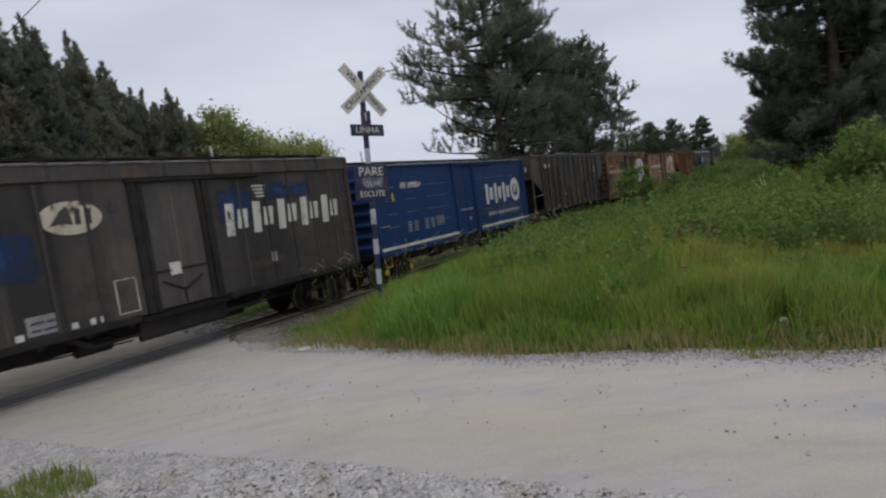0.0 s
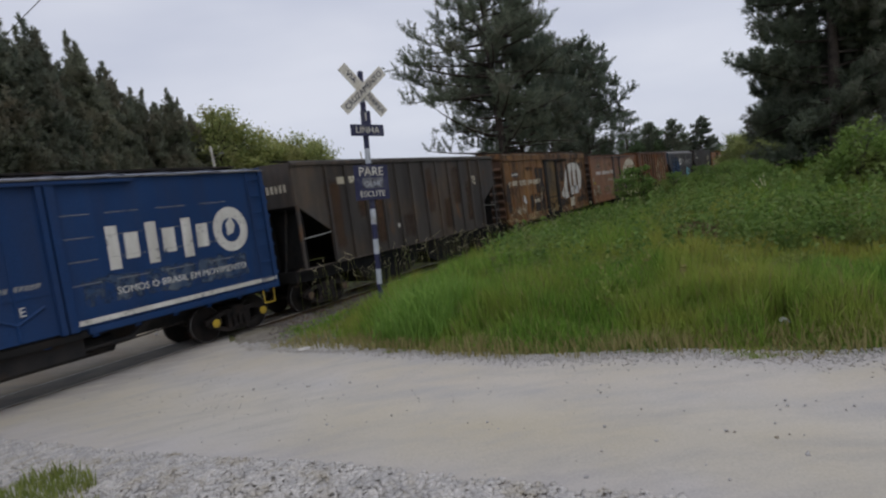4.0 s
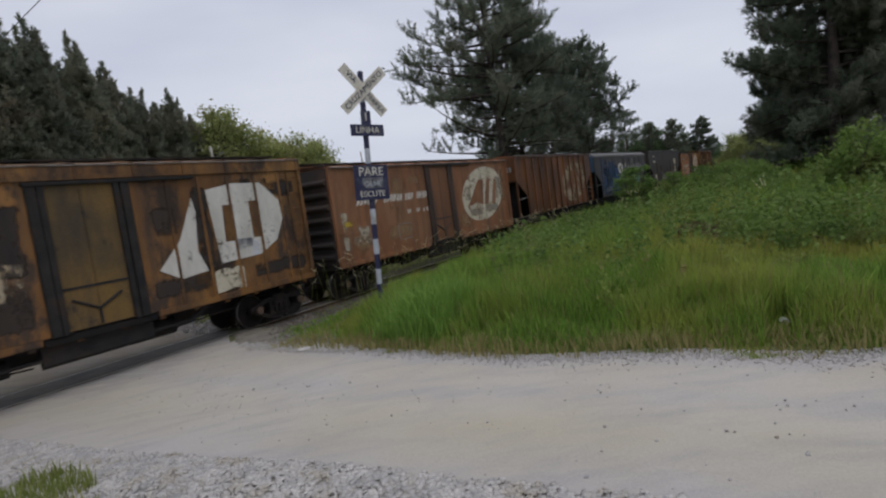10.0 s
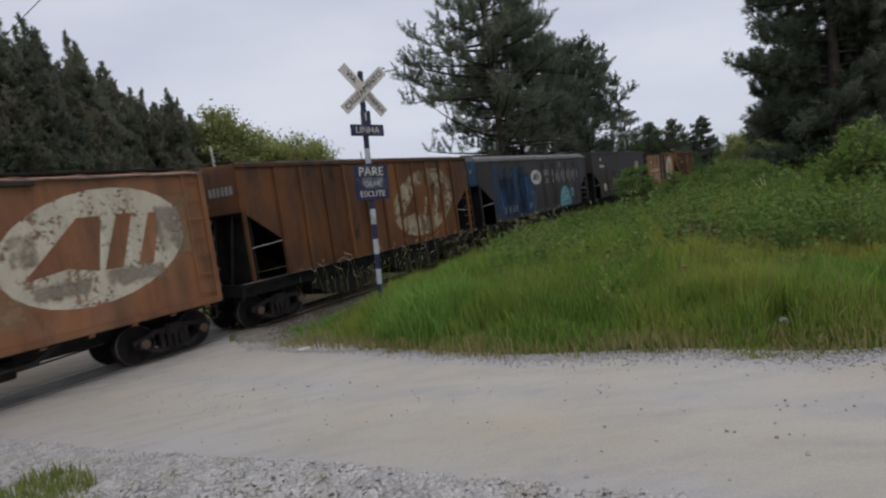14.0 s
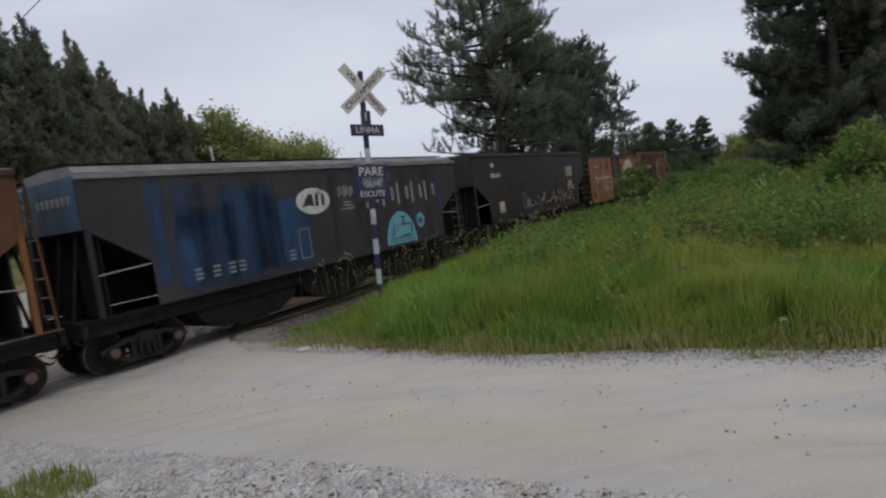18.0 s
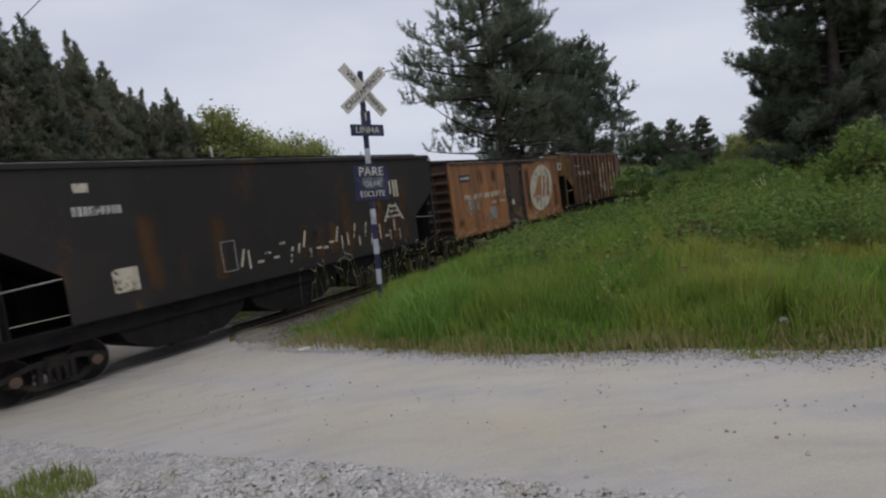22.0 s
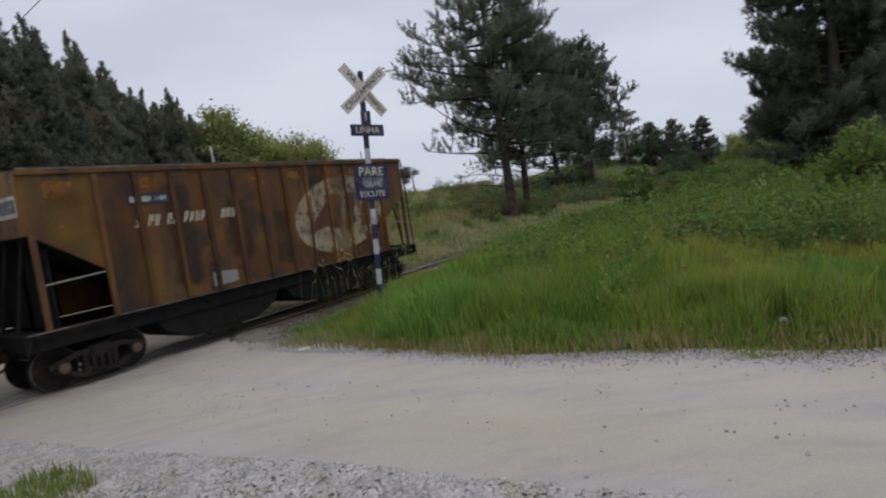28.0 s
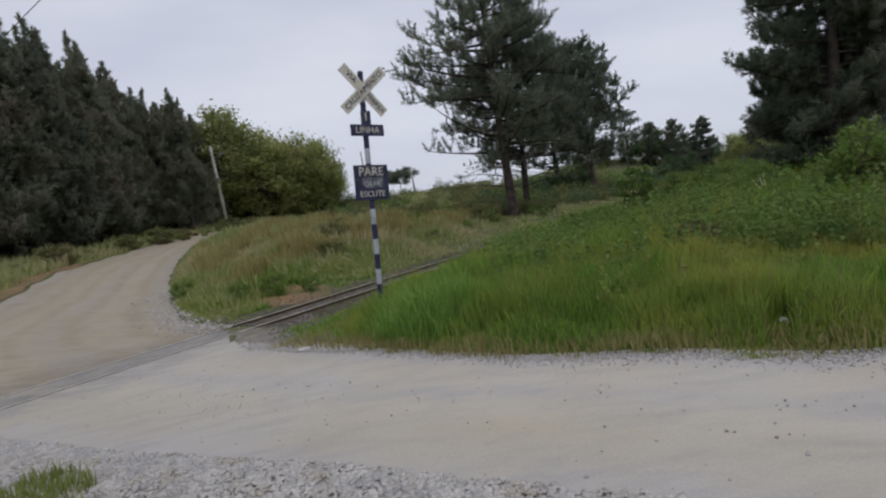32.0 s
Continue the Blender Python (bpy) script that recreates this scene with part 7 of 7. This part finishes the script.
def blades(name, label, n, r0, r1, a0, a1, mat, height, width, keep, seed, bend=0.35, power=1.0, category="grass"):
    """Grass as single bent blades, denser near the road."""
    rng = np.random.default_rng(seed)
    u = rng.uniform(0, 1, n)
    r = r0 * (r1 / r0) ** (u ** power)
    a = np.radians(rng.uniform(a0, a1, n))
    x, y = r * np.sin(a), r * np.cos(a)
    hmul, ok = keep(x, y, rng)
    x, y, r, hmul = x[ok], y[ok], r[ok], hmul[ok]
    n = len(x)
    z = land(x, y) - 0.02
    h = height * hmul * rng.uniform(0.45, 1.15, n)
    th = rng.uniform(0, 2 * np.pi, n)
    lean = np.stack([np.cos(th), np.sin(th)], 1) * (h * bend * rng.uniform(0.2, 1.3, n))[:, None]
    ph = rng.uniform(0, np.pi, n)
    w = (np.maximum(width, r * 0.0011) * rng.uniform(0.7, 1.3, n))[:, None] * np.stack([np.cos(ph), np.sin(ph)], 1)
    P = np.stack([x, y], 1)
    v = np.zeros((n, 5, 3))
    v[:, 0, :2], v[:, 0, 2] = P - w, z
    v[:, 1, :2], v[:, 1, 2] = P + w, z
    v[:, 2, :2], v[:, 2, 2] = P + lean * 0.35 + w * 0.8, z + h * 0.6
    v[:, 3, :2], v[:, 3, 2] = P + lean * 0.35 - w * 0.8, z + h * 0.6
    v[:, 4, :2], v[:, 4, 2] = P + lean, z + h * (1 - 0.25 * np.hypot(lean[:, 0], lean[:, 1]) / np.maximum(h, 0.01))
    o = (np.arange(n) * 5)[:, None]
    f = np.concatenate([o + [0, 1, 2], o + [0, 2, 3], o + [3, 2, 4]])
    ob = part(name, np_mesh(name, v.reshape(-1, 3), f, mat), None)
    tagged(ob, label, category, kind="stuff")
    return ob


def coords(x, y):
    return x * TY[0] + y * TY[1], x * TX[0] + y * TX[1]


def tuft_noise(x, y, s=1.0):
    return 0.5 + 0.25 * (np.sin(x * 1.9 * s + 1.3 * np.sin(y * 1.1 * s)) + np.sin(y * 2.3 * s + 1.7 * np.sin(x * 0.9 * s)))


def near_field(x, y, rng):
    q, s = coords(x, y)
    d = edge_distance(ROAD, x, y)
    ok = (~inside(ROAD, x, y) | (d < 0.2 * tuft_noise(x, y, 2.6) ** 2)) & (q < 11.9) & (s > 6) & (y > 4) & (x > -4.4)
    k = np.clip(d / 1.1, 0.12, 1) * (0.4 + 0.55 * tuft_noise(x, y) + 0.45 * tuft_noise(x + 3.1, y, 3.3)) * (1 - 0.45 * step(9.0, 11.6, q) * (1 - step(17, 21, s)) + 0.4 * step(8.0, 10.0, q) * step(18, 23, s))
    k = k * (0.24 + 0.76 * step(-2.5, -1.1, x))
    ok &= (x > -1.6) | (rng.uniform(0, 1, x.shape) < 0.5)
    k = k * (1 + 0.35 * np.exp(-((x + 1.2) ** 2 + (y - 10.2) ** 2) / 0.8))
    k = k * (1 - 0.45 * step(3.0, 6.0, x) * (1 - step(9, 13, y)))
    along, beside = x * 0.4985 + y * 0.8669, np.abs(x * 0.8669 - y * 0.4985)
    k = np.where((beside < 0.13) & (along > 6.2) & (along < 7.3), k * 0.36, k)
    return k, ok


def far_bank(x, y, rng):
    q, s = coords(x, y)
    d = edge_distance(ROAD, x, y)
    ok = ~inside(ROAD, x, y) & (q > 15.2) & (d > 0.1) & ((x > -17.3) | (y > 37) | (d > 1.0)) & ~(inside(BARE_CLAY, x, y) & (rng.uniform(0, 1, x.shape) < 0.9))
    bare = (tuft_noise(x, y, 0.45) > 0.74) & (q < 22)
    k = np.clip(d / 1.2, 0.15, 1) * (0.2 + 0.6 * tuft_noise(x, y, 0.7) + 0.5 * tuft_noise(x + 2, y - 1, 2.1)) * (0.35 + 0.65 * step(15.2, 19, q)) * (1 - 0.62 * step(-1, 5, x))
    return k, ok & ~(bare & (rng.uniform(0, 1, x.shape) < 0.85))


def bank_top(x, y, rng):
    q, s = coords(x, y)
    k = tuft_noise(x, y, 0.8)
    return 0.35 + 0.8 * k, ~inside(ROAD, x, y) & (q > 19) & (q < 34) & (x < 2) & (edge_distance(ROAD, x, y) > 1.2) & (k > rng.uniform(0.2, 0.7, x.shape))


def road_edge(x, y, rng):
    d = edge_distance(ROAD, x, y)
    return 0.5 + 0.8 * tuft_noise(x, y, 2), (~inside(ROAD, x, y) | (d < 0.16 * tuft_noise(x, y, 3.3))) & (d < 0.3 + 0.5 * rng.uniform(0, 1, x.shape)) & (coords(x, y)[0] < 11.5) & (x > -4.2)


def clump(x, y, rng):
    k = 1 - np.hypot((x + 0.25) / 1.2, (y - 8.9) / 1.3)
    return np.clip(0.35 + k, 0.2, 1.0), (k > 0.08 * rng.uniform(0, 4, x.shape)) & (edge_distance(ROAD, x, y) > 0.2) & ~inside(ROAD, x, y)


def verge(x, y, rng):
    return np.full(x.shape, 0.4) * (0.6 + tuft_noise(x, y, 3)), ((np.hypot(x + 4.0, y - 4.75) < 0.62) | ((np.hypot(x + 3.25, y - 4.4) < 0.5) & (tuft_noise(x, y, 4) > 0.62))) & ~inside(ROAD, x, y)


def make_grass():
    blades("grass", "tall bright green grass beside the road", 210000, 6.0, 34, -22, 46, M["grass"], 0.68, 0.006, near_field, 1)
    blades("grass", "tall green grass over the far part of the field", 70000, 30, 130, -2, 46, M["grass"], 0.75, 0.01, near_field, 2)
    blades("broad_grass", "clump of broad-bladed grass at the foot of the sign", 5200, 7.2, 10.6, -13, 4, M["broad"], 0.95, 0.011, clump, 8, 0.5)
    blades("dry_grass", "dry yellow stalks among the green grass", 42000, 6.0, 40, -24, 46, M["grass_dry"], 0.62, 0.004, near_field, 3, 0.25)
    blades("dry_grass", "short dry grass along the road edge", 26000, 5.5, 12, -26, 46, M["grass_dry"], 0.22, 0.004, road_edge, 9, 0.5)
    blades("bank_grass", "pale olive grass on the bank beyond the track", 170000, 16, 110, -46, 30, M["grass_far"], 0.95, 0.009, far_bank, 4)
    blades("bank_grass", "green grass low on the bank beyond the track", 110000, 16, 29, -40, -6, M["grass"], 0.55, 0.008, far_bank, 5)
    blades("dry_grass", "tall pale dry grass on top of the bank", 52000, 20, 46, -34, 8, M["grass_dry"], 1.05, 0.007, bank_top, 12, 0.3)
    blades("verge_grass", "small tuft of grass at the gravel verge", 6000, 4.5, 7.2, -46, -34, M["weed"], 0.42, 0.004, verge, 6)


def leafy_weeds(name, label, n, r0, r1, a0, a1, mat, tall, leaf, seed, per=26):
    """Upright leafy young plants scattered through the field."""
    rng = np.random.default_rng(seed)
    r = r0 * (r1 / r0) ** rng.uniform(0, 1, n)
    a = np.radians(rng.uniform(a0, a1, n))
    x, y = r * np.sin(a), r * np.cos(a)
    q, s = coords(x, y)
    ok = ~inside(ROAD, x, y) & (edge_distance(ROAD, x, y) > 0.7) & (q < 10.6) & (tuft_noise(x, y, 0.6) > rng.uniform(0.1, 0.75, n))
    x, y, r = x[ok], y[ok], r[ok]
    n = len(x)
    h = tall * rng.uniform(0.5, 1.2, n)
    k = rng.uniform(0.15, 1, (n, per))
    off = rng.normal(0, 0.11, (n, per, 2)) * h[:, None, None] * (1.25 - k)[..., None]
    c = np.stack([x[:, None] + off[..., 0], y[:, None] + off[..., 1], land(x, y)[:, None] + h[:, None] * k], -1).reshape(-1, 3)
    v, f = leaves(rng, c, leaf, 0.6)
    v = (v.reshape(n, per * 4, 3) - c.reshape(n, per, 1, 3).repeat(4, 2).reshape(n, per * 4, 3)) * np.clip(r / 16, 1, 2.2)[:, None, None] + c.reshape(n, per, 1, 3).repeat(4, 2).reshape(n, per * 4, 3)
    o = part(name, np_mesh(name, v.reshape(-1, 3), f, mat), None)
    tagged(o, label, "weeds", kind="stuff")


def dead_stalks():
    rng = np.random.default_rng(77)
    for x, y, tall in ((11.0, 19.2, 0.95), (12.6, 17.2, 1.0)):
        z = float(land(x, y))
        t = []
        for i in range(6):
            e = rng.normal(0, 0.13, 2)
            t.append(tube(np.array([[x + e[0] * 0.3, y + e[1] * 0.3, z], [x + e[0], y + e[1], z + tall * 0.6], [x + e[0] * 2, y + e[1] * 2, z + tall * rng.uniform(0.8, 1.15)]]), [0.016, 0.012, 0.006], 5))
        o = part("dead_shrub", np_mesh("dead_shrub", *merge(t), M["seed"]), None)
        tagged(o, "bare bleached stems of a dead shrub in the grass", "shrub")


def seed_stalks():
    """Tall flowering grass at the foot of the sign, with pale bent seed heads."""
    rng = np.random.default_rng(31)
    st, hd = [], []
    for i in range(330):
        if i < 250:
            q, s = rng.uniform(9.0, 11.9), rng.uniform(10.5, 27)
        else:
            q, s = rng.uniform(4, 10), rng.uniform(10, 26)
        p = on_track(s, q)
        x, y = p
        if inside(ROAD, x, y):
            continue
        z = float(land(x, y))
        h = rng.uniform(0.9, 1.6)
        th = rng.uniform(0, 2 * np.pi)
        L = np.array([np.cos(th), np.sin(th)]) * h * rng.uniform(0.03, 0.2)
        pts = np.array([[x, y, z], [x + L[0] * 0.3, y + L[1] * 0.3, z + h * 0.6], [x + L[0] * 0.8, y + L[1] * 0.8, z + h * 0.93], [x + L[0] * 1.45, y + L[1] * 1.45, z + h * 0.97]])
        st.append(tube(pts, [0.0026, 0.0026, 0.0022, 0.002], 4))
        hd.append(tube(np.stack([pts[2], (pts[2] + pts[3]) / 2, pts[3], pts[3] + [L[0] * 0.2, L[1] * 0.2, 0.04]]), [0.0025, 0.005, 0.0045, 0.0015], 5))
    o = part("seed_stalks", np_mesh("stalks", *merge(st), M["weed"]), None)
    tagged(o, "tall bent stalks of flowering grass by the sign", "grass", kind="stuff")
    o = part("seed_heads", np_mesh("heads", *merge(hd), M["seed"]), None)
    tagged(o, "pale seed heads of tall grass by the sign", "grass", kind="stuff")


def stones(name, label, n, place, smin, smax, mat, seed, rise=0.02):
    """Loose angular stones, each its own uneven eight-cornered lump."""
    rng = np.random.default_rng(seed)
    x, y = place(rng, n)
    n = len(x)
    cube = np.array([(a, b, c) for a in (-1, 1) for b in (-1, 1) for c in (-1, 1)], float) * [0.6, 0.6, 0.5]
    faces = np.array([(0, 1, 3, 2), (4, 6, 7, 5), (0, 4, 5, 1), (2, 3, 7, 6), (0, 2, 6, 4), (1, 5, 7, 3)])
    s = rng.uniform(smin, smax, n) * rng.uniform(0.5, 1, n)
    v = cube[None] * rng.uniform(0.55, 1.2, (n, 8, 3)) * s[:, None, None]
    th = rng.uniform(0, 2 * np.pi, n)
    c, sn = np.cos(th)[:, None], np.sin(th)[:, None]
    v = np.stack([v[..., 0] * c - v[..., 1] * sn, v[..., 0] * sn + v[..., 1] * c, v[..., 2] * 0.75], -1)
    z = land(x, y) + rise + s * 0.2
    v += np.stack([x, y, z], -1)[:, None]
    f = faces[None] + (np.arange(n) * 8)[:, None, None]
    ob = part(name, np_mesh(name, v.reshape(-1, 3), f.reshape(-1, 4), mat), None)
    tagged(ob, label, "gravel", kind="stuff")


def shoulder(rng, n):
    x = rng.uniform(-8.5, 2.4, n)
    edge = np.interp(x, [-8.5, -7.07, -5.23, -3.51, -1.94, -0.99, 0.54, 2.4], [9.2, 8.3, 6.9, 5.45, 4.45, 4.03, 3.28, 2.25])
    y = edge + 0.08 - rng.exponential(0.75, n) + rng.uniform(0, 0.15, n)
    ok = y > edge - 3.0
    return x[ok], y[ok]


def verge_stones(rng, n):
    u = rng.uniform(0, 1, n)
    x = -2.9 + u * 9
    y = np.interp(x, [-3.0, -2.44, -1.75, -1.03, -0.18, 0.6, 2.4, 4.0, 6.2], [10.7, 9.96, 9.05, 8.09, 7.13, 6.5, 5.8, 5.0, 3.85])
    return x, y + 0.05 - np.abs(rng.normal(0, 0.2, n))


def road_stones(rng, n):
    x, y = rng.uniform(-16, 6, n), rng.uniform(2, 24, n)
    ok = inside(ROAD, x, y) & (np.abs(coords(x, y)[0] - OFF) > 1.2)
    return x[ok], y[ok]


def track_stones(rng, n):
    s, q = rng.uniform(10.2, 28, n), OFF + rng.normal(0, 1.0, n)
    ok = (np.abs(np.abs(q - OFF) - 0.53) > 0.08)
    p = TY[None] * q[:, None] + TX[None] * s[:, None]
    return p[ok, 0], p[ok, 1]


def far_edge_stones(rng, n):
    t = rng.uniform(0, 1, n)
    x = np.interp(t, [0, 0.3, 0.6, 1], [-6.7, -8.0, -9.5, -11.5]) + rng.normal(0, 0.5, n)
    y = np.interp(t, [0, 0.3, 0.6, 1], [15.9, 17.3, 19.5, 23.5]) + rng.normal(0, 0.3, n)
    return x, y


def dirt_stones(rng, n):
    x, y = rng.uniform(-5.6, -2.0, n), rng.uniform(9.4, 17, n)
    ok = ~inside(ROAD, x, y) & (coords(x, y)[0] < 12.6)
    edge = edge_distance(ROAD, x, y) < 0.5
    return x[ok & ~edge], y[ok & ~edge]


def corner_stones(rng, n):
    t = rng.uniform(0, 1, n)
    x = np.interp(t, [0, 0.3, 0.6, 1], [-1.5, -2.5, -3.1, -4.6])
    y = np.interp(t, [0, 0.3, 0.6, 1], [8.7, 10.0, 10.85, 12.8])
    return x + rng.normal(0, 0.13, n), y + rng.normal(0, 0.1, n)


def make_stones():
    stones("gravel", "grey gravel spilt along the road corner", 2600, corner_stones, 0.008, 0.03, M["stone"], 16, 0.03)
    stones("rubble", "dark and pale rubble strewn beside the crossing", 1500, dirt_stones, 0.01, 0.05, M["ballast"], 6, 0.02)
    stones("gravel", "loose pale crushed gravel along the road edge", 26000, shoulder, 0.016, 0.044, M["stone"], 1, 0.034)
    stones("gravel", "pale gravel between the road and the grass", 9000, verge_stones, 0.006, 0.024, M["pale_grit"], 2, 0.022)
    stones("gravel", "scattered small stones on the dirt road", 7500, road_stones, 0.005, 0.022, M["road_stone"], 3)
    stones("ballast", "dark railway ballast between the sleepers", 7000, track_stones, 0.03, 0.07, M["ballast"], 4)
    stones("gravel", "pale rubble where the far bank meets the road", 900, far_edge_stones, 0.02, 0.09, M["stone"], 5)


def bag():
    rng = np.random.default_rng(3)
    bm = bmesh.new()
    bmesh.ops.create_icosphere(bm, subdivisions=3, radius=0.05)
    for v in bm.verts:
        k = 1 + 0.35 * noise.noise(v.co * 22) + 0.2 * noise.noise(v.co * 50)
        v.co = Vector((v.co.x * 1.15 * k, v.co.y * k, max(v.co.z, -0.05) * 0.85 * k))
    o = part("plastic_bag", bm, M["plastic"])
    o.matrix_world = pose(3.62, 6.2, float(land(3.62, 6.2)) + 0.09)
    tagged(o, "crumpled white plastic bag lying in the grass", "litter")
    bm = bmesh.new()
    bmesh.ops.create_icosphere(bm, subdivisions=2, radius=0.16)
    for v in bm.verts:
        k = 1 + 0.3 * noise.noise(v.co * 9)
        v.co = Vector((v.co.x * 1.3 * k, v.co.y * 0.7 * k, max(v.co.z, -0.04) * 0.3 * k))
    o = part("flat_stone", bm, M["stone"])
    o.matrix_world = pose(-2.6, 10.05, float(land(-2.6, 10.05)) + 0.03)
    tagged(o, "flat pale stone at the road edge", "stone")


make_trees()
make_shrubs()
bag()
make_stones()
make_grass()
leafy_weeds("leafy_weeds", "bright leafy young plants scattered through the field", 2000, 10.5, 60, 6, 44, M["shrub"], 1.1, 0.055, 51)
leafy_weeds("leafy_weeds", "dull green leafy weeds scattered through the field", 1300, 9.5, 60, 4, 44, M["weed_dark"], 0.95, 0.05, 52)
leafy_weeds("leafy_weeds", "olive leafy weeds scattered through the field", 900, 7.5, 50, 8, 44, M["weed"], 0.6, 0.04, 53)
dead_stalks()
seed_stalks()



# ---------- what moves ----------
# metres that the train has gone by each full second
GONE = [0.0, 4.19, 8.37, 12.5, 16.6, 20.69, 24.8, 28.93, 33.08, 37.25, 41.45, 45.66, 49.85, 53.94, 57.94, 61.93, 66.0, 70.14, 74.37, 78.7, 83.15, 87.65, 92.18, 96.73, 101.32, 105.97, 110.68, 115.44, 120.25, 125.1, 129.97, 134.84, 139.72]


def gone(t):
    return float(np.interp(t, range(33), GONE))


def motions():
    for wagon, s0 in TRAIN:
        rows = []
        for i in range(33):
            p = on_track(s0 - GONE[i])
            rows.append((float(i), pose(p[0], p[1], 0, 0, 0, TURN)))
        walk(wagon, rows)
    for wheels, x in WHEELSETS:
        walk(wheels, [(i / 10, pose(x, 0, WHEEL_R, 0, -math.degrees(gone(i / 10) / WHEEL_R), 0)) for i in range(321)])


motions()
